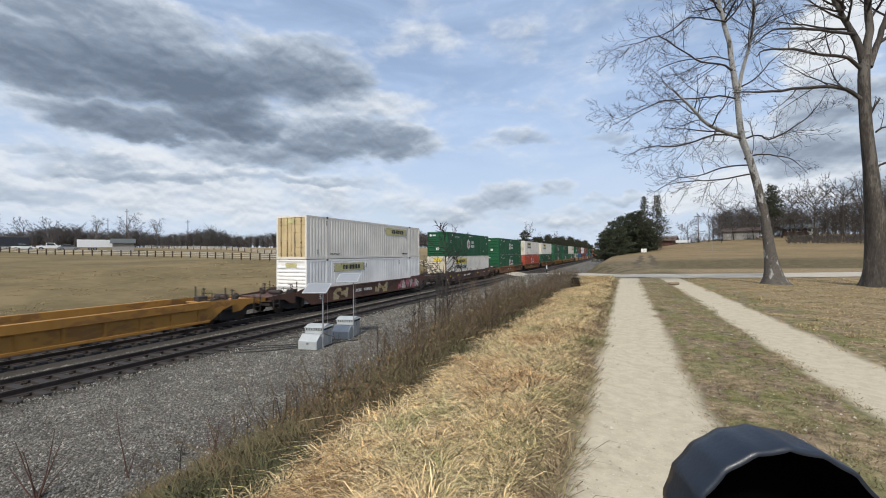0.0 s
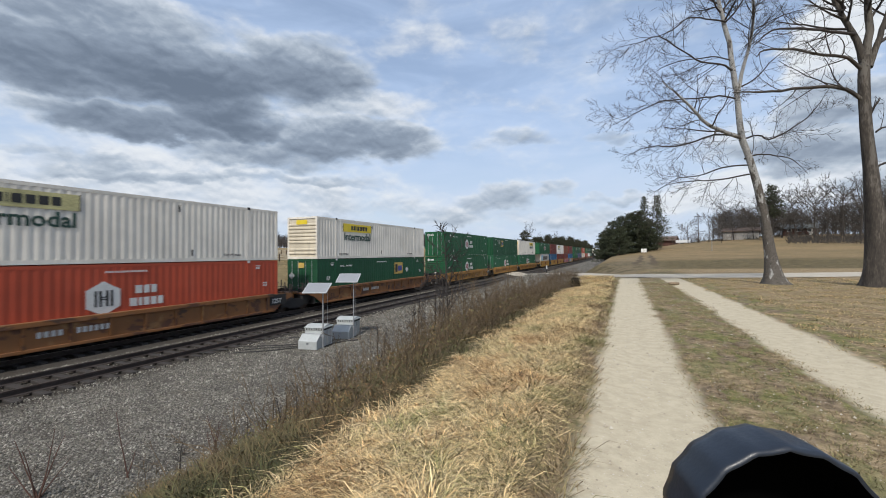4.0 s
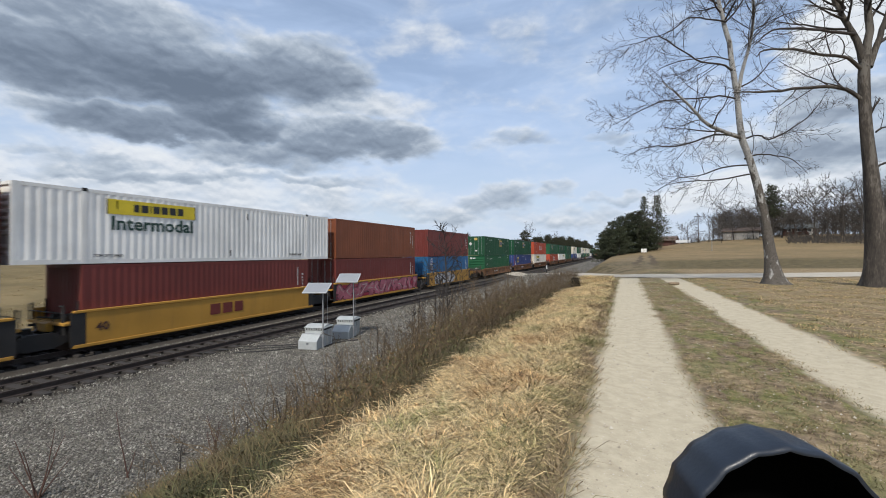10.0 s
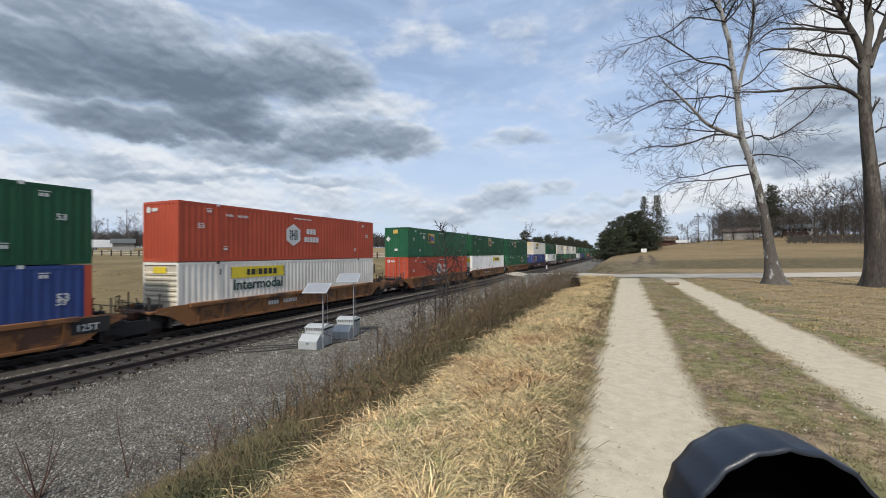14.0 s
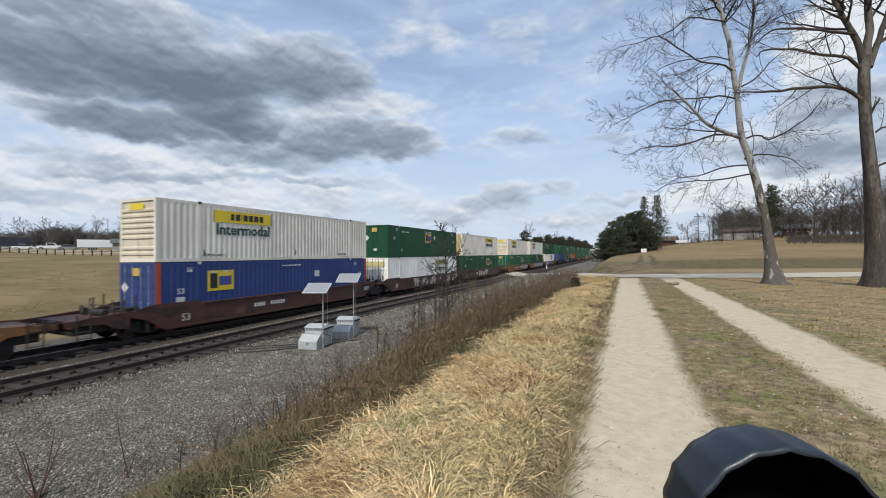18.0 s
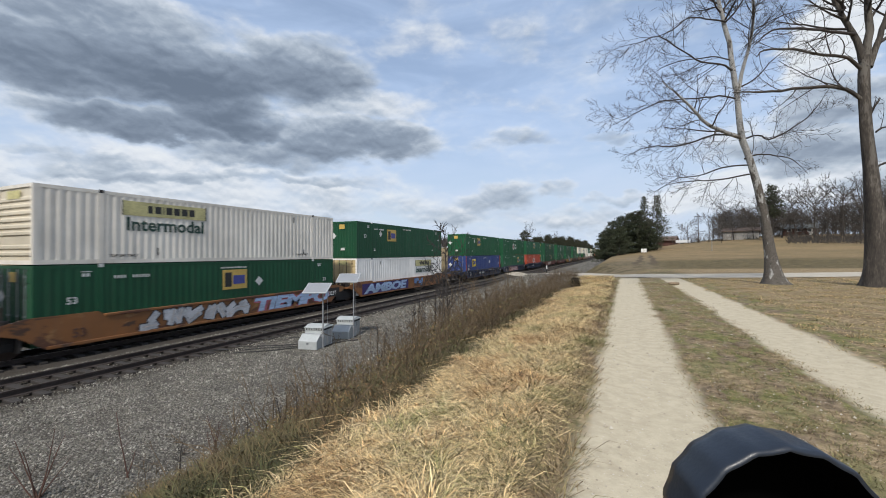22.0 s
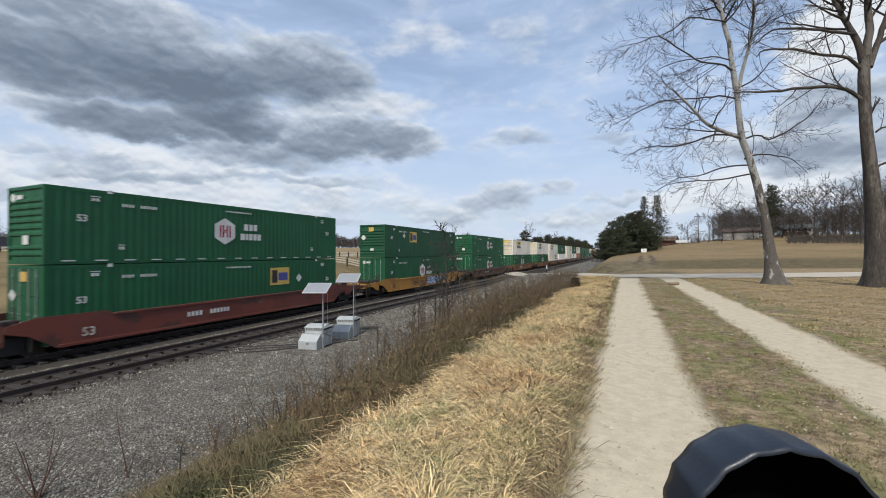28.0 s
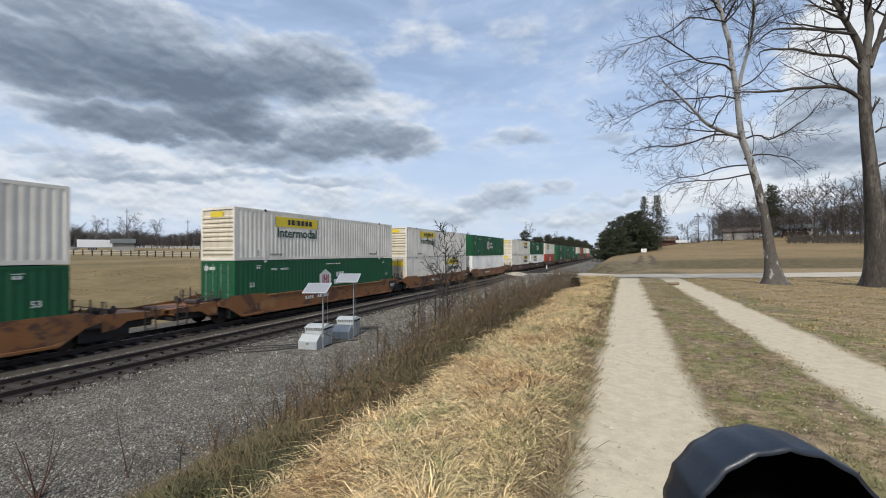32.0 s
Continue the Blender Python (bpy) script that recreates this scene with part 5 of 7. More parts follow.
def sycamore_bark():
    """Brown flaking bark low down, peeled to pale grey-white higher up."""
    m = bpy.data.materials.new("mottled_sycamore_bark")
    m.use_nodes = True
    g = Nodes(m.node_tree)
    bsdf = m.node_tree.nodes["Principled BSDF"]
    where = g.n("ShaderNodeTexCoord").outputs["Object"]
    sep = g.n("ShaderNodeSeparateXYZ")
    g.put(sep.inputs[0], where)
    flake, fine = g.noise(g.vec("MULTIPLY", where, (1.0, 1.0, 0.45)), 5.0, 5.0, 0.6), g.noise(where, 22.0, 4.0, 0.65)
    brown = g.mix(g.step(fine, 0.3, 0.7), (0.045, 0.039, 0.033), (0.135, 0.118, 0.10))
    pale = g.mix(g.step(fine, 0.3, 0.7), (0.20, 0.195, 0.185), (0.38, 0.372, 0.355))
    peel = g.math("MULTIPLY_ADD", g.step(sep.outputs[2], 1.5, 6.0), 0.21, flake)
    g.put(bsdf.inputs["Base Color"], g.mix(g.step(peel, 0.60, 0.66), brown, pale))
    bsdf.inputs["Roughness"].default_value = 0.9
    node = g.n("ShaderNodeBump")
    node.inputs["Strength"].default_value, node.inputs["Distance"].default_value = 0.9, 0.03
    g.put(node.inputs["Height"], g.math("MULTIPLY_ADD", flake, 0.6, g.math("MULTIPLY", fine, 0.4)))
    g.put(bsdf.inputs["Normal"], node.outputs[0])
    return m


BARK_PALE = sycamore_bark()
BARK_BROWN = mat("furrowed_brown_bark", (0.052, 0.043, 0.035), rough=0.95, var=0.55, scale=2.2, bump=0.9, bump_scale=16, stretch=(1, 1, 0.22), stain=(0.12, 0.108, 0.092), stain_at=0.61)
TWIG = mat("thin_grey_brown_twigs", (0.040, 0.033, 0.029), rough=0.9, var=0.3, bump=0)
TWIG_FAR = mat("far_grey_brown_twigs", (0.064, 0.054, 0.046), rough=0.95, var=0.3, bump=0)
# paler grey for far trees: distance haze is put into the twig colour
TWIG_HAZE = mat("haze_paled_grey_twigs", (0.095, 0.086, 0.082), rough=0.95, var=0.3, bump=0)
BRAMBLE = mat("brown_bramble_canes", (0.125, 0.088, 0.050), rough=0.9, var=0.45, bump=0)
NEEDLES = mat("dark_pine_needles", (0.046, 0.054, 0.026), rough=0.9, var=0.5, scale=0.7, bump=0)
NEEDLES_DRY = mat("dull_cedar_needles", (0.050, 0.052, 0.028), rough=0.9, var=0.4, scale=0.7, bump=0)


def island_mat(name, stops, rough=0.85):
    """Blades and leaves: a colour for each piece."""
    m = bpy.data.materials.new(name)
    m.use_nodes = True
    g = Nodes(m.node_tree)
    bsdf = m.node_tree.nodes["Principled BSDF"]
    geo = g.n("ShaderNodeNewGeometry")
    patch = g.noise(geo.outputs["Position"], 1.5, 4, 0.65)
    f = g.math("MULTIPLY_ADD", patch, 0.9, g.math("MULTIPLY_ADD", geo.outputs["Random Per Island"], 0.6, -0.3), clamp=True)
    g.put(bsdf.inputs["Base Color"], g.ramp(f, stops))
    bsdf.inputs["Roughness"].default_value = rough
    bsdf.inputs["Specular IOR Level"].default_value = 0.2
    return m


def grass_mat(name, dark, light, patches):
    """Grass: each blade has its own tone, and its hue follows patches of the sward."""
    m = bpy.data.materials.new(name)
    m.use_nodes = True
    g = Nodes(m.node_tree)
    bsdf = m.node_tree.nodes["Principled BSDF"]
    geo = g.n("ShaderNodeNewGeometry")
    island = geo.outputs["Random Per Island"]
    patch = g.math("MULTIPLY_ADD", g.math("SUBTRACT", island, 0.5), 0.22, g.noise(geo.outputs["Position"], 1.15, 4, 0.6, 0.4))
    hue = g.ramp(g.step(patch, 0.24, 0.76), patches)
    tone = g.math("FRACT", g.math("MULTIPLY", island, 41.3))
    g.put(bsdf.inputs["Base Color"], g.mix(1.0, hue, g.ramp(tone, [(0.0, (dark, dark, dark)), (0.5, (0.5 * (dark + light),) * 3), (1.0, (light, light, light * 0.94))]), "MULTIPLY"))
    bsdf.inputs["Roughness"].default_value = 0.8
    bsdf.inputs["Specular IOR Level"].default_value = 0.3
    return m


GRASS_GOLD = grass_mat("long_dry_grass_blades", 0.12, 1.6, [(0.0, (0.28, 0.18, 0.09)), (0.16, (0.54, 0.37, 0.19)), (0.36, (0.70, 0.54, 0.30)), (0.72, (0.62, 0.48, 0.26)), (0.88, (0.42, 0.34, 0.165)), (1.0, (0.26, 0.24, 0.105))])
GRASS_TUFT = grass_mat("rank_tussock_blades", 0.12, 1.6, [(0.0, (0.20, 0.12, 0.06)), (0.22, (0.50, 0.31, 0.145)), (0.40, (0.64, 0.46, 0.24)), (0.68, (0.72, 0.57, 0.34)), (0.86, (0.42, 0.36, 0.17)), (1.0, (0.26, 0.25, 0.10))])
GRASS_FIELD = grass_mat("rough_field_grass_blades", 0.75, 1.3, [(0.0, (0.24, 0.18, 0.095)), (0.4, (0.34, 0.255, 0.14)), (0.7, (0.27, 0.21, 0.11)), (1.0, (0.19, 0.165, 0.078))])
GRASS_SHORT = grass_mat("short_trodden_grass_blades", 0.45, 1.3, [(0.0, (0.17, 0.115, 0.068)), (0.3, (0.36, 0.265, 0.15)), (0.5, (0.27, 0.205, 0.11)), (0.75, (0.22, 0.195, 0.088)), (1.0, (0.17, 0.17, 0.065))])
GRASS_LAWN = grass_mat("mown_winter_grass_blades", 0.35, 1.4, [(0.0, (0.40, 0.27, 0.14)), (0.4, (0.50, 0.37, 0.20)), (0.65, (0.33, 0.27, 0.14)), (1.0, (0.21, 0.20, 0.09))])
WEEDS = grass_mat("green_brown_weed_leaves", 0.4, 1.4, [(0.0, (0.16, 0.108, 0.058)), (0.35, (0.12, 0.094, 0.046)), (0.6, (0.095, 0.086, 0.040)), (1.0, (0.070, 0.078, 0.032))])
STONES = island_mat("crushed_grey_stone", [(0.15, (0.062, 0.057, 0.048)), (0.42, (0.175, 0.163, 0.138)), (0.66, (0.30, 0.282, 0.242)), (0.85, (0.50, 0.47, 0.41))])


class Limbs:
    """Tapered tubes gathered into one mesh."""

    def __init__(self):
        self.v, self.f = [], []

    def tube(self, pts, radii, sides):
        pts = [Vector(p) for p in pts]
        i0 = len(self.v)
        a = None
        for k, (p, r) in enumerate(zip(pts, radii)):
            d = (pts[min(k + 1, len(pts) - 1)] - pts[max(k - 1, 0)]).normalized()
            a = (d.orthogonal() if a is None else a - d * a.dot(d)).normalized()
            b = d.cross(a)
            self.v += [tuple(p + (a * math.cos(t) + b * math.sin(t)) * r) for t in (2 * math.pi * j / sides for j in range(sides))]
        for k in range(len(pts) - 1):
            o = i0 + k * sides
            self.f += [(o + j, o + (j + 1) % sides, o + sides + (j + 1) % sides, o + sides + j) for j in range(sides)]
        return self

    def done(self, name, shade=True):
        return raw_mesh(name, self.v, quads=self.f, shade=shade)


def wander(rng, p, d, length, n, bend, lift=0.0):
    """A crooked line of n steps from p, first along d."""
    pts, p, d = [Vector(p)], Vector(p), Vector(d).normalized()
    for _ in range(n):
        d = (d + Vector((rng.uniform(-1, 1), rng.uniform(-1, 1), rng.uniform(-1, 1) + lift)) * bend).normalized()
        p = p + d * (length / n)
        pts.append(p)
    return pts


def taper(r0, r1, n):
    return [r0 + (r1 - r0) * i / (n - 1) for i in range(n)]


def sprout(rng, limbs, pts, r0, level, length, count, sides=3, bend=0.28, lift=0.1, start=0.2, thin=0.008):
    """Side shoots along a line, and shoots on those, down to the finest."""
    n = len(pts)
    for k in range(count):
        t = start + (1 - start) * (k + rng.random()) / count
        i = min(n - 2, int(t * (n - 1)))
        f = t * (n - 1) - i
        p = pts[i].lerp(pts[i + 1], f)
        d = (pts[i + 1] - pts[i]).normalized()
        side = d.orthogonal()
        side.rotate(Matrix.Rotation(rng.uniform(0, 2 * math.pi), 3, d))
        d2 = (d * rng.uniform(0.55, 1.15) + side * rng.uniform(0.5, 0.95)).normalized()
        ln = length * rng.uniform(0.55, 1.15) * (1.15 - 0.6 * t)
        r = max(thin, r0 * (1 - 0.7 * t) * 0.5)
        line = wander(rng, p, d2, ln, 5 if level > 1 else 3, bend, lift)
        limbs.tube(line, taper(r, max(0.35 * thin, r * 0.35), len(line)), sides if r < 0.03 else 5)
        if level > 1:
            sprout(rng, limbs, line, r, level - 1, ln * 0.52, max(3, int(count * 0.62)), 3, bend * 1.1, lift, 0.15, thin)


RIGHT = Vector((0.9163, 0.4004, 0.0))      # across the view, level
AWAY = Vector((-0.4004, 0.9163, 0.0))


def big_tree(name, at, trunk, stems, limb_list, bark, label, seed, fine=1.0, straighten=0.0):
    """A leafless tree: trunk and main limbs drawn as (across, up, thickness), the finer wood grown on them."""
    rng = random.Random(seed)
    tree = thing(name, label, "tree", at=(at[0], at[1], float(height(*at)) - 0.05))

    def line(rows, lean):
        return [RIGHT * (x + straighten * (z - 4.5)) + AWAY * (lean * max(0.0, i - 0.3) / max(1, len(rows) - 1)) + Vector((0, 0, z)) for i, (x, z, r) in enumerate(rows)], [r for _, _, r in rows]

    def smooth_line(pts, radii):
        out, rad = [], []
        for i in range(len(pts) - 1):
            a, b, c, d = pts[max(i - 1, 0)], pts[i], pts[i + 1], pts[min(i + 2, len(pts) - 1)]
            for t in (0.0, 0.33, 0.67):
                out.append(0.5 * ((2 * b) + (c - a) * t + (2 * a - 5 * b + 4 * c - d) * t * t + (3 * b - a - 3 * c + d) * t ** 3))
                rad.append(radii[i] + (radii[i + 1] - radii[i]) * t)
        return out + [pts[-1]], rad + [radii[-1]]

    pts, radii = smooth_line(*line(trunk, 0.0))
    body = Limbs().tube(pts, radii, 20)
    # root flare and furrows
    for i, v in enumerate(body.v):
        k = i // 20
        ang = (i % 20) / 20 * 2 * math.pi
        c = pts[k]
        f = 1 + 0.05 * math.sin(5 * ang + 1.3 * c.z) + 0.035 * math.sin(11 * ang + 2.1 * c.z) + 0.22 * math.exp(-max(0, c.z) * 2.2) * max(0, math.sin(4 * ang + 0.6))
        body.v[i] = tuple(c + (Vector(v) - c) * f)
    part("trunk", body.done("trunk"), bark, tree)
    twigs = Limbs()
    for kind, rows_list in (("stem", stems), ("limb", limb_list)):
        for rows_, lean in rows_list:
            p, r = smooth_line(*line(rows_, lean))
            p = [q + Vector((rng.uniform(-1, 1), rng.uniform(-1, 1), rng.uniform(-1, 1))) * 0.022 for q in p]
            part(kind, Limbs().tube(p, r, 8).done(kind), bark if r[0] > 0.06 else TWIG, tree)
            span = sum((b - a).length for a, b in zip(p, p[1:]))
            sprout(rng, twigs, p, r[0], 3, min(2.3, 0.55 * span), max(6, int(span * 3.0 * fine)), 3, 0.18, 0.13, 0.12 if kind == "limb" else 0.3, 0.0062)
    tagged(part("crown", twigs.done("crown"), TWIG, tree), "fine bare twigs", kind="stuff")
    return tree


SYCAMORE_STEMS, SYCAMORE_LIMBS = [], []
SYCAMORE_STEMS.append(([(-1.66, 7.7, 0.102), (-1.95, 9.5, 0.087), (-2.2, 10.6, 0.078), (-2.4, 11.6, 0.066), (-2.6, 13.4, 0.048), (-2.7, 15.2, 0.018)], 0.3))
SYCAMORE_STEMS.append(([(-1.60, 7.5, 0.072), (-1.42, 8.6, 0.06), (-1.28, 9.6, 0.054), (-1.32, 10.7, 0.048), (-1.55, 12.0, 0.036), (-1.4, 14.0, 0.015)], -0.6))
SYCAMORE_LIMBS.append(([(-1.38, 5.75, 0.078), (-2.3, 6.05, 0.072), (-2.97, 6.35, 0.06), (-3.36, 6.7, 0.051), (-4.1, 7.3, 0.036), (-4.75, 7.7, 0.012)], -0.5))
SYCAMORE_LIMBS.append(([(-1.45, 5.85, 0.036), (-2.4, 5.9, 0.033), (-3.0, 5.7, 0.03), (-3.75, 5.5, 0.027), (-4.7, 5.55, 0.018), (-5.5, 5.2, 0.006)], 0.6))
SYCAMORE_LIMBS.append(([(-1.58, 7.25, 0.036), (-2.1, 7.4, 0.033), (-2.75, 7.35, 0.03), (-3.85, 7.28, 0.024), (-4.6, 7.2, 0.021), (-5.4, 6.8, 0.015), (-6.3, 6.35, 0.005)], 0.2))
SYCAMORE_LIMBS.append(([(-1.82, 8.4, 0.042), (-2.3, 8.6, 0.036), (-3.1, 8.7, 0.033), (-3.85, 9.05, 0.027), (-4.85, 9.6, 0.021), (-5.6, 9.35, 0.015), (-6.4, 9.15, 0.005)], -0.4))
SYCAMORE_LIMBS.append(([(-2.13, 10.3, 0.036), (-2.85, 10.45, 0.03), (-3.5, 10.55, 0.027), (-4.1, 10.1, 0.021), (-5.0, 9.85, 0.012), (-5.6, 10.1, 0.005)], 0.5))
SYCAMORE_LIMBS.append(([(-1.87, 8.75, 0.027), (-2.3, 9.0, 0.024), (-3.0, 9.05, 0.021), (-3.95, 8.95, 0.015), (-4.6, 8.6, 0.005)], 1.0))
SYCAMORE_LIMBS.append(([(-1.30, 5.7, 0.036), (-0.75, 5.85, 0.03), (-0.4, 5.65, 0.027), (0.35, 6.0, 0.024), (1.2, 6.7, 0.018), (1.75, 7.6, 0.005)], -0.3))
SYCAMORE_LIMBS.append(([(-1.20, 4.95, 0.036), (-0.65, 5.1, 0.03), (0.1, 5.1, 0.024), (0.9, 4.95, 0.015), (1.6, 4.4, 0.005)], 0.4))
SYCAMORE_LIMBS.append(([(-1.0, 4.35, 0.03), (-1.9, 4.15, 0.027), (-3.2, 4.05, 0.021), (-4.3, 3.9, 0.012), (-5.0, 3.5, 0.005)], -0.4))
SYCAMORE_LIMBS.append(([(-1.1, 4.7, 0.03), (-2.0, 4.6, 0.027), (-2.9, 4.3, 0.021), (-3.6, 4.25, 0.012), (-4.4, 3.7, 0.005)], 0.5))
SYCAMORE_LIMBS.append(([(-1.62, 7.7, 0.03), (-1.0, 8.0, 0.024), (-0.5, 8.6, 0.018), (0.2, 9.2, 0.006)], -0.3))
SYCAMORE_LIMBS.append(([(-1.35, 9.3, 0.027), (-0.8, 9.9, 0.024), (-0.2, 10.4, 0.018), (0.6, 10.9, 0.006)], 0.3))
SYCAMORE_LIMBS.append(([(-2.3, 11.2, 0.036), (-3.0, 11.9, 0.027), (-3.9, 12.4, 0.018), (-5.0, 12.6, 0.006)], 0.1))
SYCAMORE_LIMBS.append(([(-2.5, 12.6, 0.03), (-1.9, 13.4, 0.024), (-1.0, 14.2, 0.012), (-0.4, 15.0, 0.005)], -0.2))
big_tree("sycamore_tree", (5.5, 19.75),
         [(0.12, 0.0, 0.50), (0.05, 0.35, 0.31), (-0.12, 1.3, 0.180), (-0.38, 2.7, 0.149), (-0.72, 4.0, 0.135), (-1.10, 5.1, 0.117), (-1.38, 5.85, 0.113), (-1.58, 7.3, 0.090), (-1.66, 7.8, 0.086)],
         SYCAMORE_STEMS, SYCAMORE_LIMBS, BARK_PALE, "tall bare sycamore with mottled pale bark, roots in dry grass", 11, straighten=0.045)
OAK_STEMS, OAK_LIMBS = [], []
OAK_STEMS.append(([(-0.32, 7.8, 0.126), (-0.55, 8.8, 0.105), (-0.85, 9.5, 0.091), (-1.15, 10.3, 0.077), (-1.5, 11.8, 0.049), (-1.7, 13.5, 0.021)], 0.4))
OAK_STEMS.append(([(-0.30, 7.9, 0.14), (-0.20, 9.1, 0.119), (-0.30, 10.2, 0.105), (-0.2, 11.8, 0.07), (-0.1, 13.6, 0.028)], -0.3))
OAK_STEMS.append(([(-0.20, 7.8, 0.105), (0.25, 8.9, 0.091), (0.60, 9.8, 0.077), (1.1, 11.2, 0.049), (1.5, 12.8, 0.021)], 0.2))
OAK_LIMBS.append(([(-0.44, 6.65, 0.07), (-0.95, 7.05, 0.063), (-1.75, 7.2, 0.056), (-3.1, 7.1, 0.045), (-3.9, 7.08, 0.035), (-4.7, 7.12, 0.014)], 0.5))
OAK_LIMBS.append(([(-0.42, 7.7, 0.063), (-0.95, 8.1, 0.056), (-1.9, 8.2, 0.049), (-3.1, 8.35, 0.042), (-4.1, 8.28, 0.028), (-4.45, 8.0, 0.01)], -0.4))
OAK_LIMBS.append(([(-0.63, 9.0, 0.056), (-1.5, 9.1, 0.049), (-2.5, 9.25, 0.042), (-3.5, 9.2, 0.032), (-4.1, 8.7, 0.01)], 0.2))
OAK_LIMBS.append(([(-1.0, 9.9, 0.049), (-1.7, 10.5, 0.042), (-2.6, 10.8, 0.028), (-3.6, 10.7, 0.008)], -0.5))
OAK_LIMBS.append(([(-0.15, 6.2, 0.042), (0.07, 6.55, 0.032), (0.2, 6.7, 0.021)], 0.0))
OAK_LIMBS.append(([(0.2, 8.7, 0.056), (0.9, 9.1, 0.049), (1.7, 9.3, 0.035), (2.6, 9.2, 0.01)], 0.4))
OAK_LIMBS.append(([(0.0, 5.5, 0.035), (0.5, 5.7, 0.028), (1.3, 5.4, 0.021), (2.0, 4.9, 0.007)], 0.2))
OAK_LIMBS.append(([(0.05, 4.3, 0.035), (0.6, 4.5, 0.028), (1.3, 4.1, 0.021), (1.8, 3.5, 0.007)], -0.2))
big_tree("oak_tree", (8.22, 19.32),
         [(0.0, 0.0, 0.448), (0.0, 0.5, 0.370), (0.0, 1.4, 0.314), (-0.02, 2.2, 0.291), (-0.10, 3.2, 0.235), (-0.18, 4.2, 0.202), (-0.30, 5.4, 0.174), (-0.36, 6.6, 0.162), (-0.36, 7.6, 0.157), (-0.30, 8.2, 0.146)],
         OAK_STEMS, OAK_LIMBS, BARK_BROWN, "massive bare tree with deeply furrowed split trunk in grass", 23, 0.8)


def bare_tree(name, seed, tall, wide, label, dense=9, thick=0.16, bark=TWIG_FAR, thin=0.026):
    """A winter tree seen from afar: a short bole that spreads into a broad crown of fine twigs."""
    rng = random.Random(seed)
    tree = thing(name, label, "tree", "bare trees")
    trunk = wander(rng, (0, 0, -0.2), (0, 0, 1), tall * 0.66, 7, 0.08, 0.4)
    part("trunk", Limbs().tube(trunk, taper(thick * tall / 12, thick * 0.3, len(trunk)), 7).done("trunk"), bark, tree)
    wood = Limbs()
    for k in range(dense):
        t = 0.24 + 0.74 * (k + rng.random()) / dense
        i = min(len(trunk) - 2, int(t * (len(trunk) - 1)))
        p = trunk[i].lerp(trunk[i + 1], t * (len(trunk) - 1) - i)
        a = rng.uniform(0, 2 * math.pi)
        d = Vector((math.cos(a) * wide, math.sin(a) * wide, rng.uniform(0.2, 0.8) + t * t * 1.6))
        line = wander(rng, p, d, tall * rng.uniform(0.36, 0.55) * (1.2 - 0.45 * t), 6, 0.17, 0.12)
        wood.tube(line, taper(thick * 0.42, 0.025, len(line)), 4)
        sprout(rng, wood, line, thick * 0.34, 3, tall * 0.22, 7, 3, 0.18, 0.12, 0.2, thin)
    tagged(part("crown", wood.done("crown"), bark, tree), kind="stuff")
    return tree


def conifer(name, seed, tall, wide, label, needles, base=0.12, power=0.75, lush=1.0):
    """An evergreen: whorls of boughs, each with tufts of needles."""
    rng = random.Random(seed)
    tree = thing(name, label, "tree", "evergreen trees")
    part("trunk", Limbs().tube([(0, 0, -0.2), (0.05, 0, tall * 0.5), (0, 0.05, tall)], [0.2, 0.12, 0.02], 7).done("trunk"), BARK_BROWN, tree)
    v, f = [], []
    boughs = Limbs()
    layers = int(tall * 2.2)
    for k in range(layers):
        t = base + (1 - base) * k / layers
        z = tall * t
        reach = wide * (1 - t) ** power * rng.uniform(0.6, 1.15) + 0.25
        n = rng.randint(4, 7)
        a0 = rng.uniform(0, 6.28)
        for j in range(n):
            a = a0 + 6.283 * j / n + rng.uniform(-0.35, 0.35)
            r = reach * rng.uniform(0.55, 1.15)
            tip = Vector((math.cos(a) * r, math.sin(a) * r, z + rng.uniform(-0.1, 0.3) * r))
            boughs.tube([(0, 0, z), tuple(tip)], [0.035, 0.01], 3)
            for m in range(max(5, int(r * 9 * lush))):
                q = Vector((0, 0, z)).lerp(tip, 1.05 - 0.85 * rng.random() ** 1.4) + Vector((rng.gauss(0, 0.2), rng.gauss(0, 0.2), rng.gauss(0, 0.15)))
                s = rng.uniform(0.18, 0.42)
                for _ in range(3):
                    d1 = Vector((rng.gauss(0, 1), rng.gauss(0, 1), rng.gauss(0, 0.6))).normalized() * s
                    d2 = Vector((rng.gauss(0, 1), rng.gauss(0, 1), rng.gauss(0, 0.6))).normalized() * s * 0.6
                    i = len(v)
                    v += [tuple(q - d1 * 0.4), tuple(q + d1), tuple(q + d2)]
                    f.append((i, i + 1, i + 2))
    part("boughs", boughs.done("boughs"), BARK_BROWN, tree)
    tagged(part("needles", raw_mesh("needles", v, tris=f), needles, tree), kind="stuff")
    return tree


def plant(tree, x, y, scale=1.0, turn=0.0, first=False):
    m = Matrix.Translation((x, y, float(height(x, y)))) @ pose(0, 0, 0, 0, 0, turn) @ Matrix.Diagonal((scale, scale, scale, 1))
    if first:
        tree.matrix_basis = m
        return tree
    return copy_thing(tree, m)


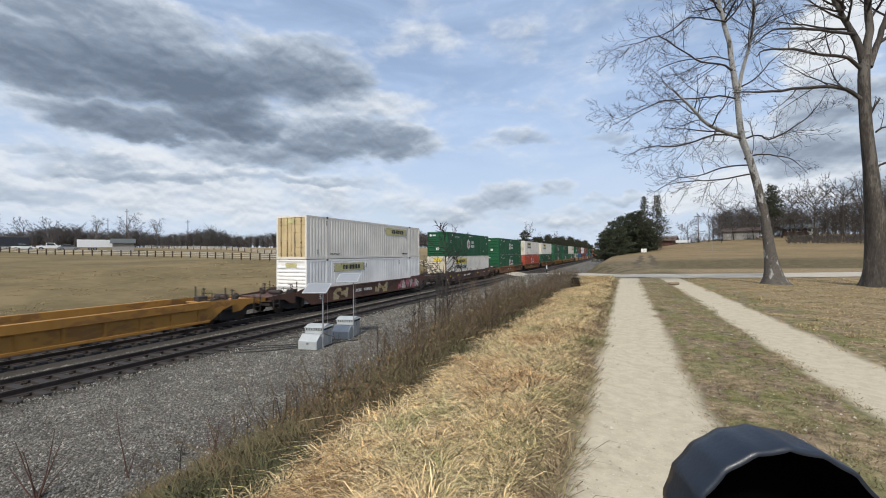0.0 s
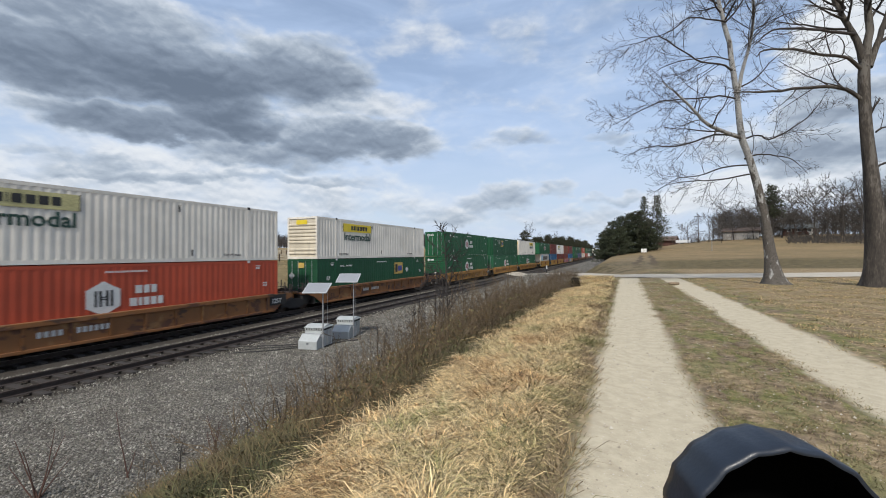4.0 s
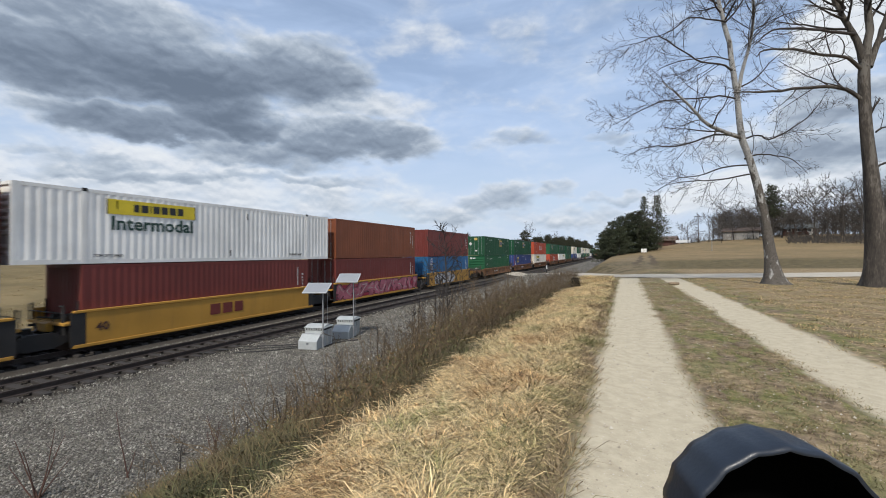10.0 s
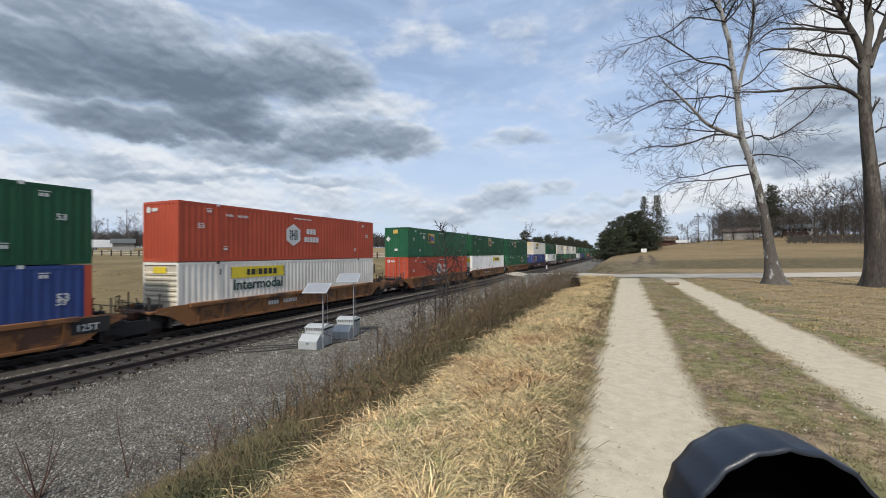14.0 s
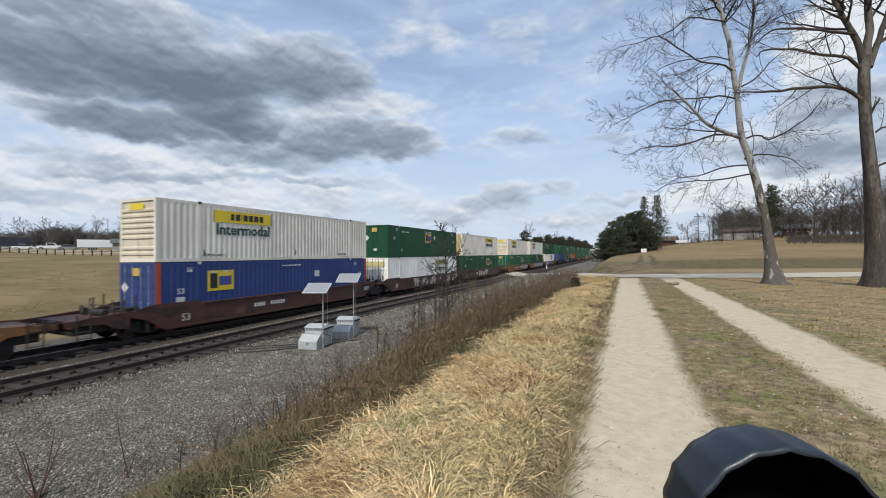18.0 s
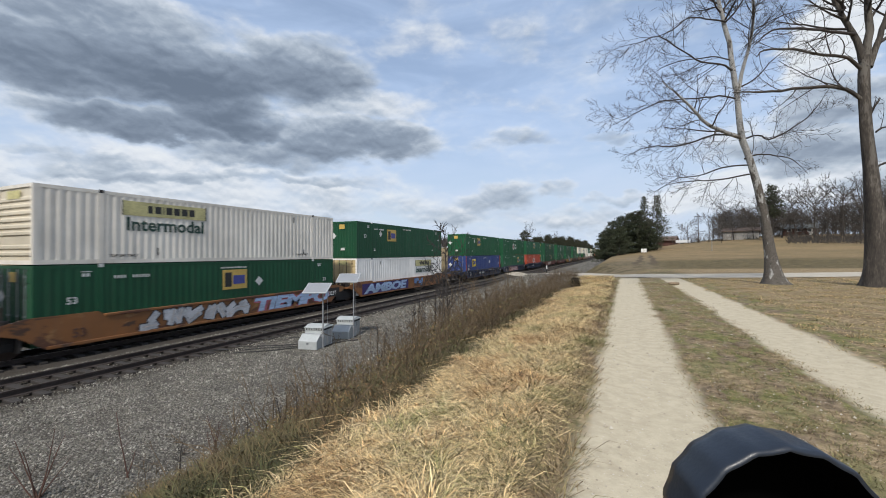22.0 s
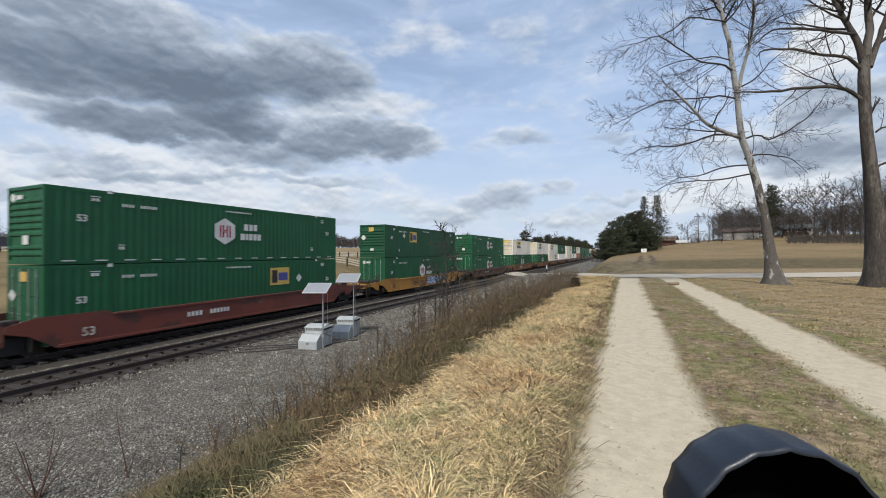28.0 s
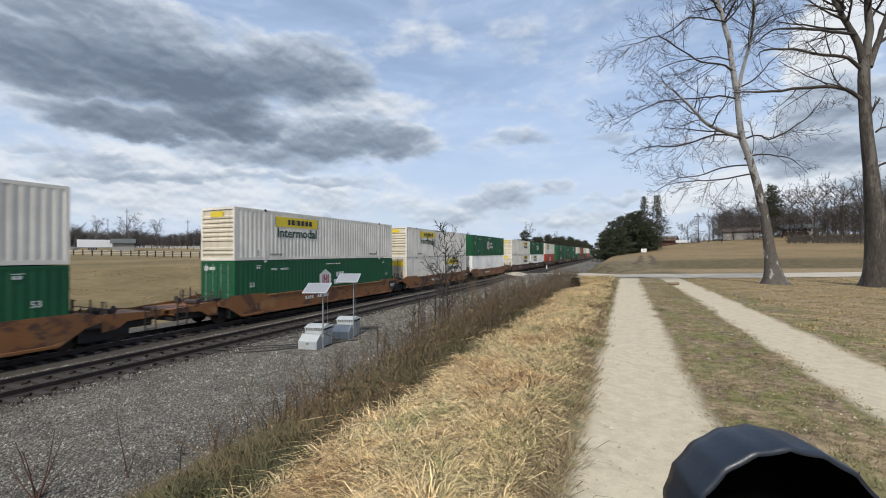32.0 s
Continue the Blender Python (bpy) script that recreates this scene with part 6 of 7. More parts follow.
rng = random.Random(5)
L_BARE = "bare grey-brown winter tree on the grassy hill"
hill_trees = [bare_tree("bare_tree", 31, 13, 1.7, L_BARE, 13), bare_tree("bare_tree", 32, 15, 1.25, L_BARE, 14), bare_tree("bare_tree", 33, 11, 2.0, L_BARE, 12)]
spots = [(d, az) for az, d in ((7.3, 140), (9.4, 146), (10.6, 138), (11.8, 152), (13.6, 150), (14.6, 138), (16.0, 150), (17.2, 160), (18.6, 146), (19.6, 138), (20.8, 155), (21.9, 142), (23.0, 150), (24.0, 138), (25.2, 150), (26.4, 140), (28.0, 150), (4.6, 190), (12.6, 182), (15.2, 178), (18.0, 182), (20.2, 178), (22.4, 182), (24.6, 176), (27.0, 160))]
used = set()
for d, a in spots:
    k = rng.randrange(3)
    x, y = d * math.sin(radians(a)), d * math.cos(radians(a))
    plant(hill_trees[k], x, y, rng.uniform(0.62, 1.25) * (1.0 if a < 18 else 1.1), rng.uniform(0, 360), first=k not in used)
    used.add(k)
field_tree = bare_tree("bare_tree", 41, 10, 0.8, "small bare tree beside the far road", 8, bark=TWIG_HAZE, thin=0.025)
for i, (x, y, s) in enumerate(((-196, 74, 1.15), (-190, 79, 1.0), (-185, 84, 0.8), (-176, 86, 1.05), (-170, 92, 0.9), (-150, 83, 1.1), (-163, 100, 1.05), (-205, 70, 1.1), (-214, 72, 1.0))):
    plant(field_tree, x, y, s, 47.0 * i, first=i == 0)
L_PINE = "dark green pine on the bank beside the railway"
pines = [conifer("pine_tree", 51, 15, 4.6, L_PINE, NEEDLES, 0.16, 0.85, 0.55), conifer("pine_tree", 52, 11, 4.6, L_PINE, NEEDLES, 0.03, 0.42, 1.25)]
used = set()
for x, y, k, s in ((8.9, 126, 0, 1.0), (5.7, 127, 0, 1.02), (2.6, 124, 1, 1.02), (0.2, 126, 1, 0.96), (-2.0, 120, 1, 0.86), (-3.6, 128, 1, 0.78), (4.2, 122, 1, 1.0), (6.0, 119, 1, 0.72), (-0.6, 112, 1, 0.62), (-5.0, 140, 1, 0.85), (-5.5, 160, 1, 0.9), (-5.5, 185, 1, 1.0), (-6.0, 215, 1, 1.0), (-6.0, 250, 1, 1.1), (1.0, 145, 0, 0.7), (6.8, 126, 1, 0.7)):
    plant(pines[k], x, y, s, rng.uniform(0, 360), first=k not in used)
    used.add(k)
hill_pine = conifer("pine_tree", 53, 15, 3.6, "open-crowned pine among the bare trees on the hill", NEEDLES, 0.42, 0.45, 0.8)
plant(hill_pine, 36.8, 135.5, 1.0, 20, first=True)
L_CEDAR = "dull green evergreen in the wood behind the train"
cedar = conifer("cedar_tree", 61, 11, 4.6, L_CEDAR, NEEDLES_DRY, 0.06, 0.40, 1.3)
for i in range(62):
    y = 165 + i * 5.6 + rng.uniform(-3, 3)
    plant(cedar, -28 - rng.uniform(0, 8) - i * 0.06, y, rng.uniform(0.72, 1.08), rng.uniform(0, 360), first=i == 0)
wood_tree = bare_tree("bare_tree", 71, 12, 0.9, "bare tree in the wood behind the train", 9)
for i in range(12):
    plant(wood_tree, -33 - rng.uniform(0, 9), 180 + i * 22 + rng.uniform(-6, 6), rng.uniform(0.7, 1.0), rng.uniform(0, 360), first=i == 0)


def far_wood(seed, count, a0, a1, d0, d1, tall0, swing, shoots, thick):
    """A wood seen from afar, one mass of trunks and bare crowns."""
    r = random.Random(seed)
    limbs = Limbs()
    for k in range(count):
        a = radians(a0 + (a1 - a0) * k / count + r.uniform(-0.3, 0.3))
        d = r.uniform(d0, d1)
        x, y = d * math.sin(a), d * math.cos(a)
        z = float(height(x, y))
        tall = (tall0 + swing * math.sin(k * 0.045 + 1.0) * math.sin(k * 0.013)) * r.uniform(0.7, 1.1)
        limbs.tube([(x, y, z - 0.5), (x + r.uniform(-0.4, 0.4), y, z + tall * 0.7)], [thick * 1.4, thick * 0.7], 3)
        for _ in range(shoots):
            t = r.uniform(0.05, 0.75)
            b = r.uniform(0, 6.28)
            ln = tall * r.uniform(0.18, 0.42)
            p = Vector((x, y, z + tall * t))
            q = p + Vector((math.cos(b) * ln * 0.75, math.sin(b) * ln * 0.75, ln * r.uniform(0.3, 0.9)))
            limbs.tube([p, p.lerp(q, 0.5) + Vector((0, 0, 0.2)), q], [thick, thick * 0.7, thick * 0.3], 3)
    return limbs.done("far_wood")


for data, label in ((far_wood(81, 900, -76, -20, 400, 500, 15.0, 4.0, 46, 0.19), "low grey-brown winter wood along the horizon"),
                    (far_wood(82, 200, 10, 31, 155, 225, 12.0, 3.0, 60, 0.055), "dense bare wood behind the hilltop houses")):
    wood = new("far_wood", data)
    wood.data.materials.append(TWIG_FAR if "hilltop" in label else TWIG_HAZE)
    tagged(wood, label, "woodland", kind="stuff")


def thicket():
    """Dark undergrowth along the edge of the hilltop wood."""
    r = random.Random(83)
    limbs = Limbs()
    for k in range(2600):
        a = radians(r.uniform(16.5, 30) if k % 3 else r.uniform(5.5, 30))
        d = r.uniform(128, 150) if k % 3 else r.uniform(150, 185)
        x, y = d * math.sin(a), d * math.cos(a)
        line = wander(r, (x, y, float(height(x, y)) - 0.1), (r.uniform(-0.8, 0.8), r.uniform(-0.8, 0.8), 1), r.uniform(0.8, 2.2) * (1.0 if k % 3 else 1.8), 3, 0.3)
        limbs.tube(line, [0.06, 0.05, 0.04, 0.02], 3)
    return limbs.done("thicket")


brush = new("thicket", thicket())
brush.data.materials.append(TWIG_FAR)
tagged(brush, "dark undergrowth at the edge of the hilltop wood", "undergrowth", kind="stuff")


# grass, brambles and stones, each a mass that nobody could count


def blades(n, xs, ys, tall, wide, lean, seed, clump=0.0, crowd=26):
    """Bent grass blades of two pieces each, in tufts."""
    r = np.random.default_rng(seed)
    if clump:
        m = max(1, n // crowd)
        cx, cy = r.uniform(*xs, m), ys[0] + (ys[1] - ys[0]) * r.random(m) ** 1.7
        pick = r.integers(0, m, n)
        x, y = cx[pick] + r.normal(0, clump, n), cy[pick] + r.normal(0, clump, n)
        az = np.where(r.random(n) < 0.7, np.arctan2(y - cy[pick], x - cx[pick]), r.uniform(0, 6.28, n)) + r.normal(0, 0.4, n)
        h = (tall * (0.55 + 0.7 * r.random(m)))[pick] * r.uniform(0.5, 1.2, n)
    else:
        x, y = r.uniform(*xs, n), ys[0] + (ys[1] - ys[0]) * r.random(n) ** 1.7
        az, h = r.uniform(0, 6.28, n), tall * r.uniform(0.4, 1.3, n)
    z = height(x, y) - 0.01
    w = wide * r.uniform(0.6, 1.3, n) * (1 + y / 14)
    l1 = h * lean * r.uniform(0.3, 1.0, n)
    l2 = l1 * r.uniform(1.8, 3.0, n)
    ca, sa = np.cos(az), np.sin(az)
    tw = r.uniform(0, 3.14, n)
    px, py = np.cos(tw) * w / 2, np.sin(tw) * w / 2
    v = np.empty((n, 5, 3), dtype=np.float32)
    v[:, 0] = np.stack([x - px, y - py, z], 1)
    v[:, 1] = np.stack([x + px, y + py, z], 1)
    v[:, 2] = np.stack([x - px * 0.8 + ca * l1, y - py * 0.8 + sa * l1, z + h * 0.62], 1)
    v[:, 3] = np.stack([x + px * 0.8 + ca * l1, y + py * 0.8 + sa * l1, z + h * 0.62], 1)
    drop = np.clip(1.0 - (l2 / h) * 0.28, 0.15, 1)
    v[:, 4] = np.stack([x + ca * l2, y + sa * l2, z + h * drop], 1)
    i = np.arange(n)[:, None] * 5
    quads = (i + np.array([0, 1, 3, 2])).astype(np.int32)
    tris = (i + np.array([2, 3, 4])).astype(np.int32)
    return v.reshape(-1, 3), quads, tris


def mass(name, data, material, label, category):
    ob = new(name, raw_mesh(name, data[0], quads=data[1], tris=data[2]))
    ob.data.materials.append(material)
    return tagged(ob, label, category, kind="stuff")


mass("long_grass", blades(110000, (-1.85, -0.55), (1.2, 15), 0.095, 0.0052, 1.6, 1, 0.05, 22), GRASS_GOLD, "long dry golden grass in tufts on the bank", "grass")
mass("grass_tufts", blades(56000, (-1.95, -0.75), (1.2, 17), 0.135, 0.0056, 1.25, 8, 0.05, 70), GRASS_TUFT, "rank orange-brown tussocks standing above the dry grass", "grass")
mass("long_grass", blades(40000, (-1.95, -0.55), (12, 24), 0.12, 0.007, 1.2, 2, 0.07, 50), GRASS_GOLD, "dry golden grass along the top of the bank", "grass")
mass("field_grass", blades(22000, (-62, -24.6), (5, 60), 0.11, 0.016, 1.0, 9, 0.35, 40), GRASS_FIELD, "rough dull brown grass of the open field", "grass")
mass("short_grass", blades(18000, (-0.80, -0.30), (1.2, 22), 0.09, 0.005, 0.9, 6, 0.06), GRASS_SHORT, "ragged short grass at the edge of the lane", "grass")
mass("short_grass", blades(36000, (0.60, 1.82), (1.5, 19), 0.036, 0.0042, 0.9, 3, 0.06), GRASS_SHORT, "short trodden grass between the wheel tracks", "grass")
mass("short_grass", blades(60000, (2.62, 9.5), (3.0, 27), 0.050, 0.007, 0.9, 4, 0.08), GRASS_LAWN, "short dry grass beside the lane", "grass")
# the same plants go on behind the viewer
mass("long_grass", blades(34000, (-1.95, -0.5), (1.25, -7), 0.115, 0.006, 1.5, 31, 0.045, 50), GRASS_GOLD, "dry golden grass on the bank behind the tripod", "grass")
mass("short_grass", blades(14000, (0.62, 1.80), (1.5, -7), 0.05, 0.006, 0.9, 32, 0.06), GRASS_SHORT, "short trodden grass between the wheel tracks", "grass")
mass("short_grass", blades(16000, (2.62, 9.5), (3.0, -7), 0.05, 0.008, 0.9, 33, 0.08), GRASS_LAWN, "short dry grass beside the lane", "grass")
mass("weeds", blades(16000, (-6.9, -2.0), (1.6, -7), 0.14, 0.008, 0.8, 34, 0.12), WEEDS, "low green-brown weeds on the bank foot", "weeds")
mass("weeds", blades(62000, (-6.0, -1.95), (1.6, 22), 0.14, 0.006, 0.8, 5, 0.12), WEEDS, "low green-brown weeds on the bank foot", "weeds")


mass("weeds", blades(40000, (-6.9, -3.4), (1.6, 10), 0.17, 0.006, 0.9, 15, 0.09), WEEDS, "rank green weeds along the edge of the gravel", "weeds")


def brambles():
    r = random.Random(91)
    limbs = Limbs()
    for _ in range(5600):
        y = 2.8 + 22 * r.random()
        x = -2.25 + (float(bank_foot(y)) + 2.1) * r.random() ** 0.9
        if y < 7 and r.random() < 0.45:
            continue
        p = (x, y, float(height(x, y)) - 0.03)
        tall = r.uniform(0.3, 0.95) * (1.0 if y > 7 else 0.6) * (1 - 0.38 * smooth(13, 20, y)) * (1 - 0.55 * smooth(3.4, 5.4, -x))
        line = wander(r, p, (r.uniform(-0.8, 0.8), r.uniform(-0.8, 0.8), 1.0), tall * 1.35, 5, 0.30, -0.12)
        limbs.tube(line, taper(0.0075, 0.003, len(line)), 3)
        sprout(r, limbs, line, 0.007, 1, tall * 0.42, 5, 3, 0.4, 0.1, 0.2, 0.003)
    for _ in range(260):
        y = 3.5 + 13 * r.random()
        x = r.uniform(-7.0, -2.6)
        tall = r.uniform(0.8, 1.5) * (1.0 if y > 7 else 0.65) * (1 - 0.6 * smooth(10, 15, y))
        line = wander(r, (x, y, float(height(x, y)) - 0.03), (r.uniform(-0.35, 0.35), r.uniform(-0.35, 0.35), 1.0), tall, 6, 0.14, 0.1)
        limbs.tube(line, taper(0.008, 0.003, len(line)), 3)
        sprout(r, limbs, line, 0.008, 2, tall * 0.34, 5, 3, 0.28, 0.25, 0.3, 0.003)
    return limbs.done("brambles")


bramble = new("brambles", brambles())
bramble.data.materials.append(BRAMBLE)
tagged(bramble, "tangle of leafless brown brambles on the bank", "brambles", kind="stuff")


def leaf_litter():
    """Dead leaves that still hang in the brambles."""
    r = np.random.default_rng(9)
    n = 46000
    y = 3 + 19 * r.random(n) ** 1.2
    x = -2.3 + (bank_foot(y) + 2.5) * r.random(n)
    z = height(x, y) + 0.55 * r.random(n) ** 1.5 * (1 - 0.5 * smooth(7, 3, y)) * (1 - 0.65 * smooth(9, 15, y))
    c = np.stack([x, y, z], 1)
    a, b = r.normal(0, 1, (n, 3)), r.normal(0, 1, (n, 3))
    s = r.uniform(0.006, 0.017, n)[:, None] * (1 + y / 25)[:, None]
    v = np.stack([c - a * s, c + b * s * 0.6, c + a * s], 1).reshape(-1, 3)
    return v, None, np.arange(3 * n).reshape(-1, 3)


LEAF = grass_mat("dry_bramble_leaves", 0.4, 1.4, [(0.0, (0.15, 0.088, 0.045)), (0.3, (0.20, 0.135, 0.068)), (0.55, (0.14, 0.11, 0.05)), (0.8, (0.10, 0.11, 0.045)), (1.0, (0.22, 0.175, 0.095))])
mass("dead_leaves", leaf_litter(), LEAF, "small dead leaves caught in the brambles", "leaves")


def sapling(x, y, tall, seed, label, forks=9, r0=0.022):
    r = random.Random(seed)
    t = thing("sapling", label, "sapling", "saplings on the bank", at=(x, y, float(height(x, y)) - 0.03))
    line = wander(r, (0, 0, 0), (0, 0, 1), tall, 8, 0.07, 0.35)
    part("stem", Limbs().tube(line, taper(r0, 0.005, len(line)), 6).done("stem"), TWIG, t)
    w = Limbs()
    sprout(r, w, line, r0, 2, tall * 0.34, forks, 3, 0.22, 0.35, 0.30, 0.009 if r0 > 0.03 else 0.006)
    tagged(part("crown", w.done("crown"), TWIG, t), kind="stuff")


sapling(-4.39, 10.45, 3.30, 3, "thin leafless sapling standing in the brambles", 19, 0.042)
for i, (x, y, h) in enumerate(((-4.6, 10.0, 2.7), (-4.15, 10.9, 2.4), (-4.9, 10.9, 2.2), (-4.3, 9.6, 2.0), (-4.3, 8.3, 1.9), (-4.9, 9.2, 1.6), (-5.2, 8.0, 1.5), (-4.0, 9.6, 1.7), (-5.6, 7.2, 1.2), (-3.6, 11.5, 1.4), (-5.0, 11.2, 1.8), (-5.9, 9.6, 1.3), (-5.7, 4.9, 0.8), (-6.9, 4.6, 0.7), (-6.3, 9.9, 1.7), (-6.0, 11.3, 2.0), (-4.9, 5.2, 0.8), (-6.2, 6.2, 0.9))):
    sapling(x, y, h, 100 + i, "slender leafless red-brown shoot on the bank", 8 if h < 1.9 else 13, 0.020)


def shoot_clump(x, y, stems, seed):
    """A fan of red-brown shoots from one root; stems as (lean across the view, height)."""
    r = random.Random(seed)
    t = thing("shrub", "fan of leafless red-brown shoots rising from the gravel", "shrub", "shrubs on the gravel", at=(x, y, float(height(x, y)) - 0.03))
    for lean, tall in stems:
        line = wander(r, RIGHT * r.uniform(-0.04, 0.04), RIGHT * lean + AWAY * r.uniform(-0.2, 0.2) + Vector((0, 0, 1)), tall * math.hypot(1, lean), 6, 0.07, 0.1)
        limbs = Limbs().tube(line, taper(0.013, 0.005, len(line)), 5)
        sprout(r, limbs, line, 0.010, 1, tall * 0.32, 4, 3, 0.18, 0.2, 0.35, 0.004)
        part("shoot", limbs.done("shoot"), SHOOT, t)


SHOOT = mat("red_brown_shoots", (0.075, 0.038, 0.028), rough=0.85, var=0.3, bump=0)
shoot_clump(-8.5, 3.4, ((-0.75, 0.55), (-0.45, 0.95), (-0.15, 0.85), (0.12, 1.15), (0.35, 1.0), (0.7, 0.6)), 201)
shoot_clump(-7.9, 4.35, ((-0.22, 1.15), (0.45, 0.5)), 202)
shoot_clump(-7.3, 5.6, ((0.1, 0.6), (-0.4, 0.7)), 203)
shoot_clump(-6.9, 5.2, ((0.25, 0.95), (-0.2, 0.6), (0.6, 0.7)), 204)


def gravel():
    """Loose crushed stone over the bed, rough eight-sided bits."""
    r = np.random.default_rng(17)
    n = 95000
    y = 2.0 + 36 * r.random(n) ** 1.6
    x = -17.9 + (bank_foot(y) - 0.2 + 17.9) * r.random(n)
    keep = ~((np.abs(np.abs(x - SIDING_X) - 0.7525) < 0.10) | ((np.abs(x - SIDING_X) < 1.3) & (r.random(n) < 0.9)))
    x, y = x[keep], y[keep]
    n = len(x)
    s = (0.008 + 0.018 * r.random(n) ** 2) * (1 + y / 40)
    z = height(x, y) + s * 0.35
    # ballast heaped to the top of the ties
    z = np.where(np.abs(x - SIDING_X) < 1.9, z + 0.05, z)
    dirs = np.array([(1, 0, 0), (-1, 0, 0), (0, 1, 0), (0, -1, 0), (0, 0, 1), (0, 0, -1)], dtype=float)
    v = np.stack([x, y, z], 1)[:, None, :] + dirs[None] * s[:, None, None] * r.uniform(0.55, 1.3, (n, 6, 1)) + r.normal(0, 0.2, (n, 6, 3)) * s[:, None, None]
    f = np.array([(0, 2, 4), (2, 1, 4), (1, 3, 4), (3, 0, 4), (2, 0, 5), (1, 2, 5), (3, 1, 5), (0, 3, 5)])
    return v.reshape(-1, 3), None, (np.arange(n)[:, None, None] * 6 + f[None]).reshape(-1, 3)


mass("crushed_stone", gravel(), STONES, "loose grey crushed stone beside the track", "gravel")


def lane_pebbles():
    r = np.random.default_rng(27)
    n = 5200
    y = 1.5 + 19 * r.random(n) ** 1.5
    pick = r.random(n)
    mid = np.where(pick < 0.45, 0.16 + 0.008 * y, np.where(pick < 0.7, 2.18, 1.2))
    x = mid + np.clip(r.normal(0, 0.34, n), -0.75, 0.75)
    s = r.uniform(0.003, 0.008, n) + 0.008 * (r.random(n) < 0.05)
    z = height(x, y) + s * 0.3
    dirs = np.array([(1, 0, 0), (-1, 0, 0), (0, 1, 0), (0, -1, 0), (0, 0, 1)], dtype=float)
    v = np.stack([x, y, z], 1)[:, None, :] + dirs[None] * s[:, None, None] * r.uniform(0.55, 1.4, (n, 5, 1))
    f = np.array([(0, 2, 4), (2, 1, 4), (1, 3, 4), (3, 0, 4)])
    return v.reshape(-1, 3), None, (np.arange(n)[:, None, None] * 5 + f[None]).reshape(-1, 3)


PEBBLE = island_mat("pale_pebbles", [(0.2, (0.30, 0.26, 0.20)), (0.5, (0.42, 0.37, 0.29)), (0.8, (0.52, 0.48, 0.41))])
mass("pebbles", lane_pebbles(), PEBBLE, "small pale stones in the wheel tracks", "gravel")

# ---- things beside the line ----
RUBBER = mat("dark_plastic_lid_edge", (0.03, 0.03, 0.03), rough=0.6)
GLASS_PANEL = mat("pale_solar_sheet", (0.24, 0.25, 0.265), rough=0.5, var=0.08, bump=0, spec=0.4)


def on_ground(x, y, lift=0.0):
    return Matrix.Translation((x, y, float(height(x, y)) + lift))


def lubricator(x, y, turn, tall):
    """A wayside grease cabinet: sloped hopper in front, lidded tank behind, a pole with a solar panel."""
    t = thing("wayside_lubricator", "pale grey steel grease cabinet with solar panel, on gravel", "cabinet", "wayside lubricators", at=on_ground(x, y) @ pose(0, 0, 0, 0, 0, turn) @ Matrix.Diagonal((0.93, 0.93, 0.95, 1)))
    part("tank", Shape().box(-0.46, 0.46, -0.10, 0.72, 0.02, 0.74, 0.03), BOX_METAL, t)
    hopper = part("hopper", Shape().prism([(-0.66, 0.02), (-0.02, 0.02), (-0.02, 0.62), (-0.34, 0.62), (-0.66, 0.36)], "x", -0.44, 0.44), BOX_METAL, t, "sloped front cover")
    part("latch", Shape().box(-0.05, 0.05, -0.69, -0.655, 0.24, 0.32, 0.01), GALV, hopper)
    part("hinge", Shape().rod((-0.4, -0.34, 0.63), (0.4, -0.34, 0.63), 0.018), GALV, hopper)
    lid = part("lid", Shape().box(-0.50, 0.50, -0.14, 0.76, 0.82, 0.87, 0.02).prism([(-0.10, 0.87), (0.72, 0.87), (0.45, 0.95), (0.15, 0.95)], "x", -0.46, 0.46), BOX_METAL, t, "low pitched lid")
    part("vent_band", Shape().box(-0.465, 0.465, -0.105, 0.725, 0.735, 0.825), RUBBER, t, "dark slotted vent band")
    for i in range(8):
        part("vent_tooth", kept(("vent_tooth", 0), lambda: Shape().box(-0.035, 0.035, -0.012, 0.0, 0.74, 0.815)), BOX_METAL, t, at=(-0.42 + i * 0.12, -0.106, 0))
    pole = part("pole", Shape().rod((0.54, -0.30, 0.0), (0.54, -0.30, tall), 0.032, sides=10).box(0.42, 0.60, -0.34, -0.26, 0.5, 0.56), GALV, t)
    tilt = Matrix.Translation((0.27, -0.30, tall + 0.05)) @ pose(0, 0, 0, 0, 0, 8) @ pose(0, 0, 0, 27, 0, 0)
    panel = part("solar_panel", Shape().box(-0.54, 0.54, -0.41, 0.41, -0.025, 0.015, 0.006), PANEL_GREY, t, "tilted pale solar panel", at=tilt)
    part("panel_glass", Shape().box(-0.50, 0.50, -0.37, 0.37, 0.015, 0.02), GLASS_PANEL, panel)
    part("bracket", Shape().rod((0.25, 0.05, -0.02), (0.27, -0.02, -0.22), 0.02, sides=6), GALV, panel)
    for k, (dx, dy) in enumerate(((0.49, 0.2), (0.51, 0.45))):
        part("conduit", Shape().rod((dx, dy, 0.02), (dx, dy, 0.70), 0.016, sides=6), GALV, t)
    part("aerial", Shape().rod((0.30, 0.55, 0.95), (0.30, 0.55, 2.75), 0.008, sides=5), GALV, t)
    return t


lubricator(-11.75, 13.55, 11, 2.55)
lubricator(-11.85, 15.75, 13, 2.85)


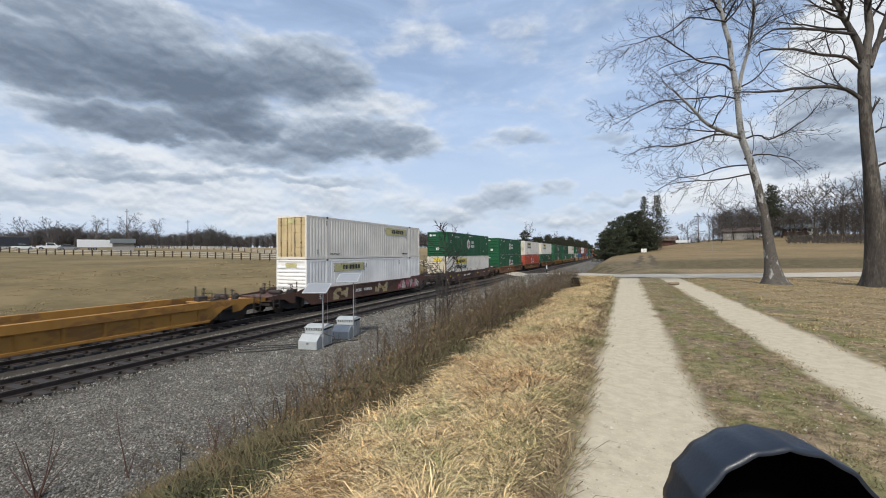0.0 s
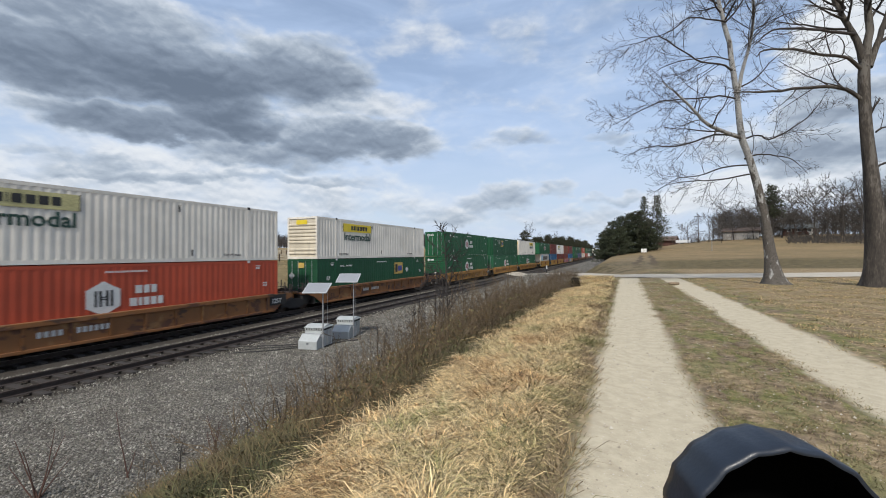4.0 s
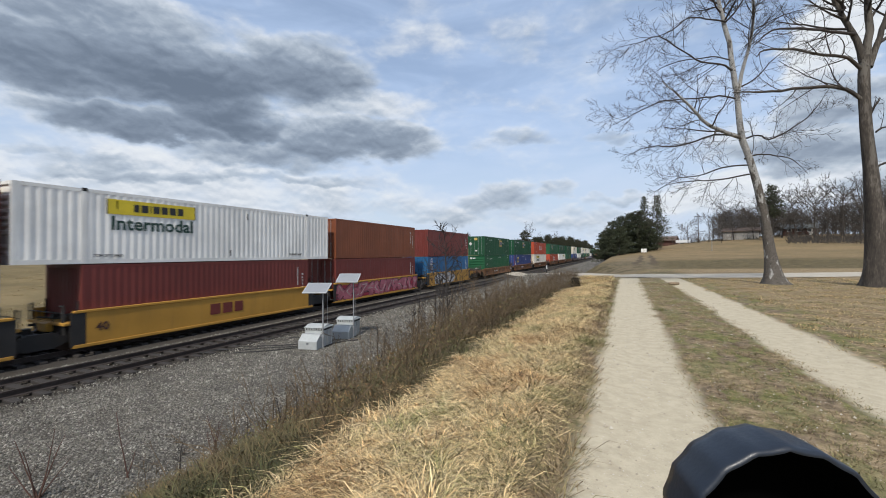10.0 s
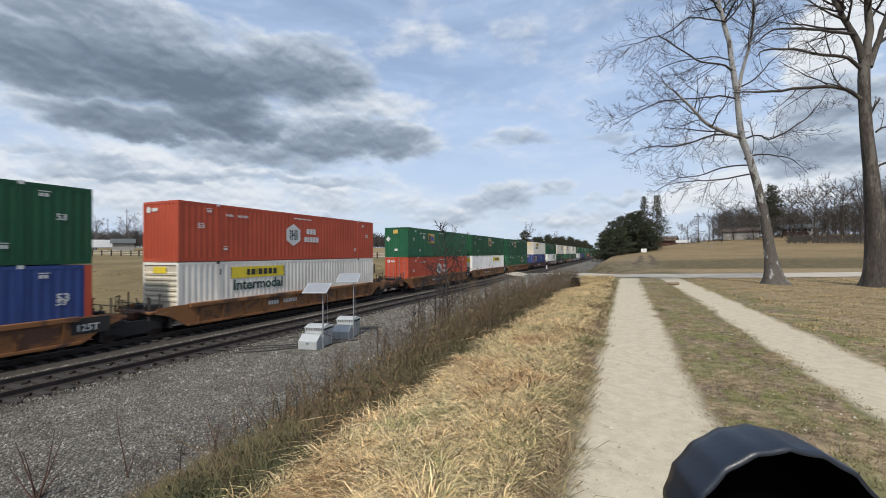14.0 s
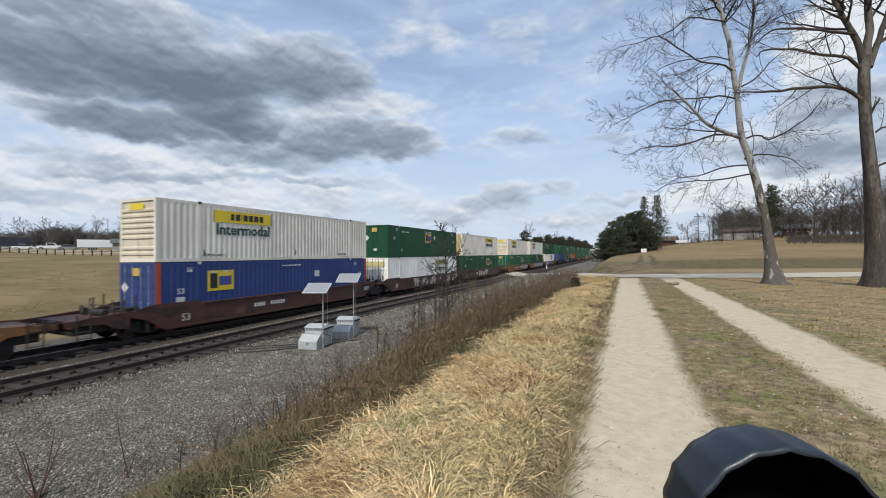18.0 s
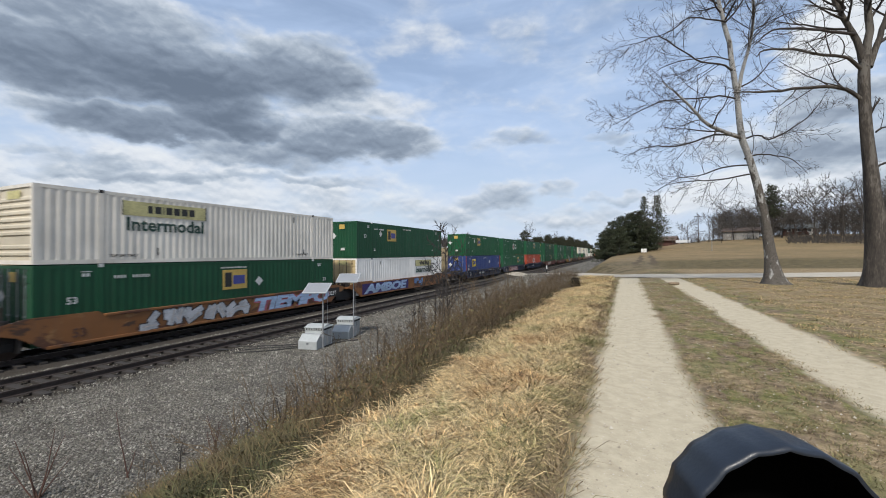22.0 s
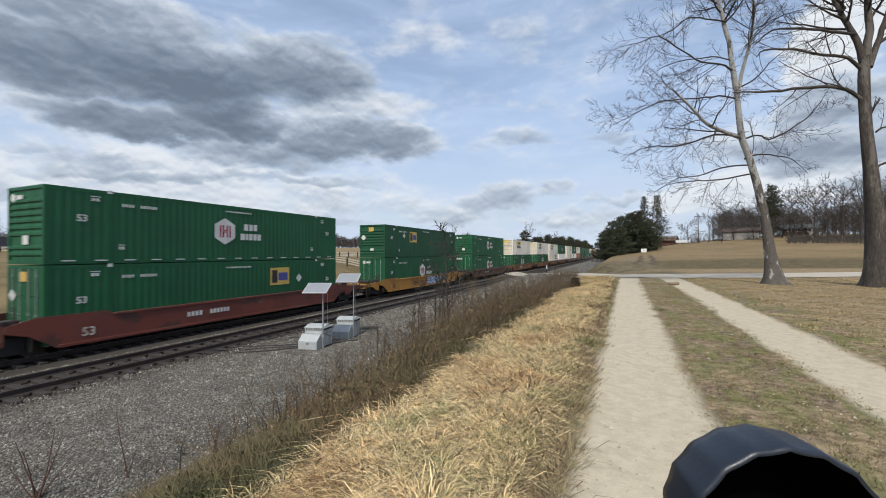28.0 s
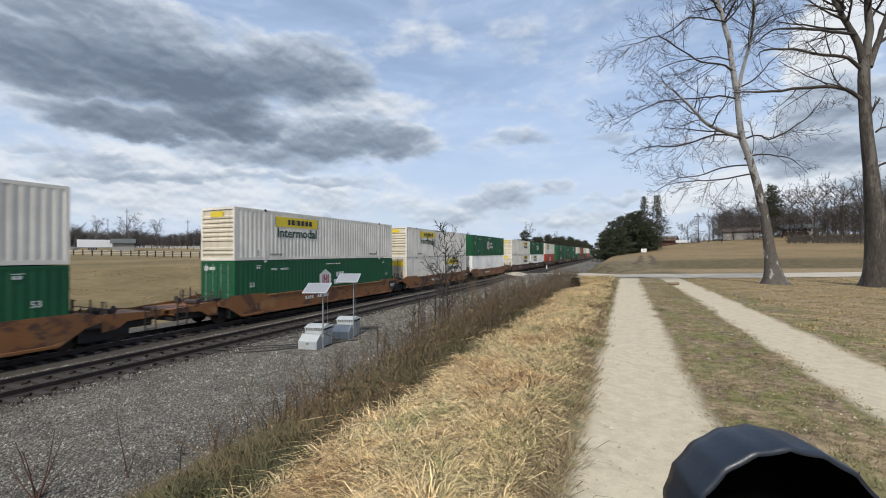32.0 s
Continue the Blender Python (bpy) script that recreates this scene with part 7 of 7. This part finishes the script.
def cable(x0, y0, x1, y1, seed):
    r = random.Random(seed)
    n = 12
    pts = []
    for i in range(n + 1):
        t = i / n
        x, y = x0 + (x1 - x0) * t + 0.16 * math.sin(4 * t + seed), y0 + (y1 - y0) * t + 0.18 * math.sin(5 * t + 2 * seed)
        pts.append((x, y, max(float(height(x, y)) + 0.03, RAIL - 0.20 if abs(x - SIDING_X) < 1.2 else -9) + r.uniform(0, 0.03)))
    single("cable", Limbs().tube(pts, [0.022] * len(pts), 5).done("cable"), CABLE, "black hose lying across the gravel to the rails", "hose", "hoses on the gravel")


for k, (a, b) in enumerate((((-12.2, 13.2), (-15.0, 11.2)), ((-12.1, 13.0), (-15.1, 10.4)), ((-12.2, 15.6), (-15.0, 13.2)), ((-11.3, 13.6), (-10.9, 15.4)), ((-12.0, 13.6), (-15.1, 12.1)))):
    cable(*a, *b, k)


def crossing():
    t = thing("level_crossing", "grey plank deck of a farm crossing over the rails", "crossing", kind="structure", at=(0, 68.6, RAIL))
    for x in (SIDING_X, TRAIN_X):
        for dx in (-1.15, -0.45, -0.15, 0.15, 0.45, 1.15):
            part("plank", kept(("plank", 0), lambda: Shape().box(-0.13, 0.13, -3.2, 3.2, -0.16, 0.0, 0.01)), PLANK, t, at=(x + dx, 0, 0))


crossing()

# a striped marker post at the crossing
post = thing("marker_post", "thin white post with black bands beside the crossing", "post", at=on_ground(-11.6, 70.0))
for i in range(5):
    part("band", kept(("band", 0), lambda: Shape().rod((0, 0, 0), (0, 0, 0.34), 0.09, sides=8)), DECAL_WHITE if i != 1 and i != 2 else CABLE, post, at=(0, 0, 0.34 * i))

DARK_LEAF = island_mat("dark_bush_leaves", [(0.2, (0.02, 0.02, 0.014)), (0.5, (0.045, 0.038, 0.028)), (0.8, (0.08, 0.06, 0.04))])


def bush(x, y, r0, tall):
    rr = random.Random(7)
    t = thing("bush", "small dark dense bush by the lane", "bush", at=on_ground(x, y))
    stems = Limbs()
    for _ in range(40):
        line = wander(rr, (rr.uniform(-0.1, 0.1), rr.uniform(-0.1, 0.1), 0), (rr.uniform(-0.7, 0.7), rr.uniform(-0.7, 0.7), 1), tall * rr.uniform(0.7, 1.1), 4, 0.25)
        stems.tube(line, taper(0.014, 0.004, 5), 3)
        sprout(rr, stems, line, 0.01, 1, 0.3, 5, 3, 0.3, 0.2, 0.2, 0.005)
    part("stems", stems.done("stems"), BRAMBLE, t)
    v = []
    for _ in range(1500):
        a, z = rr.uniform(0, 6.28), rr.uniform(0.05, 1.0)
        r = r0 * math.sqrt(rr.random()) * (0.7 + 0.5 * math.sin(3 * a + 5 * z)) * (1.1 - 0.6 * z)
        q = Vector((math.cos(a) * r, math.sin(a) * r, z * tall))
        for _ in range(3):
            v.append(tuple(q + Vector((rr.gauss(0, 1), rr.gauss(0, 1), rr.gauss(0, 1))) * 0.035))
    tagged(part("leaves", raw_mesh("leaves", v, tris=np.arange(len(v)).reshape(-1, 3)), DARK_LEAF, t), kind="stuff")


bush(-1.8, 17.9, 0.24, 0.46)


def rock(x, y, s, seed):
    rr = random.Random(seed)
    bm = bmesh.new()
    bmesh.ops.create_icosphere(bm, subdivisions=2, radius=s)
    for v in bm.verts:
        v.co = Vector((v.co.x * 1.3, v.co.y, v.co.z * 0.6)) * (1 + rr.uniform(-0.16, 0.16))
    single("rock", bm, CONCRETE, "pale grey rock lying at the top of the bank", "rock", "rocks by the lane", at=on_ground(x, y, s * 0.3) @ pose(0, 0, 0, 0, 0, rr.uniform(0, 360)))


for k, (x, y, s) in enumerate(((-3.0, 18.9, 0.13), (-3.5, 20.2, 0.2), (-2.5, 19.0, 0.10), (-4.0, 21.6, 0.2), (-4.6, 23.2, 0.18), (-2.9, 21.4, 0.16))):
    rock(x, y, s, 40 + k)
LOG = mat("weathered_log_end", (0.20, 0.15, 0.10), rough=0.9, var=0.3, bump=0.5)
single("log", Limbs().tube([(-0.17, 0, 0.05), (-0.07, 0.02, 0.055), (0.07, 0.0, 0.06), (0.18, 0.04, 0.055)], [0.045, 0.06, 0.06, 0.05], 10).done("log"), LOG, "short weathered log lying at the edge of the lane", "log", at=on_ground(1.82, 18.1))


# ---- fence and roadside across the field ----


def fence_run(pts, label, gap=2.45, tall=1.3):
    t = thing("fence", label, "fence")
    for (ax, ay), (bx, by) in zip(pts, pts[1:]):
        n = max(1, round(math.hypot(bx - ax, by - ay) / gap))
        ang = math.degrees(math.atan2(by - ay, bx - ax))
        for i in range(n):
            x, y = ax + (bx - ax) * i / n, ay + (by - ay) * i / n
            x2, y2 = ax + (bx - ax) * (i + 1) / n, ay + (by - ay) * (i + 1) / n
            z, z2 = float(height(x, y)), float(height(x2, y2))
            part("post", kept(("post", tall), lambda: Shape().box(-0.09, 0.09, -0.09, 0.09, -0.3, tall, 0.015)), POST_WOOD, t, at=Matrix.Translation((x, y, z)) @ pose(0, 0, 0, 0, 0, ang))
            for h in (0.42, 0.78, 1.12):
                v = Vector((x2 - x, y2 - y, z2 - z))
                m = Matrix.Translation((x, y, z + h * tall / 1.3)) @ v.to_track_quat("X", "Z").to_matrix().to_4x4()
                part("board", kept(("board", round(v.length, 1)), lambda: Shape().box(0.0, round(v.length, 1) + 0.02, -0.13, -0.10, -0.065, 0.065)), RAILBOARD_WOOD, t, at=m)
    return t


fence_run([(-33, 50.5), (-57, 54), (-78, 56), (-98, 54.5), (-126, 48.5), (-156, 40)], "long board fence with dark posts across the dry field", 2.6)
fence_run([(-62, 74), (-90, 86), (-118, 92), (-160, 94)], "farther board fence at the top of the field", 3.4, 1.2)
fence_run([(-30, 66), (-45, 70), (-62, 74)], "short run of board fence near the line", 3.0, 1.2)

VEH_WHITE = mat("white_vehicle_paint", (0.66, 0.67, 0.68), rough=0.35, var=0.05, bump=0)
VEH_BLACK = mat("black_trailer_paint", (0.02, 0.022, 0.03), rough=0.45, var=0.2, bump=0)
VEH_GREY = mat("grey_vehicle_paint", (0.20, 0.21, 0.22), rough=0.4, var=0.1, bump=0)
GLASS = mat("dark_vehicle_glass", (0.02, 0.025, 0.03), rough=0.08, var=0.05, bump=0, spec=0.8)
TYRE = mat("tyre_rubber", (0.02, 0.02, 0.02), rough=0.9, bump=0)


def wheels(t, xs, half, r):
    for x in xs:
        for s in (-1, 1):
            w = part("wheel", kept(("tyre", r), lambda: Shape().rod((0, -0.12, 0), (0, 0.12, 0), r, sides=18)), TYRE, t, at=(x, s * half, r))
            part("rim", kept(("rim", r), lambda: Shape().rod((0, -0.13, 0), (0, 0.13, 0), r * 0.55, sides=12)), VEH_GREY, w)


def vehicle(kind, x, y, turn, label, paint):
    t = thing(kind, label, kind.replace("_", " "), at=on_ground(x, y) @ pose(0, 0, 0, 0, 0, turn))
    if kind == "pickup_truck":
        part("body", Shape().prism([(-2.7, 0.45), (2.7, 0.45), (2.7, 1.0), (1.55, 1.12), (-0.9, 1.12), (-2.7, 1.12)], "y", -0.95, 0.95), paint, t)
        part("cab", Shape().prism([(-0.9, 1.12), (1.55, 1.12), (0.75, 1.86), (-0.75, 1.88)], "y", -0.85, 0.85), paint, t)
        for s in (-1, 1):
            part("side_window", Shape().prism([(-0.72, 1.2), (1.2, 1.2), (0.66, 1.76), (-0.62, 1.78)], "y", *sorted((s * 0.855, s * 0.865))), GLASS, t)
        part("windscreen", Shape().prism([(1.50, 1.18), (1.54, 1.2), (0.82, 1.82), (0.78, 1.80)], "y", -0.75, 0.75), GLASS, t)
        wheels(t, (-1.75, 1.75), 0.86, 0.40)
    elif kind == "car":
        part("body", Shape().prism([(-2.2, 0.35), (2.2, 0.35), (2.25, 0.75), (1.2, 0.92), (-1.8, 0.95), (-2.2, 0.85)], "y", -0.88, 0.88), paint, t)
        part("cabin", Shape().prism([(-1.7, 0.94), (1.15, 0.92), (0.45, 1.42), (-1.0, 1.45)], "y", -0.76, 0.76), GLASS, t)
        part("roof", Shape().prism([(-1.0, 1.44), (0.45, 1.41), (0.35, 1.48), (-0.9, 1.50)], "y", -0.74, 0.74), paint, t)
        wheels(t, (-1.35, 1.4), 0.8, 0.33)
    else:
        part("body", Shape().box(-3.9, 3.9, -1.2, 1.2, 0.75, 3.3 if kind == "box_trailer" else 2.9, 0.06), paint, t)
        part("trim", Shape().box(-3.92, 3.92, -1.22, 1.22, 0.70, 0.86), VEH_GREY, t)
        wheels(t, (-1.2, -0.2), 1.0, 0.42)
        part("drawbar", Shape().box(3.9, 5.0, -0.08, 0.08, 0.6, 0.74), VEH_GREY, t)
    return t


vehicle("box_trailer", -152, 54.5, 70, "black enclosed trailer parked beside the far road", VEH_BLACK)
vehicle("car", -144.5, 54.6, 66, "white car on the far road behind the fence", VEH_WHITE)
vehicle("pickup_truck", -140.5, 58.5, 64, "white pickup truck parked behind the board fence", VEH_WHITE)
vehicle("car", -136, 60.5, 66, "grey car parked behind the board fence", VEH_GREY)
vehicle("camper_trailer", -131.5, 64.5, 64, "white camper trailer parked behind the board fence", VEH_WHITE)


def pole(x, y, tall, label, arm=True, material=POST_WOOD, r=0.13):
    t = thing("utility_pole", label, "pole", "poles", at=on_ground(x, y))
    part("shaft", Shape().rod((0, 0, -0.3), (0, 0, tall), r, r * 0.7), material, t)
    if arm:
        part("cross_arm", Shape().box(-1.1, 1.1, -0.06, 0.06, tall - 0.8, tall - 0.66), material, t)
    return t


pole(-146, 80, 13, "wooden utility pole behind the field")
pole(-134, 92, 10, "wooden utility pole behind the field")
pole(-172, 88, 11, "wooden utility pole among bare trees")
pole(17.1, 100.2, 5.6, "slim pale pole standing in the hill grass", False, GALV, 0.055)
pole(11.5, 148, 8.0, "wooden utility pole by the hilltop shed", True)
pole(22, 150, 9.0, "wooden utility pole among the hilltop trees", True)

# red-brown wall, its colour darkened to hold the shade of the trees
BRICK_WALL = mat("tree_shaded_red_brown_wall", (0.085, 0.040, 0.030), rough=0.9, var=0.25, scale=2.0, bump=0.4)
GREY_SIDING = mat("grey_barn_siding", (0.27, 0.255, 0.235), rough=0.85, var=0.15, bump=0.3)
ROOF_DARK = mat("dark_grey_green_roof", (0.075, 0.085, 0.085), rough=0.8, var=0.2, bump=0.3)
ROOF_BROWN = mat("brown_roof", (0.10, 0.07, 0.055), rough=0.85, var=0.2, bump=0.3)
TRIM_WHITE = mat("white_trim", (0.70, 0.69, 0.66), rough=0.6, var=0.08)


def house(name, x, y, turn, w, d, tall, ridge, wall, roofing, label, windows=3, door=True):
    t = thing(name, label, "building", at=on_ground(x, y, -0.2) @ pose(0, 0, 0, 0, 0, turn))
    part("walls", Shape().box(-w / 2, w / 2, -d / 2, d / 2, 0, tall), wall, t)
    for s in (-1, 1):
        part("roof_slope", Shape().prism([(s * (d / 2 + 0.5), tall - 0.2), (0, tall + ridge), (0, tall + ridge + 0.16), (s * (d / 2 + 0.5), tall - 0.04)], "x", -w / 2 - 0.5, w / 2 + 0.5), roofing, t)
        part("gable", Shape().prism([(-d / 2, tall), (d / 2, tall), (0, tall + ridge)], "x", s * w / 2 - 0.05, s * w / 2 + 0.05), wall, t)
    for i in range(windows):
        px = -w / 2 + w * (i + 0.7) / (windows + 0.4)
        win = part("window", Shape().box(px - 0.5, px + 0.5, -d / 2 - 0.04, -d / 2 + 0.02, 1.1, 2.0), TRIM_WHITE, t)
        part("pane", Shape().box(px - 0.42, px + 0.42, -d / 2 - 0.06, -d / 2 - 0.04, 1.18, 1.92), GLASS, win)
    if door:
        part("door", Shape().box(w * 0.28, w * 0.28 + 0.95, -d / 2 - 0.05, -d / 2 + 0.02, 0.1, 2.1), TRIM_WHITE, t)
    return t


house("house", 49.3, 157.5, -15, 7.6, 6, 2.2, 1.2, BRICK_WALL, ROOF_DARK, "low red-brown house with dark roof on the hill")
house("barn", 33.6, 152.0, -15, 8.6, 7, 2.7, 0.9, GREY_SIDING, ROOF_BROWN, "grey low barn under bare trees on the hill", 0, False)
house("shed", 13.6, 154.0, -20, 5.6, 4, 1.9, 1.2, BRICK_WALL, ROOF_BROWN, "small brown shed at the hilltop wood", 0, False)
house("shed", -127.5, 69.0, 60, 4.6, 3.6, 2.4, 1.0, GREY_SIDING, ROOF_DARK, "small grey shed behind the board fence", 0, False)
small = vehicle("camper_trailer", 17.8, 150.0, -18, "white camper trailer parked at the hilltop wood", VEH_WHITE)
small.scale = (0.5, 0.5, 0.42)

sign = thing("road_sign", "white double board on short posts beside the pines", "sign", at=on_ground(4.6, 104.5) @ Matrix.Diagonal((0.7, 0.7, 0.7, 1)))
for s in (-1, 1):
    part("post", Shape().box(s * 0.62 - 0.05, s * 0.62 + 0.05, -0.05, 0.05, -0.2, 1.3), POST_WOOD, sign)
    part("board", Shape().box(*sorted((s * 0.04, s * 0.80)), -0.09, -0.05, 0.55, 1.75, 0.01), TRIM_WHITE, sign)

# ---- the knob of a tripod head close before the lens ----
KNOB = mat("black_moulded_plastic", (0.012, 0.017, 0.027), rough=0.42, var=0.1, scale=30, bump=0.05, bump_scale=300)
# near-black without sheen: the shade inside the hollow is put into the colour
KNOB_SHADE = mat("knob_hollow_painted_shade", (0.002, 0.002, 0.002), rough=1.0, var=0.1, bump=0, spec=0.0)


def knob():
    """A fluted grip knob on a short arm, its axis towards the viewer and a little up."""
    up = RIGHT.cross(AIM)
    back = EYE + AIM * 0.3200 + RIGHT * 0.2388 - up * 0.2044
    centre = EYE + AIM * 0.2762 + RIGHT * 0.2358 - up * 0.2034
    axis = (centre - back).normalized()
    frame_m = Matrix.Translation(centre) @ axis.to_track_quat("Z", "Y").to_matrix().to_4x4()
    t = thing("tripod_knob", "black fluted plastic knob of a tripod standing in the lane", "knob", at=frame_m)
    n, v, f = 96, [], []
    prof = [(0.0560, -0.054), (0.0655, -0.047), (0.0680, -0.036), (0.0685, -0.014), (0.0680, -0.004), (0.0665, 0.0), (0.0645, -0.001)]
    for r, z in prof:
        for k in range(n):
            a = 2 * math.pi * k / n
            flute = 1 - 0.026 * abs(math.cos(9 * a))
            rr = r * flute if r > 0.065 else r * (1 - 0.030 * abs(math.cos(9 * a)) ** 0.7)
            v.append((rr * math.cos(a), rr * math.sin(a), z))
    for i in range(len(prof) - 1):
        f += [(i * n + k, i * n + (k + 1) % n, (i + 1) * n + (k + 1) % n, (i + 1) * n + k) for k in range(n)]
    part("grip", mesh_of("grip", v, f, True), KNOB, t)
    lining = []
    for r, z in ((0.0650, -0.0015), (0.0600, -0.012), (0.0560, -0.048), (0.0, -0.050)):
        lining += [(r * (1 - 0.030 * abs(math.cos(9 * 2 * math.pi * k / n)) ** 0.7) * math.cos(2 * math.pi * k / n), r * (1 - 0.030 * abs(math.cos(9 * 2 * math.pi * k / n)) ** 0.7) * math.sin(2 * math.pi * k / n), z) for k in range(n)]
    part("recess", mesh_of("recess", lining, [(i * n + k, i * n + (k + 1) % n, (i + 1) * n + (k + 1) % n, (i + 1) * n + k) for i in range(3) for k in range(n)], True), KNOB_SHADE, t, "hollow with its shade painted black")
    part("spindle", Shape().rod((0, 0, -0.09), (0, 0, -0.05), 0.016, sides=16), KNOB, t)
    inv = frame_m.inverted()
    foot = centre - axis * 0.09
    part("post", Shape().rod(inv @ foot, inv @ Vector((foot.x, foot.y, 0.62)), 0.014, sides=12), KNOB, t)
    hub = Vector((foot.x, foot.y, 0.66))
    for k in range(3):
        a = radians(100 + 120 * k)
        q = Vector((foot.x + 0.36 * math.cos(a), foot.y + 0.36 * math.sin(a), 0))
        q.z = float(height(q.x, q.y))
        part("leg", Shape().rod(inv @ hub, inv @ q, 0.013, 0.010, 10), KNOB, t)


knob()

motions()
